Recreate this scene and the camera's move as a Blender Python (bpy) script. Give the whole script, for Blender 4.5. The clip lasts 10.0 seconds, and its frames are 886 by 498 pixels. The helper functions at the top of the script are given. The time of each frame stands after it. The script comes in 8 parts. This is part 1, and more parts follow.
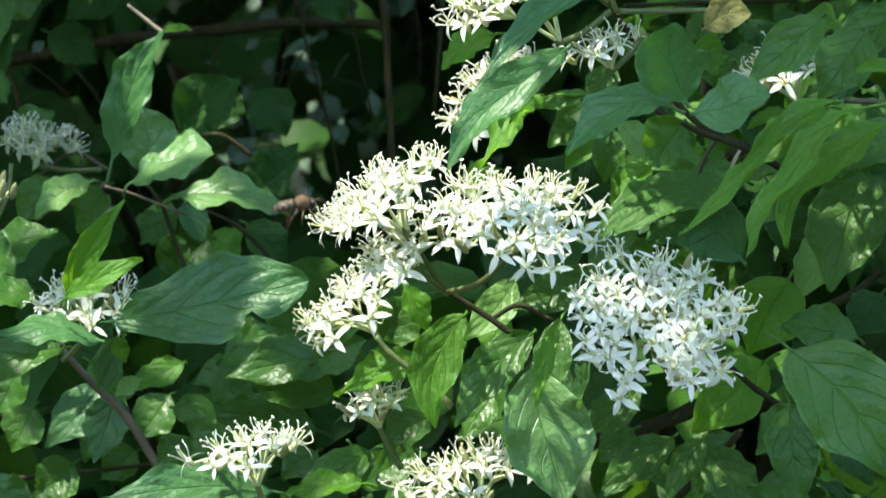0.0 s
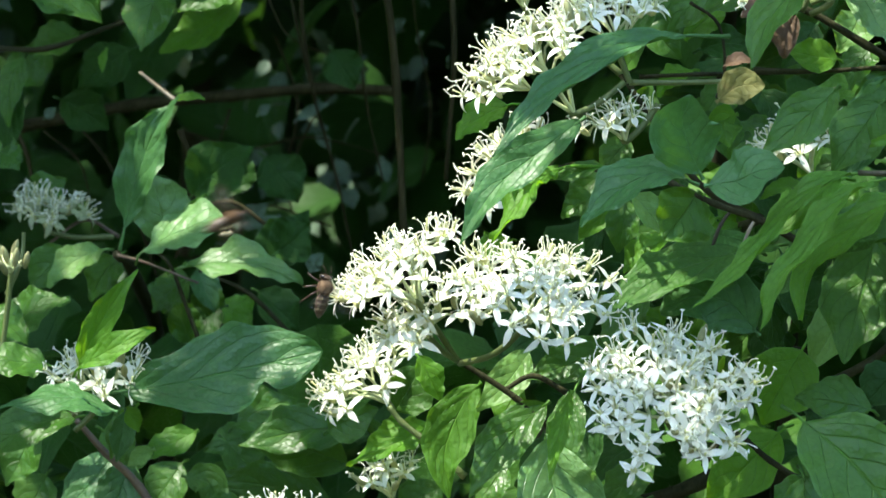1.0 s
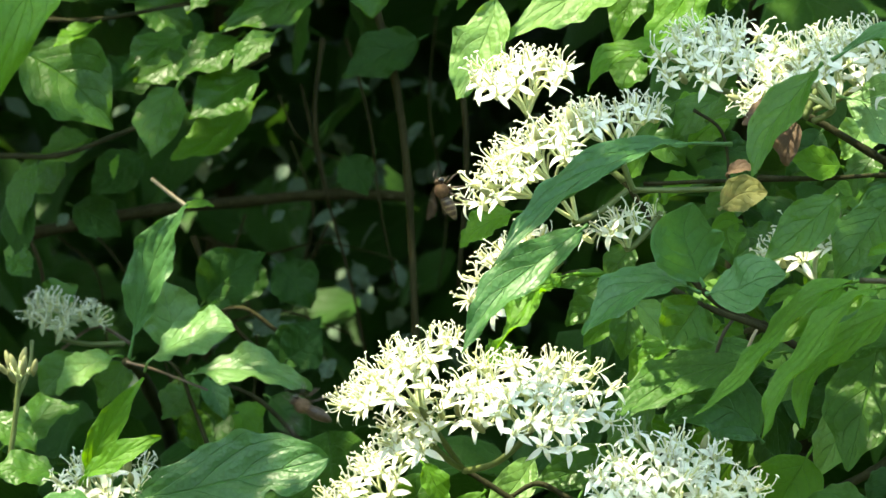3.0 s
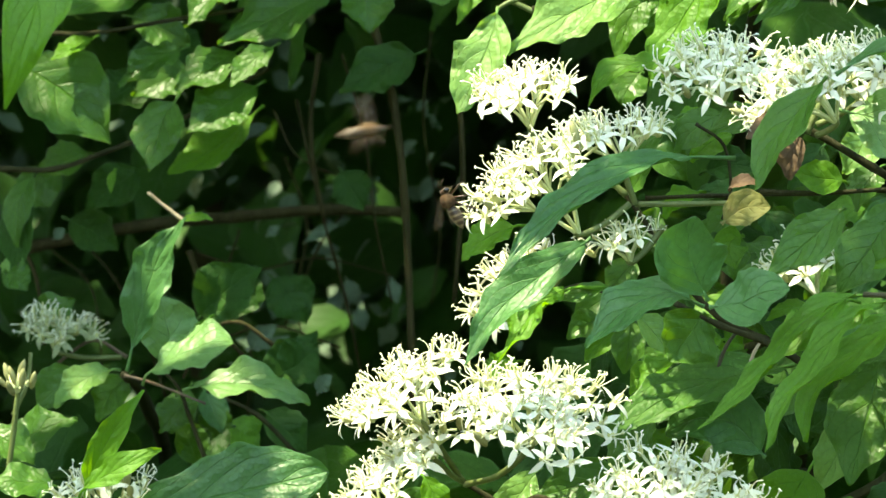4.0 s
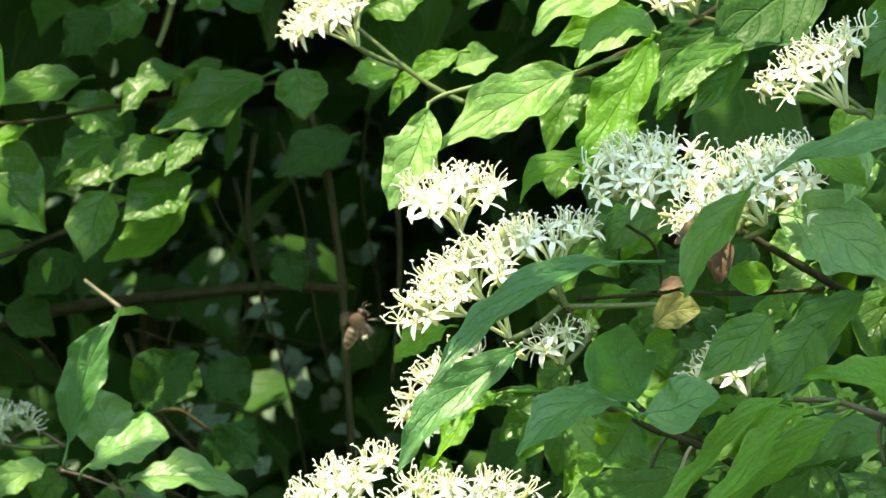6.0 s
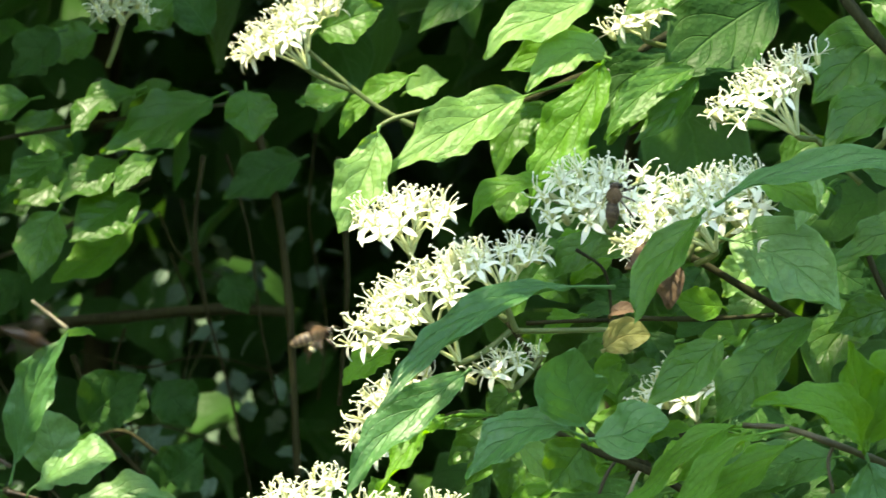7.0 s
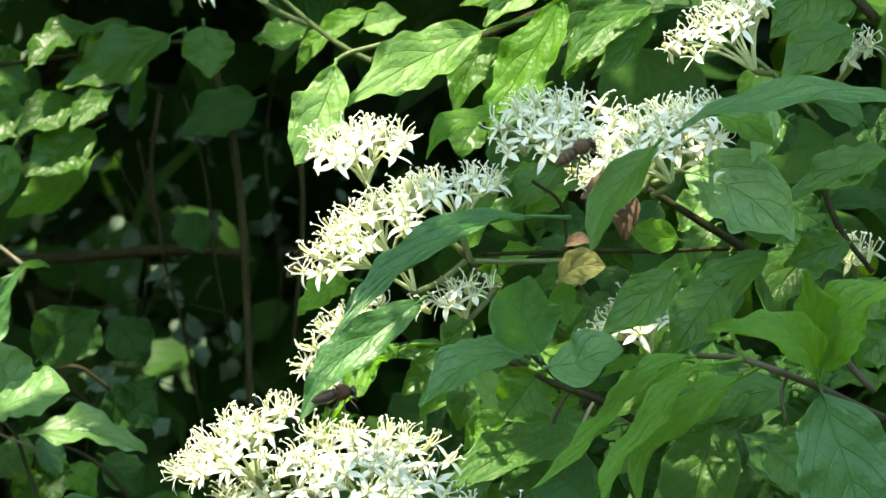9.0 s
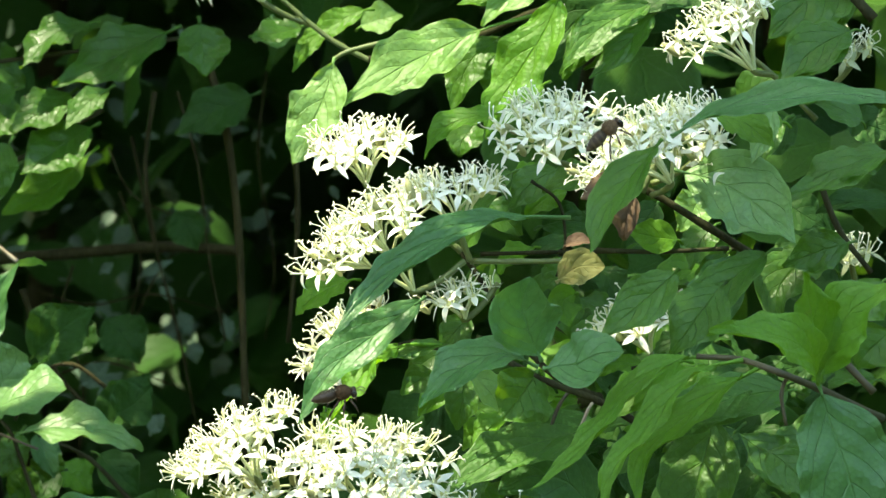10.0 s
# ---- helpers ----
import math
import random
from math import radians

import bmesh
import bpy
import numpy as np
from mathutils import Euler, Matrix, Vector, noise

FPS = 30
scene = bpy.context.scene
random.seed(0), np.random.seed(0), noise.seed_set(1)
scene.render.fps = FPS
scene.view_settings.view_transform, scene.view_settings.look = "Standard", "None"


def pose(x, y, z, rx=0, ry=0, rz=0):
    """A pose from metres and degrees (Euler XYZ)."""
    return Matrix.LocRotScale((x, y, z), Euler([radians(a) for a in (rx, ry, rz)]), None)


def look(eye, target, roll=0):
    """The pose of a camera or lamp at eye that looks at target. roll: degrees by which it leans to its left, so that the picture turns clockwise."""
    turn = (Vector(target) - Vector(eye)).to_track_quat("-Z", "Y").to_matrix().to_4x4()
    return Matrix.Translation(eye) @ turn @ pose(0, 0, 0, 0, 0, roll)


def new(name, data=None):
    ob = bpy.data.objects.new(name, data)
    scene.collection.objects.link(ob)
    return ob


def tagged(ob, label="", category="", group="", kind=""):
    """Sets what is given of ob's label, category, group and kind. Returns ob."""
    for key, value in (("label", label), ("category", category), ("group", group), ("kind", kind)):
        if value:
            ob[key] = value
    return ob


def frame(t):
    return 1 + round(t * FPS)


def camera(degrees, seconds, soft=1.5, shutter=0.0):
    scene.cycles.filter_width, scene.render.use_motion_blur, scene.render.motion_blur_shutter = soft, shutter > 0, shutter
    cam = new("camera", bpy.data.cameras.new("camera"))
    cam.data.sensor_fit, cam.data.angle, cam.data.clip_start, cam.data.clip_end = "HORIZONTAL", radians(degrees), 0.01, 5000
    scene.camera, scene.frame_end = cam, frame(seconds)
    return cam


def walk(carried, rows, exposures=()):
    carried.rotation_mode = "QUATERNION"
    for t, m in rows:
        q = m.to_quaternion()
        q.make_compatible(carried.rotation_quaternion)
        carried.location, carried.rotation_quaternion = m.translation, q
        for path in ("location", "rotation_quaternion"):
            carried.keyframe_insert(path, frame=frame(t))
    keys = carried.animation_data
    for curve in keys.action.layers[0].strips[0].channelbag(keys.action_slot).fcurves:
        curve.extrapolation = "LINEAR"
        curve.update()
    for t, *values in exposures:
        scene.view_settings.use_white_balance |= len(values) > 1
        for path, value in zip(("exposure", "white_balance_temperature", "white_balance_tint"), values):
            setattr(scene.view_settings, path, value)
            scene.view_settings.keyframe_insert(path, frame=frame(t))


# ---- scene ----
cam = camera(10.24, 10.0, soft=1.5, shutter=0.5)
cam.data.dof.use_dof = True
cam.data.dof.focus_distance = 1.36
cam.data.dof.aperture_fstop = 58.0
PATH = [
    (0.0, -0.0007, -1.4000, 1.2863, 88.0914, -0.0259, -0.2290),
    (0.5, -0.0029, -1.4000, 1.2893, 88.4225, -0.1314, -0.2470),
    (1.0, -0.0034, -1.4000, 1.2912, 88.7080, -0.0500, -0.1832),
    (1.5, 0.0004, -1.4000, 1.2918, 88.9955, -0.0763, 0.0022),
    (2.0, 0.0084, -1.4000, 1.2940, 89.2315, -0.0011, 0.2393),
    (2.5, 0.0069, -1.4000, 1.2977, 89.4478, 0.1484, 0.2437),
    (2.7, 0.0071, -1.4000, 1.2963, 89.6199, 0.1135, 0.2714),
    (3.8, 0.0041, -1.4000, 1.2909, 90.1212, -0.1443, 0.1383),
    (4.0, -0.0001, -1.4000, 1.2910, 90.1177, -0.1624, 0.0221),
    (4.5, 0.0000, -1.4000, 1.3000, 90.0000, 0.0000, -0.0000),
    (5.0, 0.0069, -1.4000, 1.3121, 89.9026, 0.3459, -0.0080),
    (5.5, 0.0111, -1.4000, 1.3176, 89.9927, 0.2982, -0.1242),
    (5.7, 0.0100, -1.4000, 1.3180, 90.0737, 0.4093, -0.2496),
    (6.8, 0.0037, -1.4000, 1.3185, 90.3847, 0.3561, -1.0437),
    (7.0, 0.0046, -1.4000, 1.3181, 90.4500, 0.1066, -1.1631),
    (7.5, 0.0064, -1.4000, 1.3159, 90.5466, -0.1049, -1.3753),
    (8.0, 0.0027, -1.4000, 1.3080, 90.5756, -0.3560, -1.5891),
    (8.5, 0.0023, -1.4000, 1.3052, 90.3985, -0.5292, -1.6938),
    (9.0, 0.0045, -1.4000, 1.3048, 90.1996, -0.5396, -1.6859),
    (9.5, 0.0013, -1.4000, 1.3066, 90.0950, -0.5442, -1.8235),
    (10.0, -0.0007, -1.4000, 1.3073, 90.0934, -0.6346, -1.9146),
]
EXPOSURES = [(0.0, 2.52, 6500, 6), (1.5, 2.58, 6600, 6), (2.5, 2.74, 7500, 0), (4.0, 3.00, 8400, -5), (5.5, 2.98, 8400, -4), (7.5, 2.86, 8000, -1), (8.5, 2.80, 7800, -1), (10.0, 2.80, 7800, -1)]
walk(cam, [(row[0], pose(*row[1:])) for row in PATH], EXPOSURES)

# ---- world and sun ----
SUN_DIR = Vector((-0.38, -0.22, 0.90)).normalized()
world = bpy.data.worlds.new("sky")
scene.world = world
world.use_nodes = True
sky = world.node_tree.nodes.new("ShaderNodeTexSky")
sky.sky_type, sky.sun_disc = "NISHITA", False
sky.sun_elevation = math.asin(SUN_DIR.z)
sky.sun_rotation = math.atan2(SUN_DIR.x, SUN_DIR.y)
background = world.node_tree.nodes["Background"]
background.inputs["Strength"].default_value = 0.15
world.node_tree.links.new(sky.outputs["Color"], background.inputs["Color"])
sun = new("sun", bpy.data.lights.new("sun", "SUN"))
sun.data.energy, sun.data.angle, sun.data.color = 2.0, radians(0.53), (1.0, 0.96, 0.86)
sun.matrix_world = look(SUN_DIR * 6, (0, 0, 0))


# ---- materials ----
class Nodes:
    """A short way to write a node tree."""

    def __init__(self, name):
        self.mat = bpy.data.materials.new(name)
        self.mat.use_nodes = True
        self.tree = self.mat.node_tree
        self.tree.nodes.clear()
        self.out = self.tree.nodes.new("ShaderNodeOutputMaterial")

    def add(self, kind, ins=None, **props):
        node = self.tree.nodes.new("ShaderNode" + kind)
        for key, value in props.items():
            setattr(node, key, value)
        for key, value in (ins or {}).items():
            self.put(node.inputs[key], value)
        return node

    def put(self, socket, value):
        if isinstance(value, bpy.types.NodeSocket):
            self.tree.links.new(value, socket)
        elif isinstance(value, tuple) and len(value) == 3 and socket.type == "RGBA":
            socket.default_value = (*value, 1)
        else:
            socket.default_value = value

    def math(self, op, a, b=0.0, c=0.0, clamp=False):
        node = self.add("Math", {0: a, 1: b, 2: c}, operation=op, use_clamp=clamp)
        return node.outputs[0]

    def mix(self, fac, a, b):
        node = self.add("MixRGB", {"Fac": fac, "Color1": a, "Color2": b})
        return node.outputs[0]

    def noise(self, scale, detail=3.0, vector=None):
        ins = {"Scale": scale, "Detail": detail}
        if vector is not None:
            ins["Vector"] = vector
        return self.add("TexNoise", ins).outputs["Fac"]

    def ramp(self, fac, low, high, a=0.0, b=1.0):
        node = self.add("MapRange", {0: fac, 1: low, 2: high, 3: a, 4: b})
        return node.outputs[0]

    def done(self, shader):
        self.tree.links.new(shader, self.out.inputs["Surface"])
        return self.mat


def leaf_material(name, dark, light, through_colour, clear=0.32, rough=0.50, stains=0.0, stain_colour=(0.2, 0.12, 0.05), island=False, spec=0.26, flecks=0.08):
    """Dogwood leaf: arched side veins in relief, blotched green, light passing through the blade."""
    n = Nodes(name)
    uv = n.add("UVMap", uv_map="blade").outputs["UV"]
    parts = n.add("SeparateXYZ", {0: uv})
    u, v = parts.outputs[0], n.math("ABSOLUTE", parts.outputs[1])
    cube = n.math("MULTIPLY", n.math("MULTIPLY", v, v), v)
    along = n.math("SUBTRACT", n.math("SUBTRACT", u, n.math("MULTIPLY", v, 0.30)), n.math("MULTIPLY", cube, 0.30))
    saw = n.math("FRACT", n.math("MULTIPLY", along, 4.6))
    near = n.math("ABSOLUTE", n.math("SUBTRACT", saw, 0.5))
    vein = n.ramp(near, 0.0, 0.05, 1.0, 0.0)
    midrib = n.ramp(v, 0.0, 0.045, 1.0, 0.0)
    veins = n.math("MAXIMUM", n.math("MULTIPLY", vein, 0.7), midrib)
    coords = n.add("TexCoord").outputs["Object"]
    blotch = n.noise(55.0, 4.0, coords)
    fine = n.noise(900.0, 3.0, coords)
    cells = n.add("TexVoronoi", {"Scale": 700.0, "Vector": coords}).outputs["Distance"]
    rand = n.add("NewGeometry").outputs["Random Per Island"] if island else n.add("ObjectInfo").outputs["Random"]
    tone = n.math("ADD", n.math("MULTIPLY", n.ramp(blotch, 0.30, 0.70), 0.45), n.math("MULTIPLY", rand, 0.45))
    colour = n.mix(tone, dark, light)
    colour = n.mix(n.ramp(fine, 0.35, 0.75, 0.0, 0.22), colour, tuple(min(1, c * 0.55) for c in dark))
    colour = n.mix(n.math("MULTIPLY", veins, 0.55), colour, tuple(min(1, c * 1.35 + 0.012) for c in light))
    colour = n.mix(n.ramp(cells, 0.30, 0.75, 0.0, 0.30), colour, tuple(c * 0.6 for c in dark))
    specks = n.ramp(n.noise(620.0, 6.0, coords), 0.56, 0.68, 0.0, flecks)
    patch = n.ramp(n.noise(60.0, 2.0, coords), 0.40, 0.62)
    specks = n.math("MULTIPLY", specks, patch)
    colour = n.mix(specks, colour, tuple(min(1, c * 1.9 + 0.03) for c in light))
    rim = n.ramp(v, 0.92, 0.98, 0.0, 0.25)
    colour = n.mix(rim, colour, tuple(min(1, c * 1.6 + 0.06) for c in light))
    if stains:
        colour = n.mix(n.ramp(n.noise(90.0, 5.0, coords), 0.62 - 0.3 * stains, 0.72 - 0.2 * stains), colour, stain_colour)
    bruise = n.ramp(n.noise(130.0, 4.0, coords), 0.72, 0.78, 0.0, 0.6)
    colour = n.mix(bruise, colour, (0.10, 0.075, 0.03))
    height = n.math("SUBTRACT", n.math("ADD", n.math("MULTIPLY", cells, 0.45), n.math("MULTIPLY", n.noise(130.0, 4.0, coords), 0.5)), n.math("MULTIPLY", veins, 1.2))
    bump = n.add("Bump", {"Strength": 0.62, "Distance": 0.0007, "Height": height}).outputs[0]
    gloss = n.ramp(n.noise(70.0, 3.0, coords), 0.3, 0.7, rough - 0.10, rough + 0.12)
    top = n.add("BsdfPrincipled", {"Base Color": colour, "Roughness": gloss, "Normal": bump, "Specular IOR Level": spec})
    glow = n.add("BsdfTranslucent", {"Color": n.mix(n.math("MULTIPLY", veins, 0.5), through_colour, tuple(c * 0.5 for c in through_colour)), "Normal": bump})
    both = n.add("MixShader", {0: clear, 1: top.outputs[0], 2: glow.outputs[0]})
    return n.done(both.outputs[0])


def plain_material(name, a, b, scale, rough=0.6, bump=0.3, distance=0.0005, stretch=(1, 1, 1), metal=0.0, spec=0.4):
    """Two-tone surface with grain at two scales."""
    n = Nodes(name)
    coords = n.add("TexCoord").outputs["Object"]
    coords = n.add("Mapping", {"Vector": coords, "Scale": stretch}).outputs[0]
    broad, fine = n.noise(scale, 4.0, coords), n.noise(scale * 7.0, 4.0, coords)
    tone = n.ramp(n.math("ADD", n.math("MULTIPLY", broad, 0.6), n.math("MULTIPLY", fine, 0.4)), 0.32, 0.68)
    normal = n.add("Bump", {"Strength": bump, "Distance": distance, "Height": fine}).outputs[0]
    shade = n.add("BsdfPrincipled", {"Base Color": n.mix(tone, a, b), "Roughness": rough, "Metallic": metal, "Normal": normal, "Specular IOR Level": spec})
    return n.done(shade.outputs[0])


def petal_material(name, colour, tint, clear=0.22):
    n = Nodes(name)
    coords = n.add("TexCoord").outputs["Object"]
    rand = n.add("ObjectInfo").outputs["Random"]
    grain = n.noise(900.0, 3.0, n.add("Mapping", {"Vector": coords, "Scale": (1, 1, 0.3)}).outputs[0])
    mixed = n.mix(n.math("MULTIPLY", n.math("ADD", rand, n.ramp(grain, 0.3, 0.7)), 0.4), colour, tint)
    normal = n.add("Bump", {"Strength": 0.25, "Distance": 0.0003, "Height": grain}).outputs[0]
    face = n.add("BsdfPrincipled", {"Base Color": mixed, "Roughness": 0.55, "Normal": normal, "Specular IOR Level": 0.3})
    back = n.add("BsdfTranslucent", {"Color": mixed, "Normal": normal})
    return n.done(n.add("MixShader", {0: clear, 1: face.outputs[0], 2: back.outputs[0]}).outputs[0])


GREEN = leaf_material("leaf_green", (0.035, 0.108, 0.011), (0.075, 0.188, 0.022), (0.145, 0.33, 0.010), rough=0.42, spec=0.36)
BLUE = leaf_material("leaf_blue_green", (0.042, 0.128, 0.032), (0.078, 0.200, 0.055), (0.09, 0.28, 0.02), 0.25, 0.43, spec=0.40)
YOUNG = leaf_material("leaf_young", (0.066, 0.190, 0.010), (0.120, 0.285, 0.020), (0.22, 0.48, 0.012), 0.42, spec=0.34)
# paler green for leaves in the sun: sunlight put into the base colour
SUN_PALE = leaf_material("leaf_sun_pale", (0.135, 0.275, 0.055), (0.215, 0.385, 0.105), (0.30, 0.54, 0.05), 0.38, 0.48, spec=0.4, flecks=0.22)
YELLOW = leaf_material("leaf_yellow", (0.16, 0.165, 0.05), (0.26, 0.245, 0.085), (0.30, 0.28, 0.07), 0.25, 0.6, 0.30)
BROWN = leaf_material("leaf_withered", (0.075, 0.045, 0.025), (0.16, 0.10, 0.06), (0.12, 0.07, 0.03), 0.15, 0.7, 0.3)
# much darker copy of the leaf green: shade put into the colour
SHADE_GREEN = leaf_material("leaf_shade_green", (0.017, 0.060, 0.009), (0.041, 0.112, 0.019), (0.06, 0.16, 0.015), 0.24, spec=0.16)
# GREEN set a little darker: shade of the filling leaves put into the colour
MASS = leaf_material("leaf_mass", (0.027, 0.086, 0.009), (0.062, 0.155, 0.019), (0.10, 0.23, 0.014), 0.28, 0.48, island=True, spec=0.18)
# waxy leaf green, raised further: sunlight put into the base colour
WAXY_LIT = leaf_material("leaf_waxy_lit", (0.115, 0.245, 0.065), (0.175, 0.33, 0.105), (0.20, 0.42, 0.05), 0.3, 0.44, spec=0.5)
# two pale grey-greens: light showing through the hollow, put into leaf colour
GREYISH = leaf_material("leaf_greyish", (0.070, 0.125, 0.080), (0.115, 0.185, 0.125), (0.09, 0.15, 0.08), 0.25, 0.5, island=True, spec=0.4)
GAP_LIGHT = leaf_material("leaf_gap_light", (0.085, 0.145, 0.085), (0.155, 0.225, 0.150), (0.10, 0.14, 0.07), 0.2, 0.6, island=True)
FLECKED = leaf_material("leaf_flecked", (0.040, 0.120, 0.014), (0.080, 0.195, 0.030), (0.13, 0.30, 0.010), 0.28, 0.54, spec=0.32, flecks=0.6)
LIME = leaf_material("leaf_lime", (0.060, 0.170, 0.014), (0.112, 0.262, 0.026), (0.17, 0.38, 0.010), 0.36, spec=0.28)
LEAVES = {"f": FLECKED, "l": LIME, "g": GREEN, "b": BLUE, "y": YOUNG, "p": SUN_PALE, "w": YELLOW, "r": BROWN, "d": SHADE_GREEN, "u": GAP_LIGHT, "m": WAXY_LIT}
BARK = plain_material("bark", (0.016, 0.017, 0.007), (0.046, 0.046, 0.019), 160.0, 0.8, 0.6, 0.001, (1, 1, 0.35), spec=0.12)
SHOOT = plain_material("green_shoot", (0.070, 0.105, 0.028), (0.135, 0.165, 0.052), 240.0, 0.5)
RED_SHOOT = plain_material("red_shoot", (0.085, 0.058, 0.036), (0.16, 0.115, 0.075), 200.0, 0.5)
BROWN_SHOOT = plain_material("brown_shoot", (0.036, 0.034, 0.014), (0.075, 0.064, 0.030), 200.0, 0.6)
DRY = plain_material("dry_twig", (0.30, 0.24, 0.16), (0.46, 0.39, 0.29), 220.0, 0.8)
OLD = plain_material("old_bark", (0.022, 0.020, 0.007), (0.058, 0.050, 0.020), 120.0, 0.85, 0.7, 0.0015, (1, 1, 0.35), spec=0.12)
STEMS = {"k": BARK, "o": OLD, "s": SHOOT, "r": RED_SHOOT, "n": BROWN_SHOOT, "t": DRY}
PETAL = petal_material("petal_white", (0.82, 0.82, 0.71), (0.74, 0.76, 0.60))
FADED = petal_material("petal_faded", (0.36, 0.40, 0.23), (0.25, 0.29, 0.14))
FILAMENT = petal_material("filament", (0.84, 0.85, 0.70), (0.76, 0.78, 0.56), 0.25)
ANTHER = plain_material("anther", (0.78, 0.76, 0.56), (0.86, 0.85, 0.70), 1500.0, 0.7)
PEDICEL = plain_material("pedicel", (0.42, 0.48, 0.22), (0.58, 0.62, 0.36), 300.0, 0.55)
CALYX = plain_material("calyx", (0.48, 0.52, 0.22), (0.66, 0.64, 0.32), 900.0, 0.6)
BUD = plain_material("bud", (0.19, 0.21, 0.08), (0.31, 0.30, 0.14), 700.0, 0.6)
SOIL = plain_material("mossy_ground", (0.020, 0.026, 0.010), (0.060, 0.062, 0.026), 9.0, 0.9, 0.8, 0.02)


# ---- mesh helpers ----
def mesh_of(name, verts, faces, materials, slots=None, uvs=None):
    me = bpy.data.meshes.new(name)
    me.from_pydata([tuple(v) for v in verts], [], faces)
    for m in materials:
        me.materials.append(m)
    if slots is not None:
        me.polygons.foreach_set("material_index", slots)
    if uvs is not None:
        layer = me.uv_layers.new(name="blade")
        index = np.empty(len(me.loops), dtype=np.int32)
        me.loops.foreach_get("vertex_index", index)
        layer.data.foreach_set("uv", np.asarray(uvs, dtype=np.float32)[index].ravel())
    me.polygons.foreach_set("use_smooth", [True] * len(me.polygons))
    me.update()
    return me


def part(name, me, parent, label=""):
    ob = new(name, me)
    ob.parent = parent
    return tagged(ob, label)


def tube(points, radii, sides=6, cap=True):
    """Verts and faces of a round tube along points."""
    pts = [Vector(p) for p in points]
    verts, faces = [], []
    side = None
    for i, p in enumerate(pts):
        d = (pts[min(i + 1, len(pts) - 1)] - pts[max(i - 1, 0)]).normalized()
        if side is None:
            side = d.cross(Vector((0.3, 0.9, 0.2))).normalized()
        side = (side - d * side.dot(d)).normalized()
        other = d.cross(side)
        for k in range(sides):
            a = 2 * math.pi * k / sides
            verts.append(p + (side * math.cos(a) + other * math.sin(a)) * radii[i])
    for i in range(len(pts) - 1):
        for k in range(sides):
            a, b = i * sides + k, i * sides + (k + 1) % sides
            faces.append((a, b, b + sides, a + sides))
    if cap:
        faces.append(tuple(range(sides))[::-1])
        faces.append(tuple(range((len(pts) - 1) * sides, len(pts) * sides)))
    return verts, faces


def curve_points(points, steps=5):
    """A smooth line through the points."""
    pts = [Vector(p) for p in points]
    if len(pts) == 2:
        return [pts[0].lerp(pts[1], i / steps) for i in range(steps + 1)]
    out = []
    for i in range(len(pts) - 1):
        a, b = pts[i], pts[i + 1]
        before = pts[i - 1] if i else a + (a - b)
        after = pts[i + 2] if i + 2 < len(pts) else b + (b - a)
        for k in range(steps):
            t = k / steps
            out.append(0.5 * (2 * a + (b - before) * t + (2 * before - 5 * a + 4 * b - after) * t * t + (3 * a - before - 3 * b + after) * t ** 3))
    out.append(pts[-1])
    return out


def blade(length, width, bend, fold, wave, rng, nl=36, nw=14, blunt=False, late=0.86, lobed=1.0):
    """A leaf along +x with its face to +z: pointed oval, arched veins sunk, margin waved, curved down by bend (radians)."""
    verts, faces, uvs = [], [], []
    phase, phase2, skew = rng.uniform(0, 6.3), rng.uniform(0, 6.3), rng.uniform(-0.07, 0.07)
    freq, twist = rng.uniform(9, 17), rng.uniform(-0.3, 0.3)
    x = z = 0.0
    curl = rng.uniform(-0.1, 0.6)
    dents = [(rng.uniform(4, 16), rng.uniform(-5, 5), rng.uniform(0, 6.3), rng.uniform(0.3, 1.0)) for _ in range(5)]
    lobes = [(rng.uniform(8, 30), rng.uniform(0, 6.3), rng.uniform(0.3, 1.0)) for _ in range(4)]
    for i in range(nl + 1):
        u = i / nl
        angle = bend * (u - 0.25) + curl * max(0.0, u - 0.70) * 3
        if i:
            x += math.cos(angle) * length / nl
            z -= math.sin(angle) * length / nl
        swell = max(0.0, math.sin(math.pi * min(1.0, u) ** late)) ** (0.80 if late < 1.1 else 0.66)
        taper = 1.0 if u < 0.60 or late > 1.1 else 1.0 - 0.66 * ((u - 0.60) / 0.40) ** 1.1
        half = width * 0.5 * swell * taper + 0.0004
        if blunt:
            half = width * 0.5 * (1.02 - abs(2 * u - 1) ** 5) ** 0.6
        for j in range(nw + 1):
            v = 2 * j / nw - 1
            a = abs(v)
            along = u - 0.30 * a - 0.30 * a ** 3
            rib = math.cos(2 * math.pi * along * 4.6)
            lift = fold * half * a ** 1.3 + 0.0008 * rib * a ** 0.4 * (1 - a * 0.45) * swell * min(1.2, length / 0.05)
            lift += wave * width * (a ** 2) * (math.sin(freq * u + phase + (1.7 if v > 0 else 0)) + 0.4 * a * math.sin(2.6 * freq * u + 3 * v)) + 0.02 * width * math.sin(3 * u + phase2)
            lift += twist * (u - 0.3) * v * half
            lift += 0.010 * width * swell * sum(q * math.sin(f * u + g * v + p) for f, g, p, q in dents)
            edge = 1 + 0.020 * rib * a ** 3 + 0.022 * lobed * a * sum(q * math.sin(f * u + p + 2 * v) for f, p, q in lobes)
            y = v * half * edge + skew * length * math.sin(math.pi * u)
            verts.append((x - lift * math.sin(-angle), y, z + lift * math.cos(angle)))
            uvs.append((u, v))
    w = nw + 1
    for i in range(nl):
        for j in range(nw):
            faces.append((i * w + j, (i + 1) * w + j, (i + 1) * w + j + 1, i * w + j + 1))
    return verts, faces, uvs


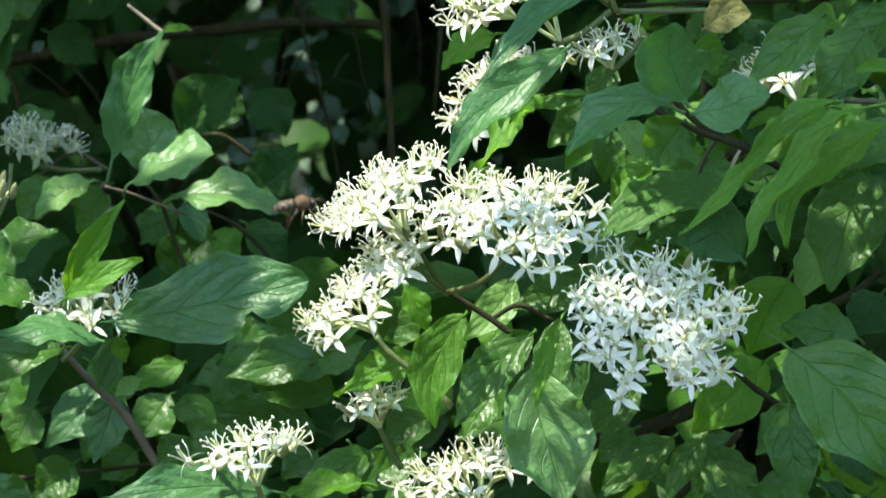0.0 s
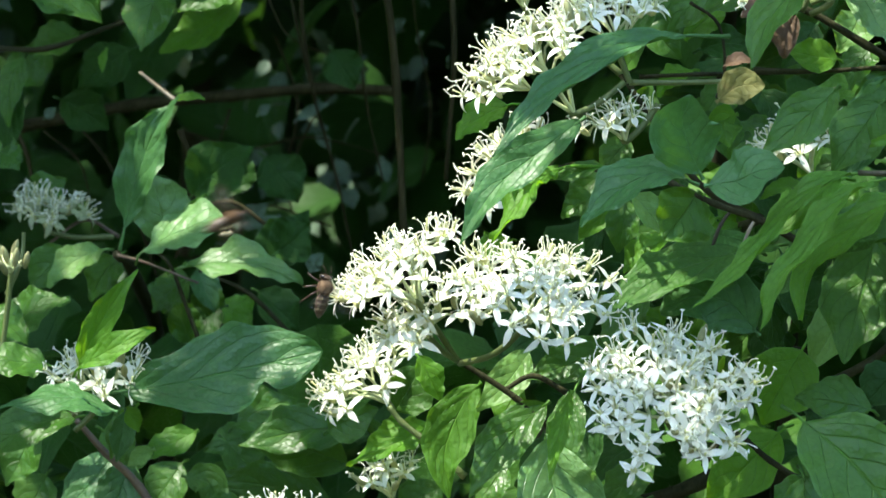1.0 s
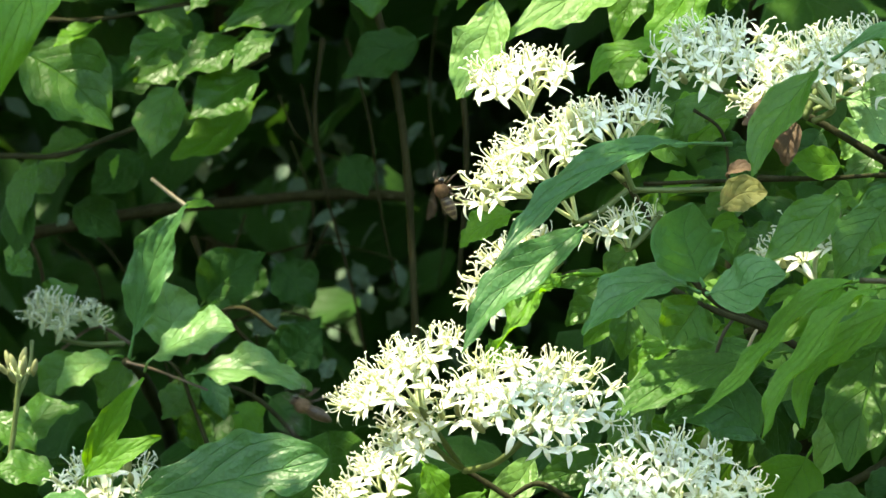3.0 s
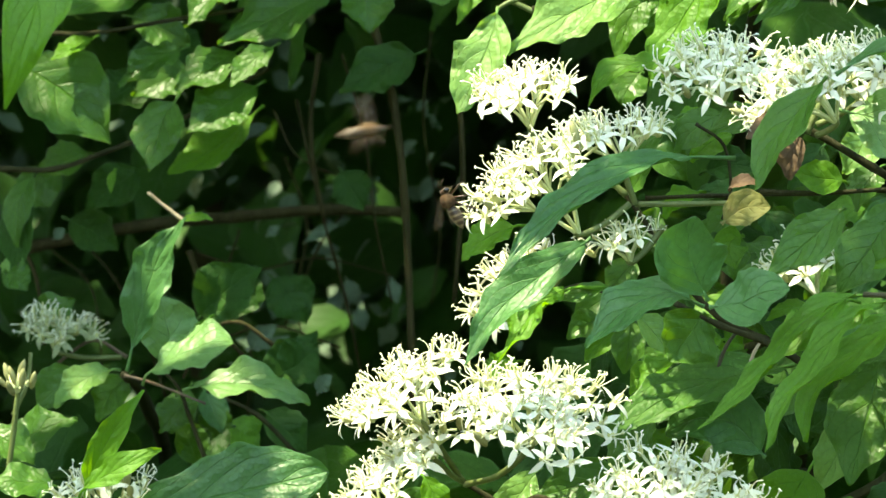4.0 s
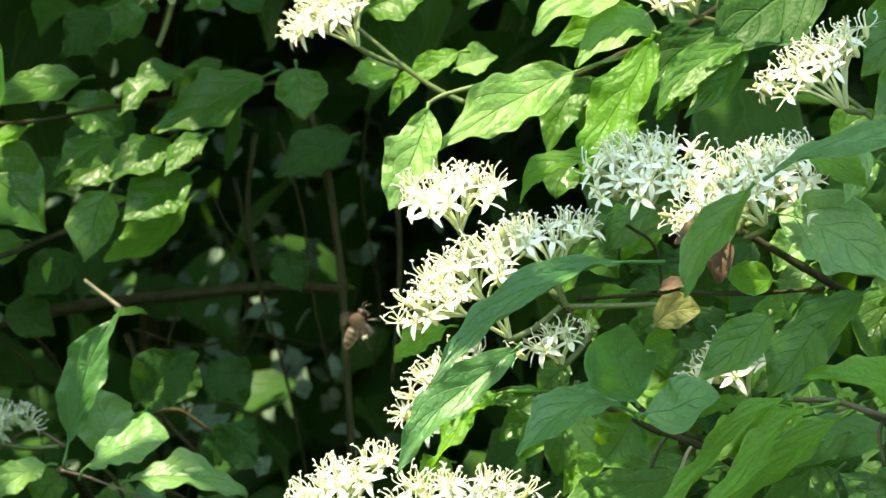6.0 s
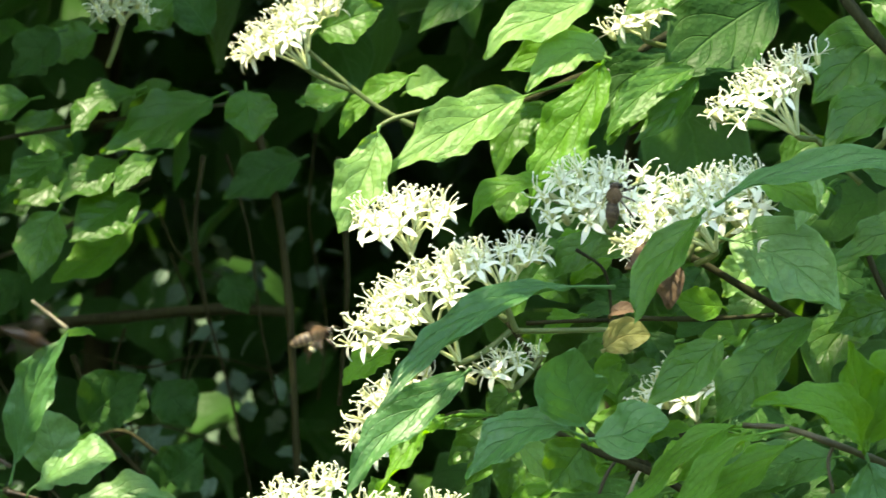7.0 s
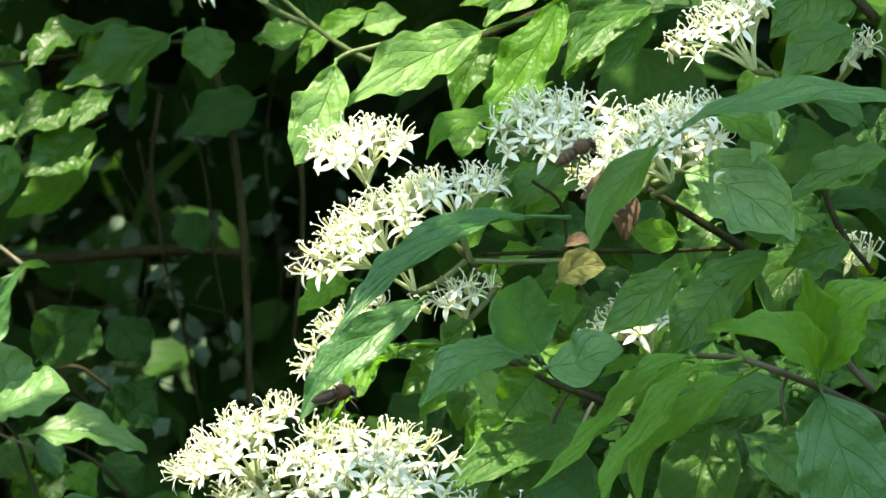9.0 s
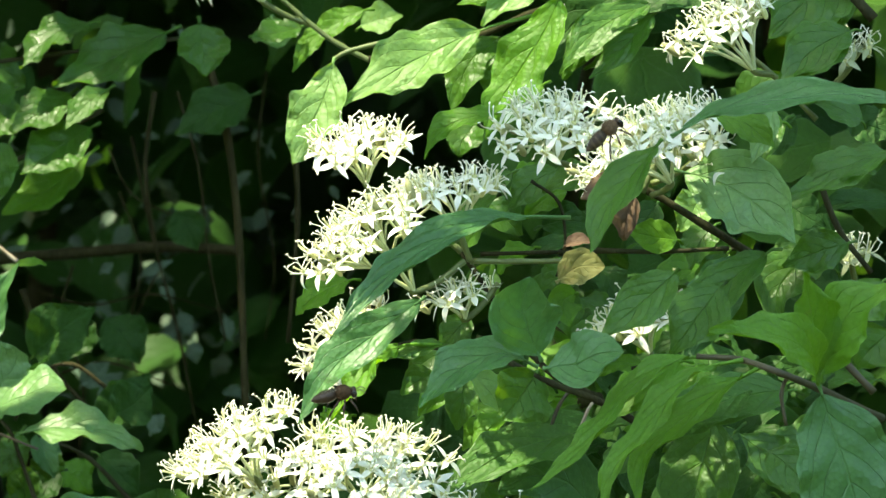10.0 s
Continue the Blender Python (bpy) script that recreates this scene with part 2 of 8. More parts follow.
def frame_of(base, tip, face):
    """Axes of a leaf: x from base to tip, z as near to face as it goes."""
    ax = (Vector(tip) - Vector(base)).normalized()
    az = (Vector(face) - ax * ax.dot(Vector(face))).normalized()
    ay = az.cross(ax)
    m = Matrix((ax, ay, az)).transposed().to_4x4()
    m.translation = Vector(base)
    return m


BRANCHES = {}


def branch(key, label, at):
    """A limb of the shrub, on which twigs, leaves and flower heads grow."""
    ob = new("dogwood_branch")
    ob.empty_display_size = 0.02
    ob.location = at
    BRANCHES[key] = (tagged(ob, label, "branch", "dogwood branches"), Vector(at))


def leaf(key, base, tip, width, roll, bend=0.5, fold=0.25, wave=0.05, kind="g", seed=0, label="", late=0.86, lobed=1.0):
    """One leaf from base to tip. roll: degrees by which its face turns from the open side towards the sky."""
    owner, at = BRANCHES[key]
    rng = random.Random(seed * 7 + 3)
    base, tip = Vector(base), Vector(tip)
    ax = (tip - base).normalized()
    front = Vector((0, -1, 0))
    front = (front - ax * front.dot(ax)).normalized()
    up = ax.cross(front)
    if up.z < 0:
        up = -up
    face = front * math.cos(radians(roll)) + up * math.sin(radians(roll))
    chord = (tip - base).length
    length = chord * (1 + bend * bend / 24)
    verts, faces, uvs = blade(length, width, bend, fold, wave, rng, blunt=kind == "w", late=late, lobed=lobed)
    # petiole, bent back towards the twig
    back = min(0.006, 0.12 * length)
    pv, pf = tube([(-back * 1.5, 0, -back * 1.1), (-back * 0.6, 0, -back * 0.25), (0.0015, 0, 0)], [0.0005, 0.00042, 0.00036], 5)
    shift = len(verts)
    verts = verts + [tuple(p) for p in pv]
    faces = faces + [tuple(i + shift for i in f) for f in pf]
    uvs = uvs + [(0.02, 0.0)] * len(pv)
    # the curved blade is turned so that its tip falls on the given tip
    m = frame_of(base, tip, face)
    end = Vector(verts[36 * 15 + 7])
    m = m @ Matrix.Rotation(math.atan2(end.z, end.x), 4, "Y")
    m.translation = base - at
    ob = part("leaf", mesh_of("leaf", verts, faces, [LEAVES[kind]], None, uvs), owner, label)
    ob.matrix_basis = m
    return ob


def sweep(key, points, width, rolls, kind="g", seed=0, fold=0.25, wave=0.06, late=0.86, lobed=1.0, blunt=0.0, stalk=0.12, pleat=1.0, bite=None, label=""):
    """One leaf whose midrib runs through points, base first. rolls: degrees by which its face turns from the open side to the sky,
    at the base and at the tip. stalk: share of the way that is petiole. bite: a chewed notch, (share along, side, depth)."""
    owner, at = BRANCHES[key]
    rng = random.Random(seed * 11 + 5)
    line = curve_points([Vector(p) - at for p in points], 8)
    far = [0.0]
    for p, q in zip(line, line[1:]):
        far.append(far[-1] + (q - p).length)
    total = far[-1]

    def on(share):
        d, k = share * total, 0
        while k < len(line) - 2 and far[k + 1] < d:
            k += 1
        return line[k].lerp(line[k + 1], (d - far[k]) / max(1e-9, far[k + 1] - far[k]))

    nl, nw = 44, 16
    length = total * (1 - stalk)
    phase = rng.uniform(0, 6.3)
    freq = rng.uniform(10, 17)
    dents = [(rng.uniform(4, 16), rng.uniform(-5, 5), rng.uniform(0, 6.3), rng.uniform(0.3, 1.0)) for _ in range(5)]
    lobes = [(rng.uniform(8, 32), rng.uniform(0, 6.3), rng.uniform(0.3, 1.0)) for _ in range(4)]
    mid = (on(0.75) - on(0.35)).normalized()
    sign = 1 if mid.cross(Vector((0, -1, 0))).z >= 0 else -1
    verts, faces, uvs = [], [], []
    for i in range(nl + 1):
        u = i / nl
        share = stalk + (1 - stalk) * u
        c = on(share)
        d = (on(min(1, share + 0.02)) - on(max(0, share - 0.02))).normalized()
        front = Vector((0, -1, 0))
        front = (front - d * front.dot(d)).normalized()
        up = d.cross(front) * sign
        r = radians(rolls[0] + (rolls[1] - rolls[0]) * u)
        face = front * math.cos(r) + up * math.sin(r)
        side = face.cross(d)
        swell = max(0.0, math.sin(math.pi * u ** late)) ** (0.78 if late < 1.1 else 0.66)
        taper = 1.0 if u < 0.58 else 1.0 - (0.62 - 0.5 * blunt) * ((u - 0.58) / 0.42) ** 1.1
        half = width * 0.5 * swell * taper + 0.0003
        for j in range(nw + 1):
            v = 2 * j / nw - 1
            a = abs(v)
            along = u - 0.30 * a - 0.30 * a ** 3
            rib = math.cos(2 * math.pi * along * 4.6)
            lift = fold * half * a ** 1.3 + pleat * 0.0008 * rib * a ** 0.5 * (1 - a * 0.45) * swell * min(1.3, length / 0.05)
            lift += wave * width * a * a * (math.sin(freq * u + phase + (1.7 if v > 0 else 0)) + 0.4 * a * math.sin(2.6 * freq * u + 3 * v))
            lift += 0.011 * width * swell * sum(q * math.sin(f * u + g * v + p) for f, g, p, q in dents)
            edge = 1 + 0.020 * rib * a ** 3 + 0.022 * lobed * a * sum(q * math.sin(f * u + p + 2 * v) for f, p, q in lobes)
            if bite and v * bite[1] > 0:
                edge -= a * bite[2] * math.exp(-((u - bite[0]) / 0.045) ** 2)
            verts.append(c + side * (v * half * edge) + face * lift)
            uvs.append((u, v))
    w = nw + 1
    for i in range(nl):
        for j in range(nw):
            faces.append((i * w + j, (i + 1) * w + j, (i + 1) * w + j + 1, i * w + j + 1))
    pts = [on(stalk * k / 5) for k in range(5)] + [on(stalk + 0.04)]
    pv, pf = tube(pts, [0.0007, 0.00062, 0.00056, 0.0005, 0.00045, 0.0003], 6)
    k = len(verts)
    verts += pv
    faces += [tuple(q + k for q in f) for f in pf]
    uvs += [(0.02, 0.0)] * len(pv)
    return part("leaf", mesh_of("leaf", verts, faces, [LEAVES[kind]], None, uvs), owner, label)


def twig(key, points, thick, thin, kind="k", label=""):
    """A stem with small knots where leaves were."""
    owner, at = BRANCHES[key]
    pts = curve_points([Vector(p) - at for p in points])
    rng = random.Random(len(pts) + int(thick * 1e5))
    radii = []
    for i in range(len(pts)):
        r = thick + (thin - thick) * i / (len(pts) - 1)
        radii.append(r * (1 + (0.16 if i % 5 == 0 else rng.uniform(-0.05, 0.05))))
    verts, faces = tube(pts, radii, 8)
    return part("twig", mesh_of("twig", verts, faces, [STEMS[kind]]), owner, label)


# ---- flowers ----
def flower_mesh(seed, petal):
    """Four narrow pointed petals laid open, four stamens with anthers, style and calyx; opens along +z."""
    rng = random.Random(seed)
    verts, faces, slots = [], [], []

    def join(vs, fs, slot):
        k = len(verts)
        verts.extend(vs)
        faces.extend(tuple(i + k for i in f) for f in fs)
        slots.extend([slot] * len(fs))

    turn = rng.uniform(0, 6.3)
    cup = rng.choice((-0.05, 0.08, 0.18, 0.30))
    for k in range(4):
        a = turn + k * math.pi / 2 + rng.uniform(-0.13, 0.13)
        long, wide = rng.uniform(0.0048, 0.0062), rng.uniform(0.0016, 0.0021)
        rise, fall = cup + rng.uniform(-0.12, 0.12), rng.choice((0.1, 0.3, 0.5, 0.7, 1.2)) + rng.uniform(-0.1, 0.1)
        lean = rng.uniform(-0.25, 0.25)
        vs, fs = [], []
        x, z = 0.0005, 0.0002
        steps = 8
        for i in range(steps + 1):
            u = i / steps
            angle = rise - fall * u ** 1.4
            if i:
                x += math.cos(angle) * long / steps
                z += math.sin(angle) * long / steps
            half = wide * 0.5 * max(0.05, (0.50 + 0.50 * math.sin(math.pi * min(0.5, u * 1.2))) * (1 - max(0.0, (u - 0.40) / 0.60) ** 1.7))
            for v in (-1, 0, 1):
                px, py, pz = x, v * half + lean * long * 0.3 * u * u, z + (0.00022 * (1 - u) if v else 0.0)
                vs.append((px * math.cos(a) - py * math.sin(a), px * math.sin(a) + py * math.cos(a), pz))
        for i in range(steps):
            for j in range(2):
                fs.append((i * 3 + j, i * 3 + 3 + j, i * 3 + 4 + j, i * 3 + 1 + j))
        join(vs, fs, 0)
    for k in range(4):
        a = turn + math.pi / 4 + k * math.pi / 2 + rng.uniform(-0.3, 0.3)
        out, high = rng.uniform(0.0016, 0.0042), rng.uniform(0.0036, 0.0058)
        bow = rng.uniform(0.15, 1.1)
        b = a + rng.uniform(-0.8, 0.8)
        pts = [(0.0008 * math.cos(a), 0.0008 * math.sin(a), 0), (out * bow * math.cos(a), out * bow * math.sin(a), high * 0.6), (out * math.cos(b), out * math.sin(b), high)]
        vs, fs = tube(curve_points(pts, 3), [0.00019, 0.00019, 0.00018, 0.00017, 0.00016, 0.00015, 0.00014], 4, False)
        join(vs, fs, 1)
        b = rng.uniform(0, 3.1)
        c = Vector(pts[2])
        d = Vector((math.cos(b), math.sin(b), rng.uniform(-0.9, 0.5))) * 0.00056
        vs, fs = tube([c - d, c - d * 0.5, c + d * 0.5, c + d], [0.00010, 0.00023, 0.00024, 0.00010], 5)
        join(vs, fs, 2)
    vs, fs = tube([(0, 0, -0.0004), (0, 0, 0.0022), (0, 0, 0.0036), (0, 0, 0.0042)], [0.00034, 0.00026, 0.0003, 0.00042], 5)
    join(vs, fs, 3)
    vs, fs = tube([(0, 0, -0.0026), (0, 0, -0.0018), (0, 0, -0.0006), (0, 0, 0.0005), (0, 0, 0.0008)], [0.0004, 0.0008, 0.00095, 0.0009, 0.0005], 7)
    join(vs, fs, 3)
    return mesh_of("flower", verts, faces, [petal, FILAMENT, ANTHER, CALYX], slots)


def bud_mesh(seed):
    """A closed, oblong bud."""
    verts, faces = tube([(0, 0, -0.0022), (0, 0, -0.001), (0, 0, 0.0010), (0, 0, 0.0028), (0, 0, 0.0042)], [0.0004, 0.0009, 0.0011, 0.0009, 0.0002], 7)
    return mesh_of("bud", verts, faces, [BUD])


FLOWERS = [flower_mesh(s, PETAL) for s in range(14)]
FADED_FLOWERS = [flower_mesh(s + 40, FADED) for s in range(4)]
BUDS = [bud_mesh(0)]


def cyme(key, centre, axis, radius, count, seed, stalk, faded=False, buds=False, deep=0.8, stand=0.40, label=""):
    """A flat-topped flower head: rays fork from a hub under the centre, each ends in a flower."""
    owner, at = BRANCHES[key]
    rng = random.Random(seed + 100)
    axis = Vector(axis).normalized()
    side = axis.cross(Vector((0.21, 0.33, 0.92))).normalized()
    other = axis.cross(side)
    drop = axis * radius * deep
    hub = Vector(centre) - drop
    ends = []
    for i in range(count):
        r = math.sqrt((i + 0.4) / count) * rng.uniform(0.93, 1.05)
        a = i * 2.39996 + rng.uniform(-0.3, 0.3)
        lump = 0.10 * math.sin(3 * a + seed) + 0.06 * math.sin(7 * a + 2 * seed)
        flat = (side * math.cos(a) + other * math.sin(a)) * r * radius * (1 + lump)
        ends.append(drop + flat - axis * radius * (0.30 * r * r + rng.uniform(-0.10, 0.10)))
    rays = [(drop + (side * math.cos(a) + other * math.sin(a)) * radius * 0.62) * 0.5 for a in (k * math.pi / 3 + seed for k in range(6))] + [drop * 0.5]
    verts, faces = [], []

    def join(vs, fs):
        k = len(verts)
        verts.extend(vs)
        faces.extend(tuple(j + k for j in f) for f in fs)

    foot = Vector(stalk) - hub
    join(*tube(curve_points([foot, foot * 0.45 - axis * foot.length * 0.06, Vector((0, 0, 0)), axis * 0.002]), [0.0009] * 10 + [0.00085] * 6, 7))
    slots = [1] * len(faces)
    for ray in rays:
        join(*tube([(0, 0, 0), ray * 0.5 + axis * 0.0006, ray], [0.00062, 0.00050, 0.00045], 5, False))
    placed = []
    for end in ends:
        d = end.normalized()
        ray = min(rays, key=lambda q: (q.normalized() - d).length)
        mid = ray.lerp(end, 0.55) + axis * 0.0012
        join(*tube([ray, mid, end - d * 0.002], [0.00042, 0.00038, 0.00046], 5, False))
        placed.append((end, (d * (1 - stand) + axis * stand + Vector((rng.uniform(-0.35, 0.35), rng.uniform(-0.38, 0.18), rng.uniform(-0.28, 0.28)))).normalized()))
    head = part("flower_head", mesh_of("flower_head", verts, faces, [PEDICEL, SHOOT], slots + [0] * (len(faces) - len(slots))), owner, label)
    head.location = hub - at
    for end, d in placed:
        if buds or rng.random() < 0.05 and not faded:
            ob = part("bud", BUDS[0], head)
        else:
            ob = part("flower", rng.choice(FADED_FLOWERS if faded else FLOWERS), head)
        m = d.to_track_quat("Z", "Y").to_matrix().to_4x4() @ Matrix.Rotation(rng.uniform(0, 6.3), 4, "Z")
        m = m @ Matrix.Scale(rng.uniform(0.86, 1.10), 4)
        m.translation = end
        ob.matrix_basis = m
    return head


def leaf_mass(name, label, count, where, size, seed, tilt=(0.2, 1.0), kinds=(MASS,), res=(8, 4), category="foliage"):
    """Many leaves in one mesh, each grown at a place that where(rng) gives."""
    rng = random.Random(seed)
    verts, faces, uvs, slots = [], [], [], []
    for _ in range(count):
        p = where(rng)
        if p is None:
            continue
        length = rng.uniform(*size)
        vs, fs, us = blade(length, length * rng.uniform(0.45, 0.62), rng.uniform(0.1, 1.0), rng.uniform(0.1, 0.4), 0.05, rng, *res)
        heading = rng.uniform(0, 2 * math.pi)
        droop = rng.uniform(-0.1, 0.9)
        ax = Vector((math.cos(heading) * math.cos(droop), math.sin(heading) * math.cos(droop), -math.sin(droop)))
        face = Vector((rng.uniform(-0.5, 0.5), rng.uniform(-1.0, 0.2), rng.uniform(*tilt)))
        m = frame_of(p, Vector(p) + ax, face)
        k = len(verts)
        verts.extend(m @ Vector(v) for v in vs)
        faces.extend(tuple(i + k for i in f) for f in fs)
        uvs.extend(us)
        slots.extend([rng.randrange(len(kinds))] * len(fs))
    ob = new(name, mesh_of(name, verts, faces, list(kinds), slots, uvs))
    return tagged(ob, label, category, kind="stuff")


# ---- ground and distance ----
def ground_sheet():
    n = 60
    verts, faces = [], []
    for i in range(n + 1):
        for j in range(n + 1):
            x, y = ((2 * i / n - 1) ** 3) * 400, ((2 * j / n - 1) ** 3) * 400
            verts.append((x, y, 0.03 * noise.noise((x * 1.7, y * 1.7, 0)) if abs(x) + abs(y) < 30 else 0))
    for i in range(n):
        for j in range(n):
            a = i * (n + 1) + j
            faces.append((a, a + n + 1, a + n + 2, a + 1))
    return tagged(new("ground", mesh_of("ground", verts, faces, [SOIL])), "mossy grass and leaf litter under the shrub", "ground", kind="structure")


ground_sheet()

# ---- the shrub's branches ----
branch('F', 'slender dogwood branch with drooping half-lit leaves', (-0.0942, 0.2368, 1.2532))
branch('K', 'bare brown stems inside the shrub', (-0.0741, 0.5047, 1.3060))
branch('E', 'dogwood sprig with a purplish stem and large dark leaf', (-0.1047, 0.0979, 1.2025))
branch('C', 'dogwood branch with white flower heads and blue-green leaves', (0.0602, -0.0425, 1.2917))
branch('B', 'dogwood branch with a full round white flower head', (0.0835, 0.0235, 1.2268))
branch('R', 'dogwood branch with long wavy yellow-green leaves', (0.1212, 0.0080, 1.2734))
branch('D', 'upper dogwood branch with broad leaves and dense cream flower heads', (0.1191, -0.0194, 1.3368))
branch('J', 'sunlit dogwood branch with bright pale green leaves', (0.0682, 0.1152, 1.3834))
branch('M', 'dogwood branch with a wide triple white flower head', (0.0196, 0.0085, 1.2194))
branch('H', 'low shaded dogwood branch with small white flower heads', (-0.0590, 0.1355, 1.1806))
branch('G', 'dogwood branch at the back with sun-dappled leaves', (-0.0976, 0.3206, 1.3511))
branch('N', 'single overhanging dogwood leaf out of focus', (-0.0899, -0.2500, 1.3777))

twig('K', [(-0.1420, 0.5000, 1.3002), (-0.1268, 0.5000, 1.2828), (-0.1138, 0.5000, 1.2568), (-0.1051, 0.5000, 1.2307)], 0.00060, 0.00040, 'o')
twig('K', [(-0.0811, 0.5500, 1.3025), (-0.0856, 0.5500, 1.2824), (-0.0767, 0.5500, 1.2557), (-0.0789, 0.5500, 1.2200)], 0.00050, 0.00030, 'o')
twig('K', [(-0.0649, 0.6000, 1.3322), (-0.0558, 0.6000, 1.3048), (-0.0603, 0.6000, 1.2728), (-0.0512, 0.6000, 1.2408)], 0.00050, 0.00030, 'o')
twig('K', [(-0.0395, 0.4800, 1.3690), (-0.0309, 0.4800, 1.3389), (-0.0266, 0.4800, 1.3045), (-0.0202, 0.4800, 1.2744)], 0.00060, 0.00040, 'o')
twig('K', [(-0.0055, 0.6200, 1.3880), (-0.0090, 0.6200, 1.3464), (-0.0021, 0.6200, 1.3048), (-0.0055, 0.6200, 1.2725)], 0.00050, 0.00030, 'o')
twig('K', [(-0.1507, 0.5000, 1.2937), (-0.1355, 0.5000, 1.2785), (-0.1312, 0.5000, 1.2438)], 0.00040, 0.00030, 'o')
twig('K', [(-0.0995, 0.5600, 1.2935), (-0.0748, 0.5600, 1.2868), (-0.0502, 0.5600, 1.2913), (-0.0211, 0.5600, 1.2845)], 0.00050, 0.00030, 'o')
twig('K', [(-0.0834, 0.5000, 1.2611), (-0.0660, 0.5000, 1.2655), (-0.0400, 0.5000, 1.2568)], 0.00050, 0.00030, 'o')
twig('K', [(-0.0646, 0.4600, 1.3470), (-0.0561, 0.4600, 1.3300), (-0.0391, 0.4600, 1.3215)], 0.00040, 0.00030, 'o')
twig('K', [(-0.0375, 0.6000, 1.3139), (-0.0512, 0.6000, 1.2957), (-0.0649, 0.6000, 1.2637)], 0.00050, 0.00030, 'o')
twig('K', [(-0.1589, 0.4200, 1.2877), (-0.1537, 0.4200, 1.3044), (-0.1548, 0.4200, 1.3231)], 0.00050, 0.00030, 'o')
twig('K', [(-0.0591, 0.3000, 1.2613), (-0.0707, 0.3000, 1.2691), (-0.0824, 0.3000, 1.2652), (-0.0901, 0.3000, 1.2497)], 0.00080, 0.00050, 'o')
twig('K', [(-0.0259, 0.3600, 1.3746), (-0.0189, 0.3600, 1.3485), (-0.0145, 0.3600, 1.3123), (-0.0119, 0.3600, 1.2600), (-0.0099, 0.3600, 1.2077)], 0.00160, 0.00130, 'o')
twig('K', [(-0.0579, 0.5200, 1.3529), (-0.0492, 0.5200, 1.3134), (-0.0382, 0.5200, 1.2739), (-0.0294, 0.5200, 1.2300)], 0.00070, 0.00050, 'o')
twig('K', [(-0.1616, 0.5000, 1.2948), (-0.1160, 0.5000, 1.3035), (-0.0790, 0.5000, 1.3072), (-0.0443, 0.5000, 1.3100), (-0.0139, 0.5000, 1.3089)], 0.00240, 0.00200, 'o')
twig('K', [(-0.0474, 0.4500, 1.3679), (-0.0505, 0.4500, 1.3383), (-0.0452, 0.4500, 1.3044)], 0.00100, 0.00070, 'o')
twig('K', [(0.0033, 0.3800, 1.3653), (0.0063, 0.3800, 1.3226), (0.0033, 0.3800, 1.2758)], 0.00120, 0.00080, 'o')
twig('K', [(-0.1519, 0.3400, 1.3002), (-0.1440, 0.3400, 1.2843), (-0.1410, 0.3400, 1.2604)], 0.00090, 0.00060, 'o')
twig('K', [(-0.0917, 0.3300, 1.3042), (-0.0967, 0.3300, 1.3081), (-0.1040, 0.3300, 1.3140)], 0.00080, 0.00050, 't')
twig('K', [(-0.0934, 0.4000, 1.2940), (-0.0831, 0.4000, 1.2673), (-0.0646, 0.4000, 1.2467)], 0.00120, 0.00080, 'o')
twig('G', [(-0.2339, 0.3000, 1.3216), (-0.1562, 0.3000, 1.3216), (-0.1348, 0.3000, 1.3216), (-0.1173, 0.3000, 1.3274), (-0.0940, 0.3000, 1.3371), (-0.0610, 0.3000, 1.3565)], 0.00110, 0.00070, 'k')
twig('G', [(-0.2339, 0.3000, 1.3585), (-0.1562, 0.3000, 1.3682), (-0.1232, 0.3000, 1.3682), (-0.0882, 0.3000, 1.3740), (-0.0319, 0.3000, 1.3818)], 0.00100, 0.00060, 'k')
twig('G', [(-0.0750, 0.2800, 1.3933), (-0.0712, 0.2800, 1.4067), (-0.0636, 0.2800, 1.4240)], 0.00080, 0.00050, 'k')
twig('F', [(-0.1025, 0.1800, 1.2536), (-0.0926, 0.1800, 1.2509), (-0.0764, 0.1800, 1.2446)], 0.00055, 0.00040, 'r')
twig('F', [(-0.0774, 0.2000, 1.2258), (-0.0828, 0.2000, 1.2404), (-0.0865, 0.2000, 1.2496), (-0.0938, 0.2000, 1.2569)], 0.00080, 0.00055, 'k')
twig('F', [(-0.1093, 0.3000, 1.2570), (-0.1209, 0.3000, 1.2628), (-0.1330, 0.3000, 1.2550)], 0.00070, 0.00050, 'r')
twig('F', [(-0.0474, 0.2400, 1.2243), (-0.0624, 0.2400, 1.2393), (-0.0792, 0.2400, 1.2468)], 0.00090, 0.00060, 'k')
twig('F', [(-0.1343, 0.1400, 1.2421), (-0.1299, 0.1400, 1.2527), (-0.1290, 0.1400, 1.2615)], 0.00080, 0.00060, 's')
twig('E', [(-0.0783, 0.1100, 1.1634), (-0.0912, 0.1100, 1.1842), (-0.1016, 0.1100, 1.1946), (-0.1119, 0.1100, 1.2064)], 0.00150, 0.00090, 'r')
twig('E', [(-0.1105, 0.0900, 1.2074), (-0.1096, 0.0900, 1.2137), (-0.1079, 0.0900, 1.2223)], 0.00090, 0.00060, 'r')
twig('E', [(-0.1112, 0.1000, 1.2069), (-0.1292, 0.1000, 1.1987)], 0.00080, 0.00060, 'r')
twig('E', [(-0.1362, 0.1800, 1.1596), (-0.1090, 0.1800, 1.1623), (-0.0837, 0.1800, 1.1650)], 0.00090, 0.00060, 'k')
twig('E', [(-0.1082, 0.0600, 1.2090), (-0.1024, 0.0600, 1.2127), (-0.0970, 0.0600, 1.2160)], 0.00070, 0.00050, 's')
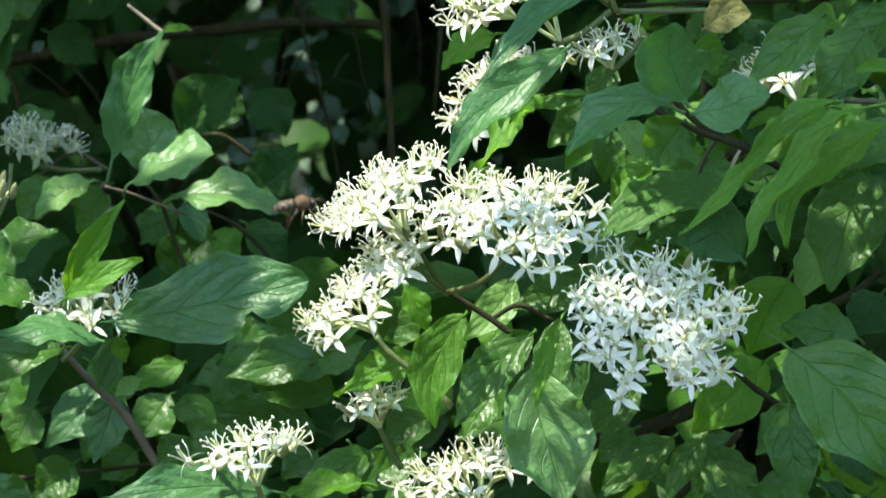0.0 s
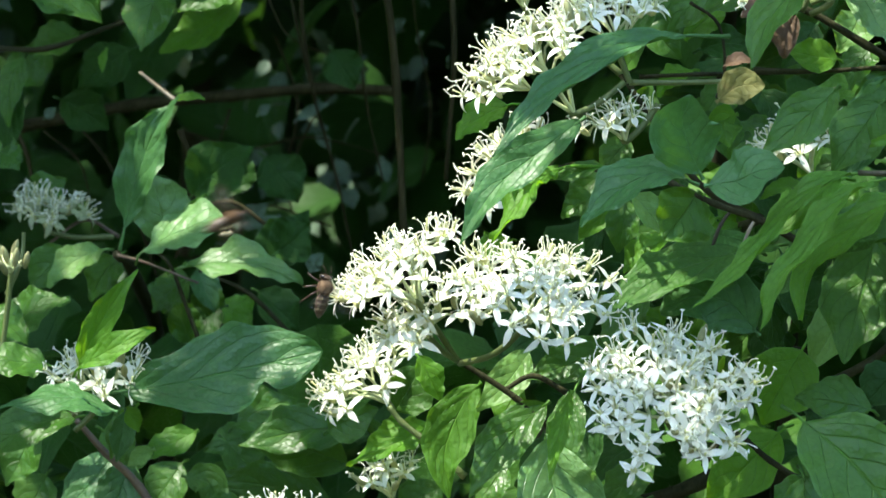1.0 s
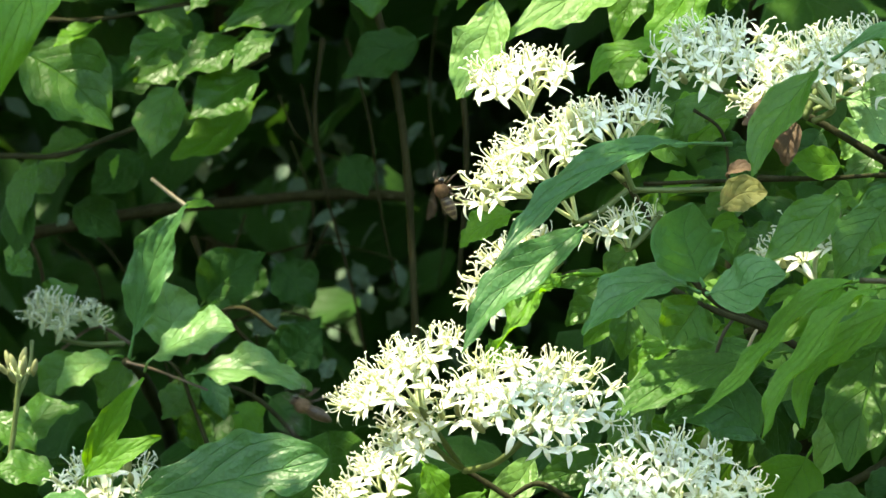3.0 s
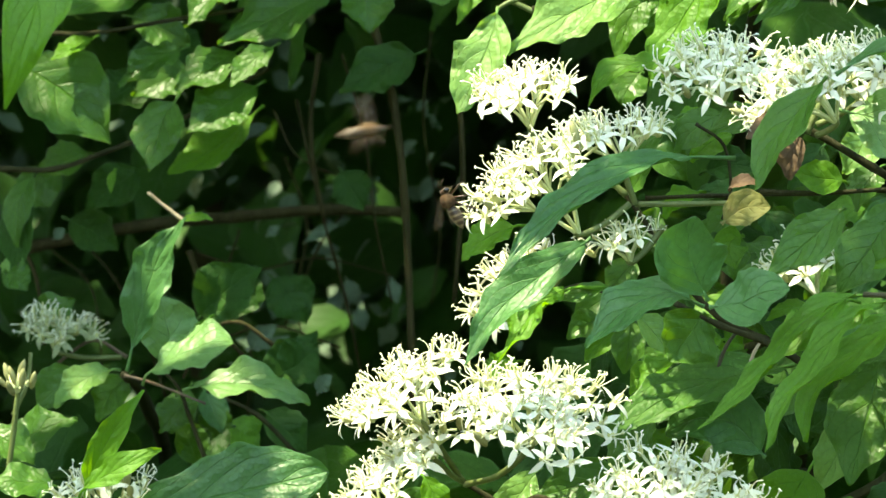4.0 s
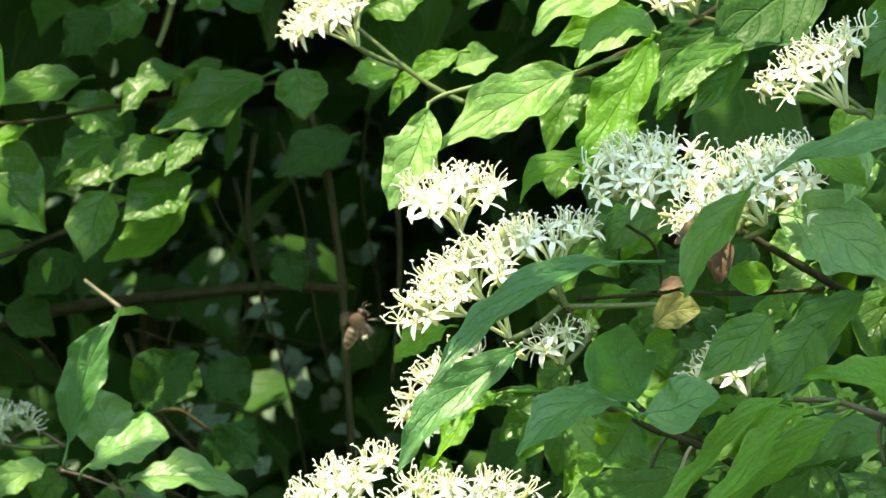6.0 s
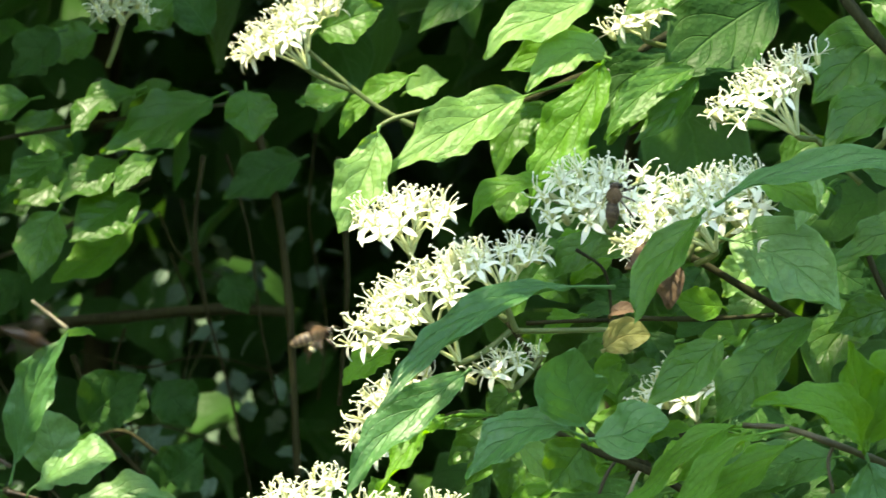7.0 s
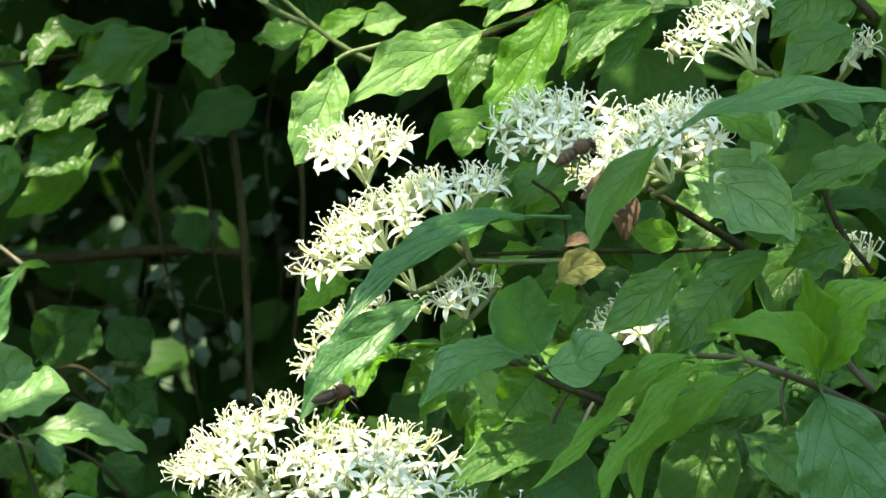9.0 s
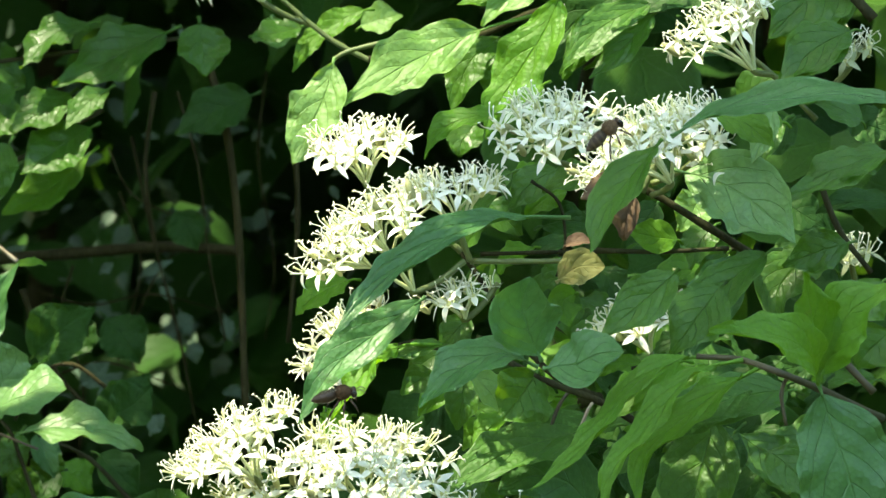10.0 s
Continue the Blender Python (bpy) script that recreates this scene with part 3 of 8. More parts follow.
twig('M', [(0.0326, -0.0200, 1.2089), (0.0216, -0.0200, 1.2183), (0.0121, -0.0200, 1.2247), (0.0042, -0.0200, 1.2294)], 0.00100, 0.00080, 'k')
twig('M', [(0.0077, 0.0300, 1.1929), (-0.0030, 0.0300, 1.2028), (-0.0104, 0.0300, 1.2085), (-0.0144, 0.0300, 1.2134)], 0.00110, 0.00080, 's')
twig('M', [(0.0360, -0.0100, 1.2194), (0.0265, -0.0100, 1.2242), (0.0185, -0.0100, 1.2202)], 0.00090, 0.00070, 'k')
twig('B', [(0.0242, 0.0400, 1.1741), (0.0473, 0.0400, 1.1816), (0.0761, 0.0400, 1.1906), (0.0951, 0.0400, 1.2055)], 0.00230, 0.00200, 'k')
twig('B', [(0.0684, 0.0000, 1.1660), (0.0797, 0.0000, 1.1772), (0.0893, 0.0000, 1.1877)], 0.00120, 0.00090, 'k')
twig('B', [(0.1030, -0.0500, 1.1951), (0.0906, -0.0500, 1.2028), (0.0798, -0.0500, 1.2106), (0.0721, -0.0500, 1.2013)], 0.00090, 0.00070, 'k')
twig('B', [(0.0976, 0.0300, 1.2306), (0.1107, 0.0300, 1.2298), (0.1254, 0.0300, 1.2339)], 0.00110, 0.00080, 'k')
twig('B', [(0.1100, 0.0200, 1.2196), (0.1229, 0.0200, 1.2262), (0.1310, 0.0200, 1.2327)], 0.00140, 0.00100, 'k')
twig('C', [(0.0883, -0.0350, 1.2690), (0.0758, -0.0350, 1.2752), (0.0665, -0.0350, 1.2846), (0.0571, -0.0350, 1.2986), (0.0501, -0.0350, 1.3087)], 0.00100, 0.00080, 'k')
twig('C', [(0.0503, -0.0300, 1.3088), (0.0432, -0.0300, 1.3142), (0.0338, -0.0300, 1.3174)], 0.00100, 0.00080, 's')
twig('C', [(0.0520, -0.0450, 1.3063), (0.0644, -0.0450, 1.3063), (0.0799, -0.0450, 1.3067)], 0.00085, 0.00070, 's')
twig('C', [(0.0858, -0.0500, 1.3097), (0.1028, -0.0500, 1.3094), (0.1228, -0.0500, 1.3106)], 0.00070, 0.00060, 'k')
twig('C', [(0.0476, -0.0400, 1.2807), (0.0382, -0.0400, 1.2838), (0.0289, -0.0400, 1.2815)], 0.00090, 0.00070, 'k')
twig('C', [(0.0970, -0.0700, 1.2630), (0.0862, -0.0700, 1.2690), (0.0740, -0.0700, 1.2734), (0.0617, -0.0700, 1.2794)], 0.00110, 0.00080, 'k')
twig('D', [(0.1294, -0.0450, 1.3090), (0.1169, -0.0450, 1.3166), (0.0997, -0.0450, 1.3265), (0.0903, -0.0450, 1.3272)], 0.00120, 0.00100, 'k')
twig('D', [(0.0985, -0.0500, 1.3257), (0.1015, -0.0500, 1.3319), (0.1053, -0.0500, 1.3412)], 0.00110, 0.00090, 's')
twig('D', [(0.0558, -0.0200, 1.3082), (0.0732, -0.0200, 1.3089), (0.1001, -0.0200, 1.3095), (0.1302, -0.0200, 1.3106)], 0.00060, 0.00050, 'k')
twig('D', [(0.1410, -0.0100, 1.4060), (0.1538, -0.0100, 1.3901), (0.1666, -0.0100, 1.3758)], 0.00180, 0.00150, 'k')
twig('D', [(0.0693, -0.0300, 1.3287), (0.0772, -0.0300, 1.3226), (0.0790, -0.0300, 1.3100), (0.0767, -0.0300, 1.3022)], 0.00050, 0.00040, 'k')
twig('D', [(0.1496, -0.0200, 1.3469), (0.1369, -0.0200, 1.3595), (0.1282, -0.0200, 1.3666)], 0.00080, 0.00070, 's')
twig('R', [(0.1674, -0.0300, 1.2639), (0.1438, -0.1000, 1.2730), (0.1294, -0.1250, 1.2783), (0.1196, -0.1180, 1.2815), (0.1091, -0.1120, 1.2821)], 0.00115, 0.00070, 'n')
twig('R', [(0.0740, -0.0550, 1.2613), (0.0765, -0.0550, 1.2675), (0.0796, -0.0550, 1.2718)], 0.00060, 0.00045, 'n')
twig('R', [(0.0821, -0.0600, 1.2616), (0.0839, -0.0600, 1.2662), (0.0860, -0.0600, 1.2696)], 0.00055, 0.00040, 't')
twig('R', [(0.1052, -0.0500, 1.2636), (0.1098, -0.0500, 1.2590), (0.1150, -0.0500, 1.2547)], 0.00060, 0.00040, 'n')
twig('R', [(0.1073, -0.0550, 1.3050), (0.1080, -0.0550, 1.2973), (0.1068, -0.0550, 1.2912)], 0.00050, 0.00040, 's')
twig('R', [(0.1173, -0.0450, 1.2902), (0.1126, -0.0450, 1.2930), (0.1094, -0.0450, 1.2985)], 0.00060, 0.00045, 'n')
twig('R', [(0.1324, -0.1200, 1.2783), (0.1304, -0.1200, 1.2728), (0.1317, -0.1200, 1.2646)], 0.00060, 0.00045, 'n')
twig('R', [(0.1253, -0.0300, 1.3117), (0.1300, -0.0300, 1.3090), (0.1332, -0.0300, 1.2996)], 0.00070, 0.00050, 'n')
twig('R', [(0.1461, -0.0800, 1.2896), (0.1511, -0.0800, 1.2810), (0.1593, -0.0800, 1.2723)], 0.00120, 0.00100, 'n')
twig('R', [(0.0986, -0.0200, 1.2764), (0.1049, -0.0200, 1.2781), (0.1137, -0.0200, 1.2769)], 0.00080, 0.00060, 'k')
twig('R', [(0.0555, -0.0300, 1.2857), (0.0536, -0.0300, 1.2797), (0.0543, -0.0300, 1.2735)], 0.00070, 0.00060, 's')
twig('R', [(0.1496, -0.0200, 1.3327), (0.1559, -0.0200, 1.3169), (0.1655, -0.0200, 1.3042)], 0.00100, 0.00080, 'k')
twig('J', [(0.0287, 0.1500, 1.3681), (0.0180, 0.1500, 1.3734), (0.0092, 0.1500, 1.3796), (-0.0059, 0.1500, 1.3924)], 0.00090, 0.00070, 's')
twig('J', [(0.1065, 0.1200, 1.3969), (0.0908, 0.1200, 1.3881), (0.0752, 0.1200, 1.3820), (0.0613, 0.1200, 1.3759), (0.0387, 0.1200, 1.3688), (0.0265, 0.1200, 1.3679)], 0.00120, 0.00090, 'k')
twig('J', [(0.0857, 0.1000, 1.3841), (0.0771, 0.1000, 1.3814), (0.0711, 0.1000, 1.3795)], 0.00060, 0.00040, 't')
twig('J', [(0.0343, 0.1000, 1.3732), (0.0206, 0.1000, 1.3696), (0.0155, 0.1000, 1.3669)], 0.00080, 0.00060, 's')

leaf('F', (-0.0844, 0.1840, 1.3031), (-0.0741, 0.1813, 1.3033), 0.0029, 42, 0.70, 0.18, 0.066, 'y', 40)
leaf('F', (-0.0900, 0.2100, 1.2575), (-0.0949, 0.2091, 1.2809), 0.0204, 26, 0.30, 0.17, 0.049, 'm', 943, late=.9)
leaf('F', (-0.0940, 0.1750, 1.2552), (-0.0667, 0.1691, 1.2643), 0.0192, 51, 0.40, 0.12, 0.063, 'm', 511, late=1.3, lobed=1.5)
leaf('F', (-0.0812, 0.2000, 1.2497), (-0.0433, 0.1932, 1.2434), 0.0151, 46, 0.40, 0.36, 0.118, 'm', 352, lobed=2)
leaf('F', (-0.1079, 0.1900, 1.2551), (-0.1254, 0.1859, 1.2427), 0.0106, 33, 0.60, 0.27, 0.076, 'p', 298)
leaf('F', (-0.1394, 0.1600, 1.2285), (-0.1152, 0.1559, 1.2401), 0.0167, 44, 0.50, 0.18, 0.063, 'g', 859, lobed=1.4)
leaf('F', (-0.1442, 0.1500, 1.2364), (-0.1279, 0.1453, 1.2260), 0.0145, 38, 0.55, 0.17, 0.074, 'g', 309)
leaf('F', (-0.0769, 0.2100, 1.2715), (-0.0798, 0.2088, 1.2616), 0.0065, 36, 0.60, 0.11, 0.045, 'y', 853)
leaf('F', (-0.0828, 0.2500, 1.2229), (-0.0911, 0.2477, 1.2380), 0.0116, 28, 0.55, 0.24, 0.073, 'g', 736)
leaf('F', (-0.0737, 0.2800, 1.2349), (-0.0631, 0.2792, 1.2253), 0.0135, 33, 0.55, 0.26, 0.074, 'y', 914)
leaf('F', (-0.0795, 0.2400, 1.2477), (-0.0737, 0.2369, 1.2328), 0.0096, 26, 0.55, 0.35, 0.059, 'b', 304)
leaf('F', (-0.1469, 0.3000, 1.2924), (-0.1474, 0.2998, 1.2808), 0.0077, 18, 0.55, 0.36, 0.082, 'p', 899)
leaf('F', (-0.0841, 0.2200, 1.2437), (-0.0932, 0.2182, 1.2336), 0.0103, 24, 0.55, 0.21, 0.066, 'g', 586)
leaf('F', (-0.0558, 0.3200, 1.2511), (-0.0440, 0.3198, 1.2609), 0.0172, 13, 0.55, 0.28, 0.053, 'd', 398)
leaf('F', (-0.0684, 0.3400, 1.2863), (-0.0763, 0.3376, 1.2684), 0.0174, 15, 0.55, 0.09, 0.053, 'd', 923)
# pale leaves standing for patches of light behind the stems
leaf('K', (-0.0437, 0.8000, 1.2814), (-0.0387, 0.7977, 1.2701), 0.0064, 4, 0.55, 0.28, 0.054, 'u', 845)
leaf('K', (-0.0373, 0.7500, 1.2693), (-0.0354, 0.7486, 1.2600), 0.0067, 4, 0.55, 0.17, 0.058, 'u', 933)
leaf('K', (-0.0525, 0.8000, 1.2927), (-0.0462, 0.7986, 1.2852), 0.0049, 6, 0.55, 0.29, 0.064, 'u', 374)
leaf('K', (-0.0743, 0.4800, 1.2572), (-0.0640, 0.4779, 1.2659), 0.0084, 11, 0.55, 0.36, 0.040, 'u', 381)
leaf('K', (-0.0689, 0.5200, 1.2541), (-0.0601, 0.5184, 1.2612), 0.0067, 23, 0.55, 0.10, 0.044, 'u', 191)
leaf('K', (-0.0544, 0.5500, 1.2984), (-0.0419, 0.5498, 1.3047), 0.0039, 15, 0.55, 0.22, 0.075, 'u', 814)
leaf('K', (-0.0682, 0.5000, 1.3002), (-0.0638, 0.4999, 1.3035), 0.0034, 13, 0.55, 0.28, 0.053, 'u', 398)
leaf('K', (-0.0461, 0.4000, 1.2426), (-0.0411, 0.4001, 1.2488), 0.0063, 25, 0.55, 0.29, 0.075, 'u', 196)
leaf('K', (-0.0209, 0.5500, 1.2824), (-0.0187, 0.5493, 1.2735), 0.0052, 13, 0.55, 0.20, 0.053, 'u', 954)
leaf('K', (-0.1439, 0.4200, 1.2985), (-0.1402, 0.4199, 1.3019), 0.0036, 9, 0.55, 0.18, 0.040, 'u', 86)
leaf('E', (-0.1046, 0.0450, 1.2242), (-0.0872, 0.0360, 1.2530), 0.0079, 10, 0.50, 0.32, 0.076, 'y', 326)
leaf('E', (-0.1042, 0.0350, 1.2246), (-0.0817, 0.0336, 1.2357), 0.0076, 27, 0.60, 0.23, 0.096, 'y', 753)
leaf('E', (-0.1085, 0.0800, 1.2075), (-0.1392, 0.0784, 1.1923), 0.0141, 35, 0.55, 0.32, 0.057, 'g', 903)
leaf('E', (-0.0940, 0.1000, 1.2090), (-0.0990, 0.0962, 1.1934), 0.0087, 26, 0.55, 0.15, 0.073, 'g', 114)
leaf('E', (-0.0912, 0.0900, 1.2098), (-0.0933, 0.0903, 1.2026), 0.0063, 18, 0.55, 0.14, 0.049, 'y', 214)
leaf('E', (-0.1006, 0.1400, 1.1928), (-0.1183, 0.1360, 1.1728), 0.0140, 24, 0.55, 0.18, 0.038, 'b', 193)
leaf('E', (-0.0962, 0.1200, 1.1910), (-0.0871, 0.1195, 1.1940), 0.0060, 22, 0.55, 0.21, 0.057, 'g', 791)
leaf('E', (-0.1170, 0.0800, 1.2232), (-0.1374, 0.0774, 1.2220), 0.0136, 47, 0.55, 0.09, 0.061, 'g', 849)
leaf('E', (-0.1272, 0.1600, 1.1987), (-0.1360, 0.1576, 1.1810), 0.0164, 28, 0.55, 0.41, 0.066, 'g', 536)
leaf('E', (-0.0972, 0.1800, 1.1867), (-0.1088, 0.1768, 1.1652), 0.0144, 12, 0.55, 0.36, 0.047, 'g', 638)
leaf('F', (-0.0851, 0.3300, 1.2713), (-0.0635, 0.3239, 1.2885), 0.0212, 9, 0.55, 0.41, 0.056, 'd', 869)
leaf('F', (-0.0622, 0.3400, 1.2454), (-0.0446, 0.3388, 1.2653), 0.0174, 19, 0.55, 0.41, 0.052, 'd', 562)
leaf('F', (-0.0857, 0.2200, 1.2445), (-0.0909, 0.2193, 1.2343), 0.0112, 19, 0.55, 0.12, 0.083, 'g', 456)
leaf('F', (-0.0755, 0.2400, 1.2421), (-0.0759, 0.2401, 1.2318), 0.0112, 19, 0.55, 0.19, 0.069, 'g', 696)
leaf('F', (-0.0859, 0.2600, 1.2235), (-0.0801, 0.2585, 1.2350), 0.0116, 18, 0.55, 0.13, 0.046, 'd', 186)
leaf('F', (-0.1441, 0.3000, 1.3152), (-0.1470, 0.2994, 1.2822), 0.0129, 29, 0.55, 0.18, 0.040, 'd', 86)
leaf('F', (-0.1456, 0.2500, 1.2861), (-0.1380, 0.2487, 1.2833), 0.0096, 26, 0.55, 0.15, 0.075, 'g', 984)
leaf('C', (0.0194, 0.0000, 1.3005), (0.0045, 0.0001, 1.2906), 0.0100, 42, 0.55, 0.21, 0.068, 'y', 180)
leaf('C', (0.0457, -0.0500, 1.2835), (0.0271, -0.0515, 1.2786), 0.0049, 48, 0.55, 0.17, 0.130, 'g', 159)
leaf('C', (0.0514, -0.0300, 1.2739), (0.0495, -0.0306, 1.2592), 0.0090, 11, 0.55, 0.37, 0.051, 'g', 811)
leaf('C', (0.0535, -0.0400, 1.2753), (0.0613, -0.0393, 1.2644), 0.0091, 31, 0.55, 0.42, 0.048, 'p', 476)
leaf('C', (0.0435, -0.0200, 1.2749), (0.0340, -0.0218, 1.2687), 0.0078, 18, 0.55, 0.42, 0.059, 'g', 879)
leaf('C', (0.0474, 0.0000, 1.2810), (0.0361, -0.0015, 1.2730), 0.0095, 17, 0.55, 0.35, 0.064, 'g', 754)
leaf('C', (0.0626, -0.0500, 1.2647), (0.0526, -0.0515, 1.2539), 0.0077, 43, 0.55, 0.39, 0.082, 'y', 634)
leaf('C', (0.0577, -0.0200, 1.2592), (0.0703, -0.0213, 1.2608), 0.0081, 27, 0.55, 0.11, 0.043, 'd', 874)
leaf('C', (0.0530, -0.0200, 1.2907), (0.0451, -0.0200, 1.2812), 0.0089, 21, 0.55, 0.14, 0.045, 'g', 210)
leaf('C', (0.0562, 0.0200, 1.2953), (0.0609, 0.0177, 1.3066), 0.0099, 15, 0.55, 0.26, 0.055, 'g', 464)
leaf('C', (0.0714, -0.0300, 1.2908), (0.0808, -0.0304, 1.2955), 0.0096, 16, 0.55, 0.24, 0.042, 'd', 988)
leaf('C', (0.0774, -0.0620, 1.3109), (0.0849, -0.0644, 1.3114), 0.0037, 36, 1.20, 0.39, 0.035, 'r', 857)
leaf('R', (0.0975, -0.1000, 1.2779), (0.0883, -0.1035, 1.2705), 0.0074, 42, 0.55, 0.13, 0.042, 'y', 422)
leaf('R', (0.1174, -0.0800, 1.3002), (0.1042, -0.0859, 1.2814), 0.0156, 17, 0.55, 0.23, 0.053, 'g', 48)
leaf('R', (0.1308, -0.0700, 1.3093), (0.1073, -0.0769, 1.2823), 0.0118, 28, 0.60, 0.31, 0.066, 'g', 164)
leaf('R', (0.1363, -0.0800, 1.2728), (0.1061, -0.0895, 1.2615), 0.0151, 32, 0.55, 0.25, 0.048, 'g', 745)
leaf('R', (0.1256, -0.0500, 1.2610), (0.1074, -0.0577, 1.2411), 0.0172, 12, 0.55, 0.17, 0.046, 'd', 842)
leaf('R', (0.1279, -0.0300, 1.2591), (0.1416, -0.0323, 1.2425), 0.0132, 23, 0.55, 0.10, 0.085, 'g', 779)
leaf('R', (0.1610, -0.1000, 1.2885), (0.1521, -0.1001, 1.2787), 0.0126, 13, 0.55, 0.39, 0.071, 'g', 566)
leaf('R', (0.1564, -0.0400, 1.3124), (0.1384, -0.0411, 1.3057), 0.0111, 11, 0.55, 0.19, 0.068, 'g', 55)
leaf('R', (0.1718, -0.0100, 1.3242), (0.1502, -0.0102, 1.3207), 0.0077, 39, 0.55, 0.36, 0.112, 'd', 783)
leaf('R', (0.1058, -0.0900, 1.2802), (0.0845, -0.0973, 1.2623), 0.0113, 41, 0.55, 0.15, 0.123, 'y', 114)
leaf('R', (0.1292, -0.1000, 1.2569), (0.1409, -0.1033, 1.2449), 0.0133, 22, 0.55, 0.15, 0.049, 'g', 617)
leaf('R', (0.1129, -0.0600, 1.2781), (0.1003, -0.0657, 1.2644), 0.0108, 32, 0.55, 0.13, 0.074, 'y', 751)
leaf('R', (0.1561, -0.1200, 1.3020), (0.1472, -0.1217, 1.2901), 0.0135, 28, 0.55, 0.10, 0.084, 'g', 992)
leaf('D', (0.1084, -0.0500, 1.3128), (0.0943, -0.0517, 1.3151), 0.0092, 21, 0.55, 0.16, 0.038, 'y', 675)
leaf('D', (0.1360, -0.0600, 1.3452), (0.1163, -0.0620, 1.3444), 0.0109, 30, 0.55, 0.37, 0.060, 'y', 184)
leaf('D', (0.1396, -0.0300, 1.3465), (0.1296, -0.0318, 1.3307), 0.0062, 31, 0.55, 0.12, 0.072, 'g', 128)
leaf('D', (0.1667, -0.0500, 1.3370), (0.1380, -0.0542, 1.3233), 0.0119, 42, 0.55, 0.09, 0.103, 'g', 849)
leaf('D', (0.1577, -0.0300, 1.3714), (0.1372, -0.0368, 1.3547), 0.0142, 27, 0.60, 0.37, 0.077, 'g', 144)
leaf('D', (0.1619, 0.0000, 1.3849), (0.1387, -0.0048, 1.3712), 0.0167, 11, 0.55, 0.29, 0.038, 'g', 289)
leaf('D', (0.0899, -0.0950, 1.3283), (0.0791, -0.0972, 1.3231), 0.0070, 18, 1.20, 0.10, 0.072, 'r', 570)
leaf('D', (0.0934, -0.0850, 1.3240), (0.0916, -0.0850, 1.3119), 0.0068, 21, 1.30, 0.40, 0.042, 'r', 607)
leaf('D', (0.1191, 0.0000, 1.3266), (0.1127, -0.0012, 1.3153), 0.0111, 9, 0.55, 0.35, 0.080, 'p', 363)
leaf('D', (0.1290, 0.0200, 1.3204), (0.1369, 0.0188, 1.3286), 0.0099, 28, 0.55, 0.10, 0.084, 'g', 992)
leaf('D', (0.0780, 0.0000, 1.3325), (0.0645, -0.0002, 1.3208), 0.0101, 19, 0.55, 0.13, 0.062, 'g', 452)
leaf('D', (0.0888, -0.0200, 1.3323), (0.0729, -0.0219, 1.3250), 0.0094, 34, 0.55, 0.27, 0.069, 'g', 487)
leaf('D', (0.0811, 0.0100, 1.3279), (0.0697, 0.0070, 1.3188), 0.0089, 28, 0.55, 0.32, 0.084, 'y', 612)
leaf('D', (0.0652, 0.0000, 1.3315), (0.0486, 0.0004, 1.3153), 0.0083, 37, 0.55, 0.41, 0.065, 'g', 497)
leaf('D', (0.0747, 0.0100, 1.3165), (0.0892, 0.0086, 1.3167), 0.0099, 27, 0.55, 0.40, 0.055, 'd', 299)
leaf('D', (0.0829, 0.0100, 1.3069), (0.0749, 0.0088, 1.2971), 0.0091, 16, 0.55, 0.12, 0.042, 'g', 128)
leaf('D', (0.0795, 0.0200, 1.2995), (0.0837, 0.0181, 1.2842), 0.0106, 12, 0.55, 0.26, 0.053, 'g', 662)
leaf('D', (0.0923, 0.0300, 1.3054), (0.0972, 0.0269, 1.2940), 0.0097, 24, 0.55, 0.35, 0.066, 'd', 813)
leaf('D', (0.1630, 0.0200, 1.3485), (0.1772, 0.0158, 1.3437), 0.0116, 23, 0.55, 0.10, 0.080, 'd', 113)
leaf('D', (0.1420, 0.0200, 1.3735), (0.1627, 0.0132, 1.3898), 0.0199, 17, 0.55, 0.35, 0.037, 'g', 460)
leaf('D', (0.1548, 0.0000, 1.3987), (0.1736, -0.0043, 1.3905), 0.0143, 15, 0.55, 0.19, 0.078, 'g', 679)
leaf('D', (0.1209, 0.0800, 1.3795), (0.1345, 0.0805, 1.3694), 0.0151, 13, 0.55, 0.33, 0.036, 'd', 16)
leaf('D', (0.1432, -0.0200, 1.3469), (0.1320, -0.0216, 1.3358), 0.0113, 19, 0.55, 0.15, 0.058, 'd', 742)
leaf('J', (0.0256, 0.2000, 1.3818), (0.0391, 0.2000, 1.3853), 0.0105, 27, 0.55, 0.27, 0.072, 'p', 591)
leaf('J', (0.0256, 0.1800, 1.3859), (0.0078, 0.1807, 1.3749), 0.0084, 31, 0.55, 0.29, 0.072, 'y', 724)
leaf('J', (0.0166, 0.1800, 1.3819), (0.0034, 0.1783, 1.3657), 0.0064, 26, 0.55, 0.17, 0.074, 'y', 317)
leaf('J', (0.0995, 0.0800, 1.3841), (0.0842, 0.0767, 1.3623), 0.0108, 17, 0.55, 0.32, 0.062, 'g', 673)
leaf('J', (0.1109, 0.0800, 1.3809), (0.0906, 0.0784, 1.3636), 0.0079, 20, 0.55, 0.22, 0.134, 'g', 302)
leaf('J', (0.0692, 0.1100, 1.3671), (0.0642, 0.1106, 1.3533), 0.0106, 21, 0.55, 0.29, 0.074, 'g', 498)
leaf('J', (0.0786, 0.0900, 1.3596), (0.0649, 0.0872, 1.3458), 0.0087, 19, 0.55, 0.18, 0.042, 'y', 313)
leaf('J', (0.1336, 0.0800, 1.4059), (0.1030, 0.0800, 1.3812), 0.0196, 10, 0.55, 0.27, 0.041, 'g', 125)
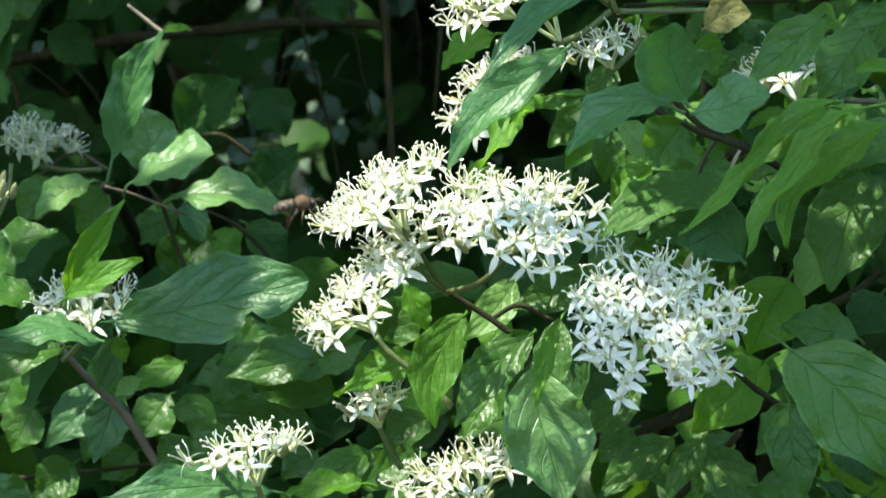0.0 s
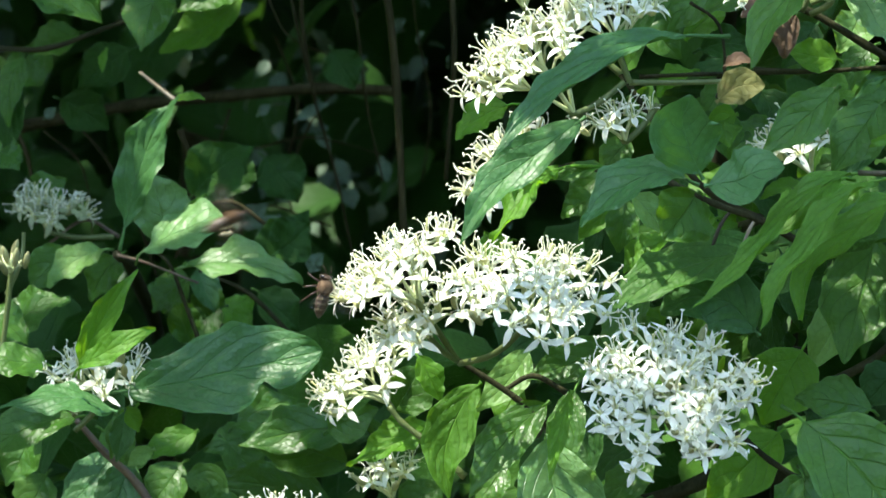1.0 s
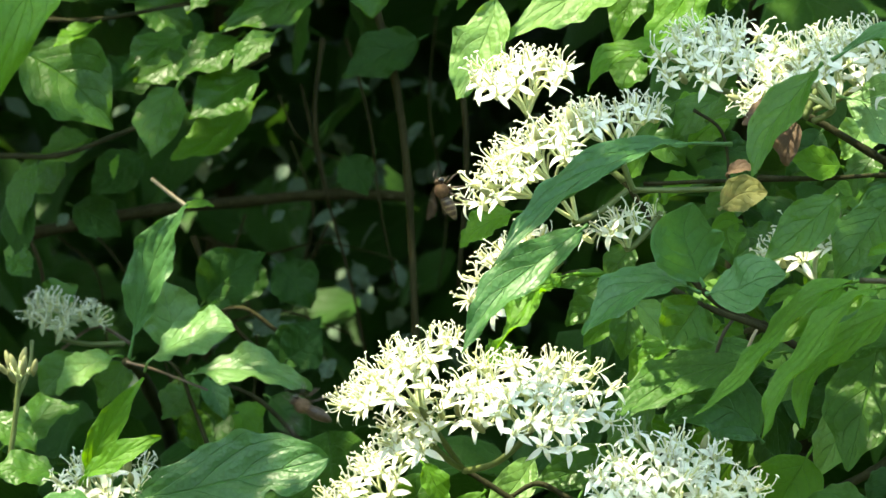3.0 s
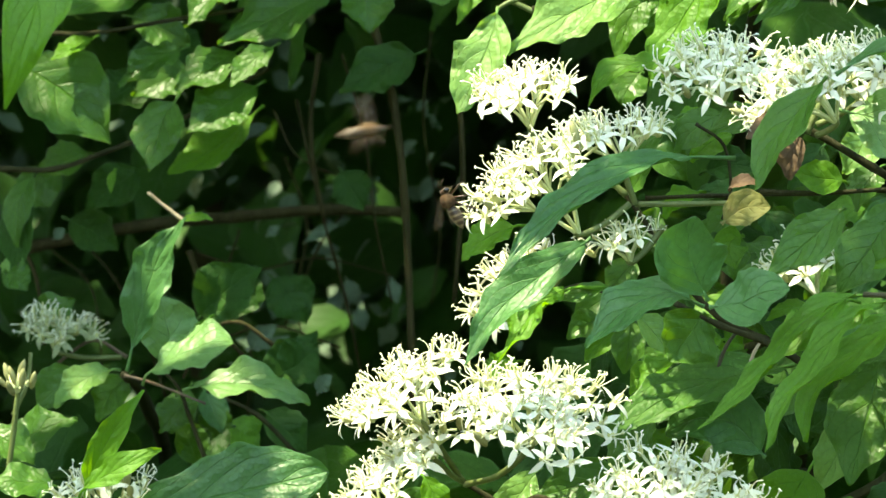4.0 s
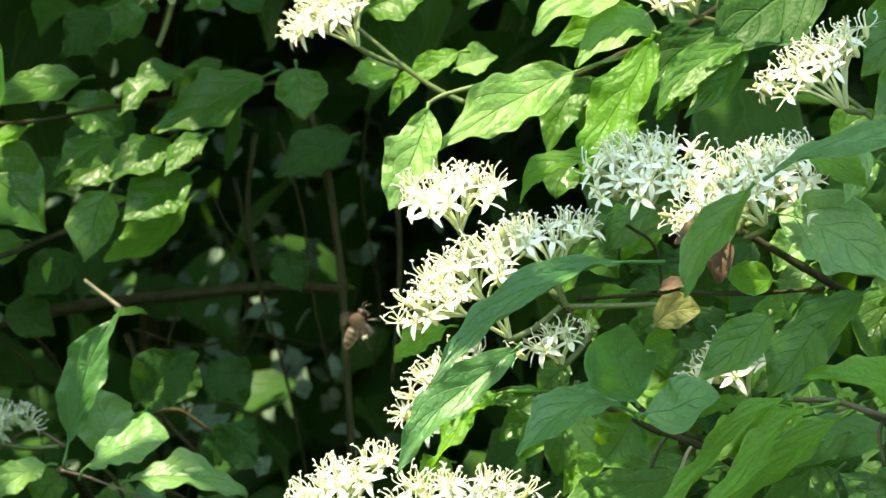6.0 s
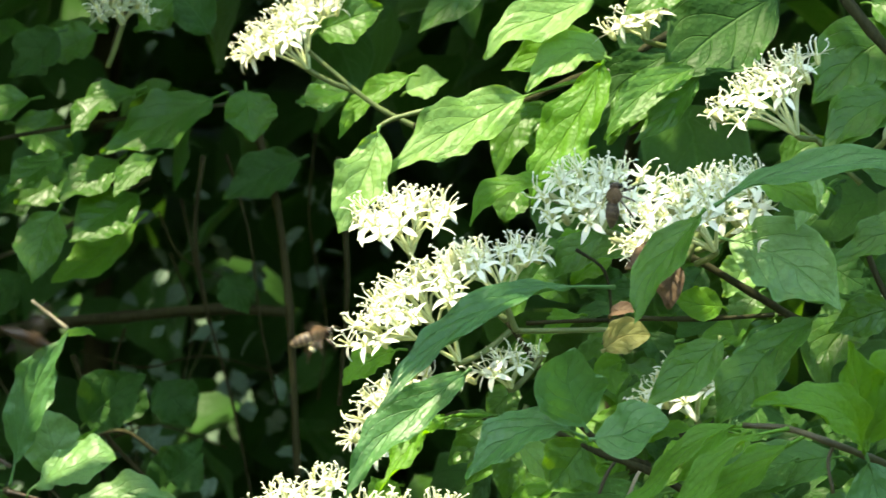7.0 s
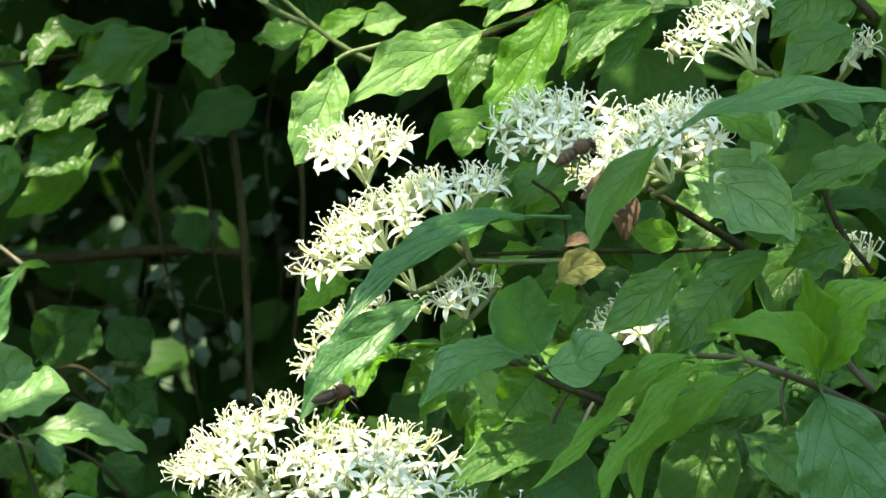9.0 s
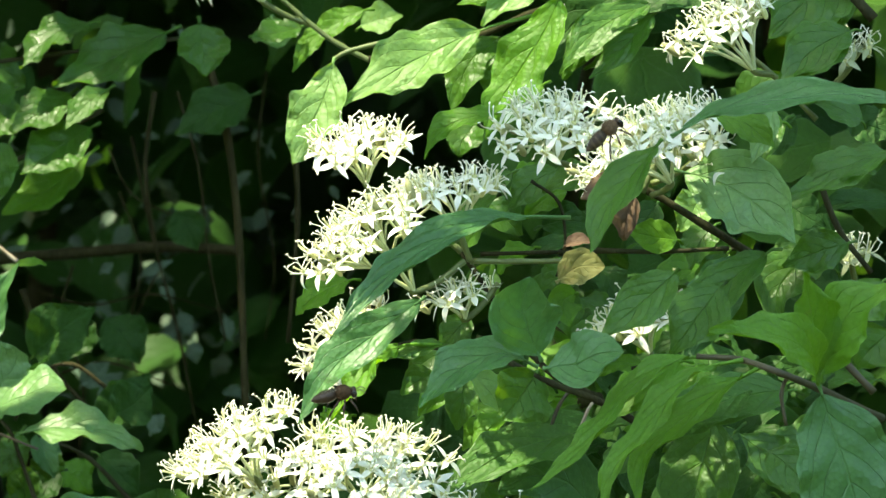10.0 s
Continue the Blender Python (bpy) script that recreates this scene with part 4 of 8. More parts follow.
leaf('J', (0.1091, 0.0700, 1.3833), (0.0818, 0.0621, 1.3611), 0.0109, 23, 0.55, 0.32, 0.067, 'g', 311)
leaf('J', (0.0704, 0.1300, 1.3745), (0.0546, 0.1291, 1.3622), 0.0104, 14, 0.55, 0.20, 0.067, 'g', 969)
leaf('J', (0.0902, 0.1400, 1.4014), (0.1075, 0.1352, 1.3854), 0.0155, 10, 0.55, 0.33, 0.073, 'd', 379)
leaf('J', (-0.0036, 0.2000, 1.4008), (0.0183, 0.1999, 1.4091), 0.0170, 17, 0.55, 0.40, 0.078, 'g', 425)
leaf('J', (0.0513, 0.2000, 1.4174), (0.0293, 0.1969, 1.4007), 0.0131, 21, 0.55, 0.16, 0.038, 'g', 567)
leaf('J', (0.1075, 0.0600, 1.4104), (0.0873, 0.0561, 1.3984), 0.0141, 34, 0.55, 0.21, 0.067, 'g', 126)
leaf('J', (0.0596, 0.1200, 1.3480), (0.0543, 0.1174, 1.3376), 0.0124, 25, 0.55, 0.34, 0.058, 'g', 667)
leaf('D', (0.1292, 0.0000, 1.3521), (0.1419, -0.0015, 1.3601), 0.0102, 24, 0.55, 0.14, 0.061, 'g', 49)
leaf('D', (0.1623, -0.0200, 1.3469), (0.1478, -0.0220, 1.3516), 0.0111, 40, 0.55, 0.12, 0.036, 'g', 260)
leaf('D', (0.1067, 0.0000, 1.3232), (0.0969, -0.0034, 1.3104), 0.0098, 20, 0.55, 0.39, 0.057, 'd', 666)
leaf('D', (0.1211, -0.0200, 1.3168), (0.1145, -0.0237, 1.3042), 0.0105, 35, 0.55, 0.23, 0.059, 'g', 719)
leaf('D', (0.1440, 0.0200, 1.3250), (0.1569, 0.0191, 1.3169), 0.0116, 21, 0.55, 0.21, 0.048, 'd', 974)
leaf('D', (0.1496, -0.0200, 1.3105), (0.1366, -0.0236, 1.3042), 0.0140, 35, 0.55, 0.35, 0.037, 'g', 460)
leaf('C', (0.0594, 0.0200, 1.3232), (0.0691, 0.0183, 1.3135), 0.0103, 23, 0.55, 0.26, 0.045, 'g', 796)
leaf('C', (0.0715, 0.0000, 1.3103), (0.0618, -0.0012, 1.3023), 0.0075, 42, 0.55, 0.33, 0.078, 'y', 22)
leaf('C', (0.0756, 0.0200, 1.3330), (0.0657, 0.0167, 1.3248), 0.0103, 25, 0.55, 0.39, 0.079, 'y', 447)
leaf('C', (0.0526, 0.0100, 1.3102), (0.0589, 0.0071, 1.3199), 0.0081, 46, 0.55, 0.41, 0.037, 'g', 908)
leaf('R', (0.1148, -0.0200, 1.2884), (0.1242, -0.0210, 1.2979), 0.0097, 19, 0.55, 0.40, 0.081, 'd', 76)
leaf('R', (0.1022, -0.0200, 1.2694), (0.0895, -0.0204, 1.2599), 0.0105, 30, 0.55, 0.13, 0.067, 'g', 702)
leaf('R', (0.1257, -0.0400, 1.2701), (0.1132, -0.0411, 1.2608), 0.0109, 30, 0.55, 0.39, 0.079, 'g', 838)
leaf('R', (0.0978, -0.0600, 1.2580), (0.0869, -0.0632, 1.2473), 0.0096, 42, 0.55, 0.12, 0.055, 'g', 23)
leaf('R', (0.0938, 0.0000, 1.2910), (0.0824, -0.0043, 1.2782), 0.0071, 39, 0.55, 0.38, 0.062, 'g', 3)
leaf('R', (0.1098, 0.0000, 1.2912), (0.1206, -0.0038, 1.3009), 0.0075, 40, 0.55, 0.18, 0.057, 'g', 354)
leaf('R', (0.0780, 0.0000, 1.2684), (0.0652, -0.0002, 1.2619), 0.0072, 34, 0.55, 0.25, 0.075, 'y', 852)
leaf('B', (0.0610, -0.0200, 1.2626), (0.0515, -0.0210, 1.2531), 0.0079, 38, 0.55, 0.34, 0.049, 'y', 711)
leaf('B', (0.0555, 0.0000, 1.2654), (0.0650, -0.0011, 1.2558), 0.0085, 27, 0.55, 0.24, 0.073, 'g', 600)
leaf('B', (0.0490, 0.0000, 1.2718), (0.0394, -0.0003, 1.2622), 0.0071, 30, 0.55, 0.30, 0.039, 'y', 622)
leaf('B', (0.0752, -0.0200, 1.2594), (0.0608, -0.0251, 1.2501), 0.0092, 44, 0.55, 0.28, 0.065, 'g', 708)
leaf('B', (0.1035, 0.0000, 1.2430), (0.1130, -0.0015, 1.2527), 0.0098, 18, 0.55, 0.16, 0.079, 'd', 112)
leaf('B', (0.0596, 0.0200, 1.1871), (0.0499, 0.0203, 1.1773), 0.0108, 27, 0.55, 0.22, 0.051, 'g', 52)
leaf('B', (0.0877, 0.0000, 1.1788), (0.0748, -0.0019, 1.1694), 0.0106, 27, 0.55, 0.33, 0.060, 'g', 351)
leaf('B', (0.1148, -0.0200, 1.1899), (0.1241, -0.0231, 1.1743), 0.0141, 15, 0.55, 0.14, 0.080, 'd', 519)
leaf('M', (-0.0089, 0.0600, 1.2077), (-0.0156, 0.0593, 1.1977), 0.0098, 37, 0.55, 0.21, 0.057, 'y', 791)
leaf('M', (0.0190, 0.0200, 1.1968), (0.0108, 0.0162, 1.1857), 0.0099, 26, 0.55, 0.18, 0.044, 'g', 430)
leaf('M', (0.0235, 0.0000, 1.2206), (0.0171, -0.0005, 1.2078), 0.0089, 29, 0.55, 0.09, 0.066, 'y', 678)
leaf('H', (-0.0499, 0.2000, 1.1965), (-0.0353, 0.1989, 1.1856), 0.0149, 18, 0.55, 0.26, 0.074, 'g', 914)
leaf('H', (-0.0691, 0.2200, 1.1917), (-0.0580, 0.2196, 1.1768), 0.0132, 22, 0.55, 0.22, 0.058, 'g', 472)
leaf('H', (-0.1058, 0.1600, 1.1987), (-0.0951, 0.1603, 1.1880), 0.0113, 20, 0.55, 0.10, 0.035, 'g', 268)
leaf('H', (-0.0700, 0.0800, 1.1693), (-0.0800, 0.0773, 1.1627), 0.0112, 29, 0.55, 0.15, 0.044, 'g', 499)
leaf('H', (-0.0336, 0.1200, 1.1731), (-0.0439, 0.1170, 1.1646), 0.0110, 22, 0.55, 0.15, 0.056, 'g', 555)
leaf('M', (-0.0009, 0.0500, 1.2069), (-0.0267, 0.0473, 1.1943), 0.0094, 36, 0.80, 0.35, 0.136, 'y', 363)
leaf('M', (-0.0057, 0.0200, 1.2281), (0.0004, 0.0197, 1.2151), 0.0080, 28, 0.55, 0.26, 0.072, 'y', 273)
leaf('M', (-0.0132, 0.0800, 1.2092), (-0.0048, 0.0798, 1.2239), 0.0156, 2, 0.55, 0.25, 0.075, 'g', 852)
leaf('M', (0.0254, 0.0000, 1.2305), (0.0103, -0.0064, 1.2137), 0.0102, 12, 0.55, 0.28, 0.056, 'p', 195)
leaf('M', (0.0483, 0.0000, 1.2321), (0.0237, -0.0050, 1.2227), 0.0121, 24, 0.55, 0.30, 0.064, 'g', 237)
leaf('M', (0.0371, -0.0400, 1.2212), (0.0302, -0.0445, 1.1970), 0.0102, 15, 0.55, 0.17, 0.039, 'g', 246)
leaf('M', (0.0424, -0.0200, 1.2155), (0.0323, -0.0221, 1.1908), 0.0147, 21, 0.55, 0.38, 0.037, 'd', 990)
leaf('M', (0.0607, 0.0000, 1.2000), (0.0440, -0.0001, 1.1872), 0.0105, 20, 0.55, 0.10, 0.078, 'g', 695)
leaf('M', (0.0202, 0.0000, 1.2622), (0.0122, -0.0020, 1.2558), 0.0106, 38, 0.55, 0.10, 0.064, 'y', 438)
leaf('M', (0.0276, -0.0300, 1.2784), (0.0198, -0.0317, 1.2690), 0.0073, 39, 0.55, 0.26, 0.078, 'y', 181)
leaf('M', (-0.0331, 0.1000, 1.2090), (-0.0194, 0.0964, 1.2126), 0.0102, 17, 0.55, 0.33, 0.082, 'g', 948)
leaf('B', (0.1013, -0.0200, 1.2318), (0.0902, -0.0211, 1.2108), 0.0193, 7, 0.55, 0.41, 0.036, 'y', 932)
leaf('B', (0.0950, -0.0200, 1.2089), (0.0750, -0.0202, 1.1883), 0.0178, 21, 0.55, 0.37, 0.045, 'y', 433)
leaf('B', (0.1168, -0.0600, 1.2176), (0.0956, -0.0625, 1.2208), 0.0138, 25, 0.55, 0.17, 0.068, 'g', 886)
leaf('B', (0.0940, -0.1250, 1.2180), (0.1215, -0.1322, 1.1832), 0.0265, 16, 0.50, 0.23, 0.043, 'g', 706, lobed=1.5)
leaf('B', (0.1049, -0.0500, 1.1954), (0.0896, -0.0541, 1.1853), 0.0146, 16, 0.55, 0.11, 0.071, 'g', 575)
leaf('B', (0.0989, -0.0600, 1.1991), (0.1026, -0.0667, 1.1733), 0.0145, 12, 0.55, 0.15, 0.056, 'g', 555)
leaf('B', (0.0796, 0.0000, 1.1824), (0.0961, -0.0057, 1.1673), 0.0135, 15, 0.55, 0.18, 0.046, 'g', 790)
leaf('B', (0.1167, 0.0000, 1.2466), (0.1048, -0.0015, 1.2247), 0.0121, 15, 0.55, 0.42, 0.041, 'p', 442)
leaf('B', (0.1292, 0.0000, 1.2270), (0.1193, -0.0042, 1.2144), 0.0127, 14, 0.55, 0.18, 0.048, 'd', 629)
leaf('B', (0.0927, -0.0200, 1.1740), (0.1084, -0.0218, 1.1694), 0.0097, 27, 0.55, 0.26, 0.068, 'g', 582)
leaf('H', (-0.0163, 0.0500, 1.1787), (-0.0389, 0.0447, 1.1664), 0.0112, 19, 0.55, 0.22, 0.051, 'g', 393)
leaf('H', (-0.0185, 0.0300, 1.1708), (-0.0418, 0.0308, 1.1660), 0.0084, 40, 0.55, 0.26, 0.140, 'y', 804)
leaf('H', (-0.0221, 0.0700, 1.1789), (-0.0187, 0.0669, 1.1666), 0.0090, 24, 0.55, 0.18, 0.079, 'g', 939)
leaf('H', (-0.0435, 0.0000, 1.1711), (-0.0935, -0.0123, 1.1678), 0.0139, 34, 0.55, 0.21, 0.086, 'b', 155)
leaf('H', (-0.0287, 0.1600, 1.1880), (-0.0620, 0.1566, 1.1971), 0.0166, 7, 0.55, 0.16, 0.053, 'g', 904)
leaf('H', (-0.0345, 0.1800, 1.1755), (-0.0752, 0.1719, 1.1822), 0.0153, 17, 0.55, 0.13, 0.060, 'g', 970)
leaf('H', (-0.0649, 0.2000, 1.1980), (-0.0454, 0.2004, 1.2060), 0.0134, 20, 0.55, 0.25, 0.075, 'g', 537)
leaf('H', (-0.0812, 0.1000, 1.1708), (-0.0695, 0.0987, 1.1785), 0.0109, 17, 0.55, 0.10, 0.070, 'g', 182)
leaf('H', (-0.1327, 0.1000, 1.1660), (-0.1184, 0.1005, 1.1565), 0.0112, 20, 0.55, 0.33, 0.084, 'g', 841)
leaf('H', (-0.0192, 0.0800, 1.1659), (0.0012, 0.0797, 1.1761), 0.0134, 24, 0.55, 0.35, 0.043, 'g', 798)
leaf('H', (0.0012, 0.1000, 1.1849), (-0.0125, 0.0980, 1.1747), 0.0119, 23, 0.55, 0.30, 0.062, 'g', 720)
leaf('H', (-0.0340, 0.1400, 1.1999), (-0.0181, 0.1359, 1.2071), 0.0138, 11, 0.55, 0.36, 0.037, 'g', 1)
leaf('H', (-0.0829, 0.2000, 1.1855), (-0.0938, 0.1974, 1.1710), 0.0145, 24, 0.55, 0.18, 0.038, 'g', 193)
leaf('H', (-0.1253, 0.1800, 1.1831), (-0.1324, 0.1789, 1.1687), 0.0144, 16, 0.55, 0.25, 0.039, 'g', 53)
leaf('H', (-0.0609, 0.2500, 1.1937), (-0.0777, 0.2455, 1.1864), 0.0112, 13, 0.55, 0.09, 0.065, 'g', 916)
leaf('H', (-0.1112, 0.1600, 1.1665), (-0.1236, 0.1579, 1.1560), 0.0142, 10, 0.55, 0.41, 0.066, 'g', 924)
leaf('H', (-0.0939, 0.2000, 1.1671), (-0.1048, 0.1976, 1.1582), 0.0127, 22, 0.55, 0.31, 0.071, 'g', 661)
leaf('G', (-0.0898, 0.3300, 1.3575), (-0.1097, 0.3261, 1.3471), 0.0155, 21, 0.55, 0.36, 0.075, 'g', 771)
leaf('G', (-0.1281, 0.3400, 1.3579), (-0.1480, 0.3359, 1.3494), 0.0177, 34, 0.55, 0.41, 0.051, 'g', 887)
leaf('G', (-0.1095, 0.3300, 1.3757), (-0.0894, 0.3305, 1.3651), 0.0155, 23, 0.55, 0.32, 0.082, 'g', 233)
leaf('G', (-0.1376, 0.3600, 1.3227), (-0.1537, 0.3558, 1.3078), 0.0152, 14, 0.55, 0.15, 0.066, 'g', 47)
leaf('G', (-0.1351, 0.3800, 1.3047), (-0.1179, 0.3794, 1.2937), 0.0150, 11, 0.55, 0.24, 0.042, 'd', 988)
leaf('G', (-0.1407, 0.3000, 1.2691), (-0.1269, 0.2980, 1.2769), 0.0135, 9, 0.55, 0.09, 0.073, 'g', 946)
leaf('F', (-0.1196, 0.2000, 1.2545), (-0.1324, 0.2002, 1.2417), 0.0138, 22, 0.55, 0.37, 0.043, 'g', 463)
leaf('F', (-0.1031, 0.2000, 1.2526), (-0.1122, 0.1989, 1.2381), 0.0112, 17, 0.55, 0.19, 0.074, 'g', 171)
leaf('F', (-0.0851, 0.2400, 1.2477), (-0.0907, 0.2391, 1.2328), 0.0115, 15, 0.55, 0.18, 0.070, 'g', 605)
leaf('F', (-0.0729, 0.2600, 1.2338), (-0.0860, 0.2576, 1.2225), 0.0132, 19, 0.55, 0.41, 0.040, 'd', 782)
leaf('F', (-0.0610, 0.3000, 1.2380), (-0.0474, 0.2987, 1.2245), 0.0135, 23, 0.55, 0.40, 0.047, 'd', 851)
leaf('G', (-0.1455, 0.3000, 1.3565), (-0.1152, 0.2968, 1.3303), 0.0296, 14, 0.55, 0.31, 0.052, 'g', 223)
leaf('G', (-0.1422, 0.3000, 1.3187), (-0.1465, 0.2953, 1.2940), 0.0103, 23, 0.55, 0.17, 0.053, 'g', 788)
leaf('G', (-0.1504, 0.3000, 1.2885), (-0.1435, 0.2988, 1.2798), 0.0095, 19, 0.55, 0.09, 0.043, 'g', 861)
leaf('G', (-0.1254, 0.3300, 1.3279), (-0.1430, 0.3279, 1.3199), 0.0132, 32, 0.55, 0.32, 0.062, 'g', 673)
leaf('G', (-0.1094, 0.3600, 1.3223), (-0.1273, 0.3567, 1.3082), 0.0158, 12, 0.55, 0.28, 0.066, 'd', 885)
leaf('G', (-0.0625, 0.4000, 1.2837), (-0.0502, 0.3997, 1.2673), 0.0180, 15, 0.55, 0.22, 0.064, 'd', 110)
leaf('G', (-0.0383, 0.4200, 1.3231), (-0.0299, 0.4189, 1.3085), 0.0142, 7, 0.55, 0.16, 0.054, 'd', 770)
leaf('G', (-0.0405, 0.2800, 1.4049), (-0.0539, 0.2778, 1.4201), 0.0153, 19, 0.55, 0.13, 0.059, 'd', 249)
leaf('G', (-0.0470, 0.3000, 1.4234), (-0.0663, 0.3003, 1.4059), 0.0179, 25, 0.55, 0.27, 0.073, 'g', 358)
leaf('G', (0.0035, 0.3300, 1.3859), (-0.0103, 0.3282, 1.3819), 0.0139, 40, 0.55, 0.09, 0.053, 'p', 923)
leaf('G', (-0.0952, 0.3300, 1.4074), (-0.1110, 0.3305, 1.3916), 0.0182, 23, 0.55, 0.24, 0.078, 'd', 780)
leaf('G', (-0.0824, 0.3500, 1.4085), (-0.1024, 0.3505, 1.3985), 0.0148, 23, 0.55, 0.32, 0.082, 'g', 233)
leaf('N', (-0.0899, -0.2500, 1.3777), (-0.1015, -0.2671, 1.3241), 0.0154, 5, 0.60, 0.12, 0.126, 'y', 177)
leaf('B', (0.1300, 0.0620, 1.2060), (0.1260, 0.0593, 1.1920), 0.0060, 48, 0.80, 0.34, 0.108, 'g', 368, lobed=1.5)
leaf('B', (0.0860, 0.0700, 1.1787), (0.0780, 0.0669, 1.1554), 0.0139, 53, 0.80, 0.41, 0.099, 'y', 536, lobed=1.5)
leaf('B', (0.0759, 0.0180, 1.2749), (0.0665, 0.0137, 1.2625), 0.0059, 37, 0.80, 0.28, 0.144, 'y', 195, lobed=1.5)
leaf('B', (0.1295, 0.0550, 1.2728), (0.1545, 0.0534, 1.2637), 0.0089, 24, 0.80, 0.22, 0.202, 'd', 302, lobed=1.5)
leaf('B', (0.0515, 0.0420, 1.2069), (0.0609, 0.0413, 1.1904), 0.0100, 23, 0.80, 0.15, 0.074, 'd', 672, lobed=1.5)
leaf('B', (0.1256, 0.0400, 1.1910), (0.1323, 0.0388, 1.1775), 0.0086, 33, 0.80, 0.16, 0.081, 'd', 770, lobed=1.5)
leaf('B', (0.0366, 0.0460, 1.2546), (0.0271, 0.0400, 1.2317), 0.0083, 30, 0.80, 0.38, 0.145, 'd', 108, lobed=1.5)
leaf('B', (0.0882, 0.0250, 1.2561), (0.0866, 0.0212, 1.2432), 0.0069, 61, 0.80, 0.26, 0.075, 'd', 967, lobed=1.5)
leaf('B', (0.0984, 0.0280, 1.2435), (0.0929, 0.0279, 1.2189), 0.0122, 52, 0.80, 0.19, 0.103, 'd', 167, lobed=1.5)
leaf('B', (0.0563, 0.0330, 1.2426), (0.0652, 0.0321, 1.2302), 0.0092, 51, 0.80, 0.22, 0.119, 'y', 302, lobed=1.5)
leaf('B', (0.0768, 0.0690, 1.2750), (0.0884, 0.0681, 1.2498), 0.0103, 52, 0.80, 0.27, 0.157, 'y', 601, lobed=1.5)
leaf('B', (0.0642, 0.0240, 1.2059), (0.0447, 0.0209, 1.1903), 0.0154, 47, 0.80, 0.12, 0.071, 'd', 812, lobed=1.5)
leaf('B', (0.0562, 0.0520, 1.2477), (0.0614, 0.0521, 1.2353), 0.0073, 31, 0.80, 0.30, 0.078, 'd', 902, lobed=1.5)
leaf('B', (0.1142, 0.0320, 1.1718), (0.1209, 0.0297, 1.1469), 0.0103, 57, 0.80, 0.38, 0.148, 'd', 982, lobed=1.5)
leaf('B', (0.0598, 0.0610, 1.2135), (0.0543, 0.0564, 1.1972), 0.0056, 43, 0.80, 0.41, 0.143, 'y', 869, lobed=1.5)
leaf('B', (0.1083, 0.0690, 1.1983), (0.0841, 0.0659, 1.1891), 0.0075, 34, 0.80, 0.21, 0.144, 'd', 355, lobed=1.5)
leaf('B', (0.1078, 0.0430, 1.2108), (0.1152, 0.0430, 1.1840), 0.0139, 33, 0.80, 0.35, 0.075, 'd', 99, lobed=1.5)
leaf('B', (0.0787, 0.0510, 1.2155), (0.0641, 0.0481, 1.2039), 0.0111, 64, 0.80, 0.18, 0.125, 'd', 88, lobed=1.5)
leaf('B', (0.0716, 0.0680, 1.2787), (0.0837, 0.0678, 1.2597), 0.0059, 20, 0.80, 0.39, 0.187, 'd', 636, lobed=1.5)
leaf('B', (0.0896, 0.0360, 1.1848), (0.0704, 0.0330, 1.1722), 0.0090, 14, 0.80, 0.32, 0.092, 'g', 673, lobed=1.5)
leaf('B', (0.1032, 0.0570, 1.2701), (0.0923, 0.0528, 1.2590), 0.0052, 32, 0.80, 0.11, 0.131, 'd', 556, lobed=1.5)
leaf('B', (0.0797, 0.0290, 1.2549), (0.0727, 0.0265, 1.2383), 0.0081, 51, 0.80, 0.25, 0.170, 'd', 481, lobed=1.5)
leaf('B', (0.0441, 0.0610, 1.2495), (0.0624, 0.0555, 1.2445), 0.0105, 26, 0.80, 0.15, 0.077, 'd', 794, lobed=1.5)
leaf('B', (0.0543, 0.0460, 1.2644), (0.0586, 0.0454, 1.2517), 0.0056, 15, 0.80, 0.27, 0.121, 'd', 867, lobed=1.5)
leaf('B', (0.0984, 0.0170, 1.2577), (0.1052, 0.0177, 1.2342), 0.0071, 13, 0.80, 0.23, 0.110, 'd', 987, lobed=1.5)
leaf('B', (0.1055, 0.0470, 1.2690), (0.0972, 0.0414, 1.2432), 0.0161, 47, 0.80, 0.14, 0.060, 'd', 462, lobed=1.5)
leaf('B', (0.0878, 0.0360, 1.2660), (0.0716, 0.0341, 1.2590), 0.0058, 44, 0.80, 0.16, 0.097, 'y', 675, lobed=1.5)
leaf('B', (0.0346, 0.0540, 1.1872), (0.0284, 0.0507, 1.1714), 0.0091, 34, 0.80, 0.17, 0.100, 'g', 603, lobed=1.5)
leaf('B', (0.0481, 0.0570, 1.2664), (0.0429, 0.0570, 1.2481), 0.0045, 29, 0.80, 0.28, 0.204, 'd', 228, lobed=1.5)
leaf('B', (0.0386, 0.0710, 1.2534), (0.0514, 0.0700, 1.2355), 0.0083, 41, 0.80, 0.19, 0.151, 'd', 699, lobed=1.5)
leaf('B', (0.1180, 0.0620, 1.2398), (0.1024, 0.0604, 1.2325), 0.0052, 19, 0.80, 0.24, 0.153, 'd', 642, lobed=1.5)
leaf('B', (0.1130, 0.0560, 1.1951), (0.1295, 0.0542, 1.1882), 0.0046, 26, 0.80, 0.19, 0.175, 'd', 378, lobed=1.5)
leaf('B', (0.1063, 0.0360, 1.2698), (0.1201, 0.0359, 1.2639), 0.0036, 15, 0.80, 0.39, 0.180, 'd', 566, lobed=1.5)
leaf('B', (0.1137, 0.0430, 1.1775), (0.1170, 0.0423, 1.1637), 0.0062, 65, 0.80, 0.34, 0.215, 'y', 26, lobed=1.5)
leaf('B', (0.0481, 0.0290, 1.2792), (0.0589, 0.0249, 1.2651), 0.0115, 53, 0.80, 0.18, 0.085, 'd', 615, lobed=1.5)
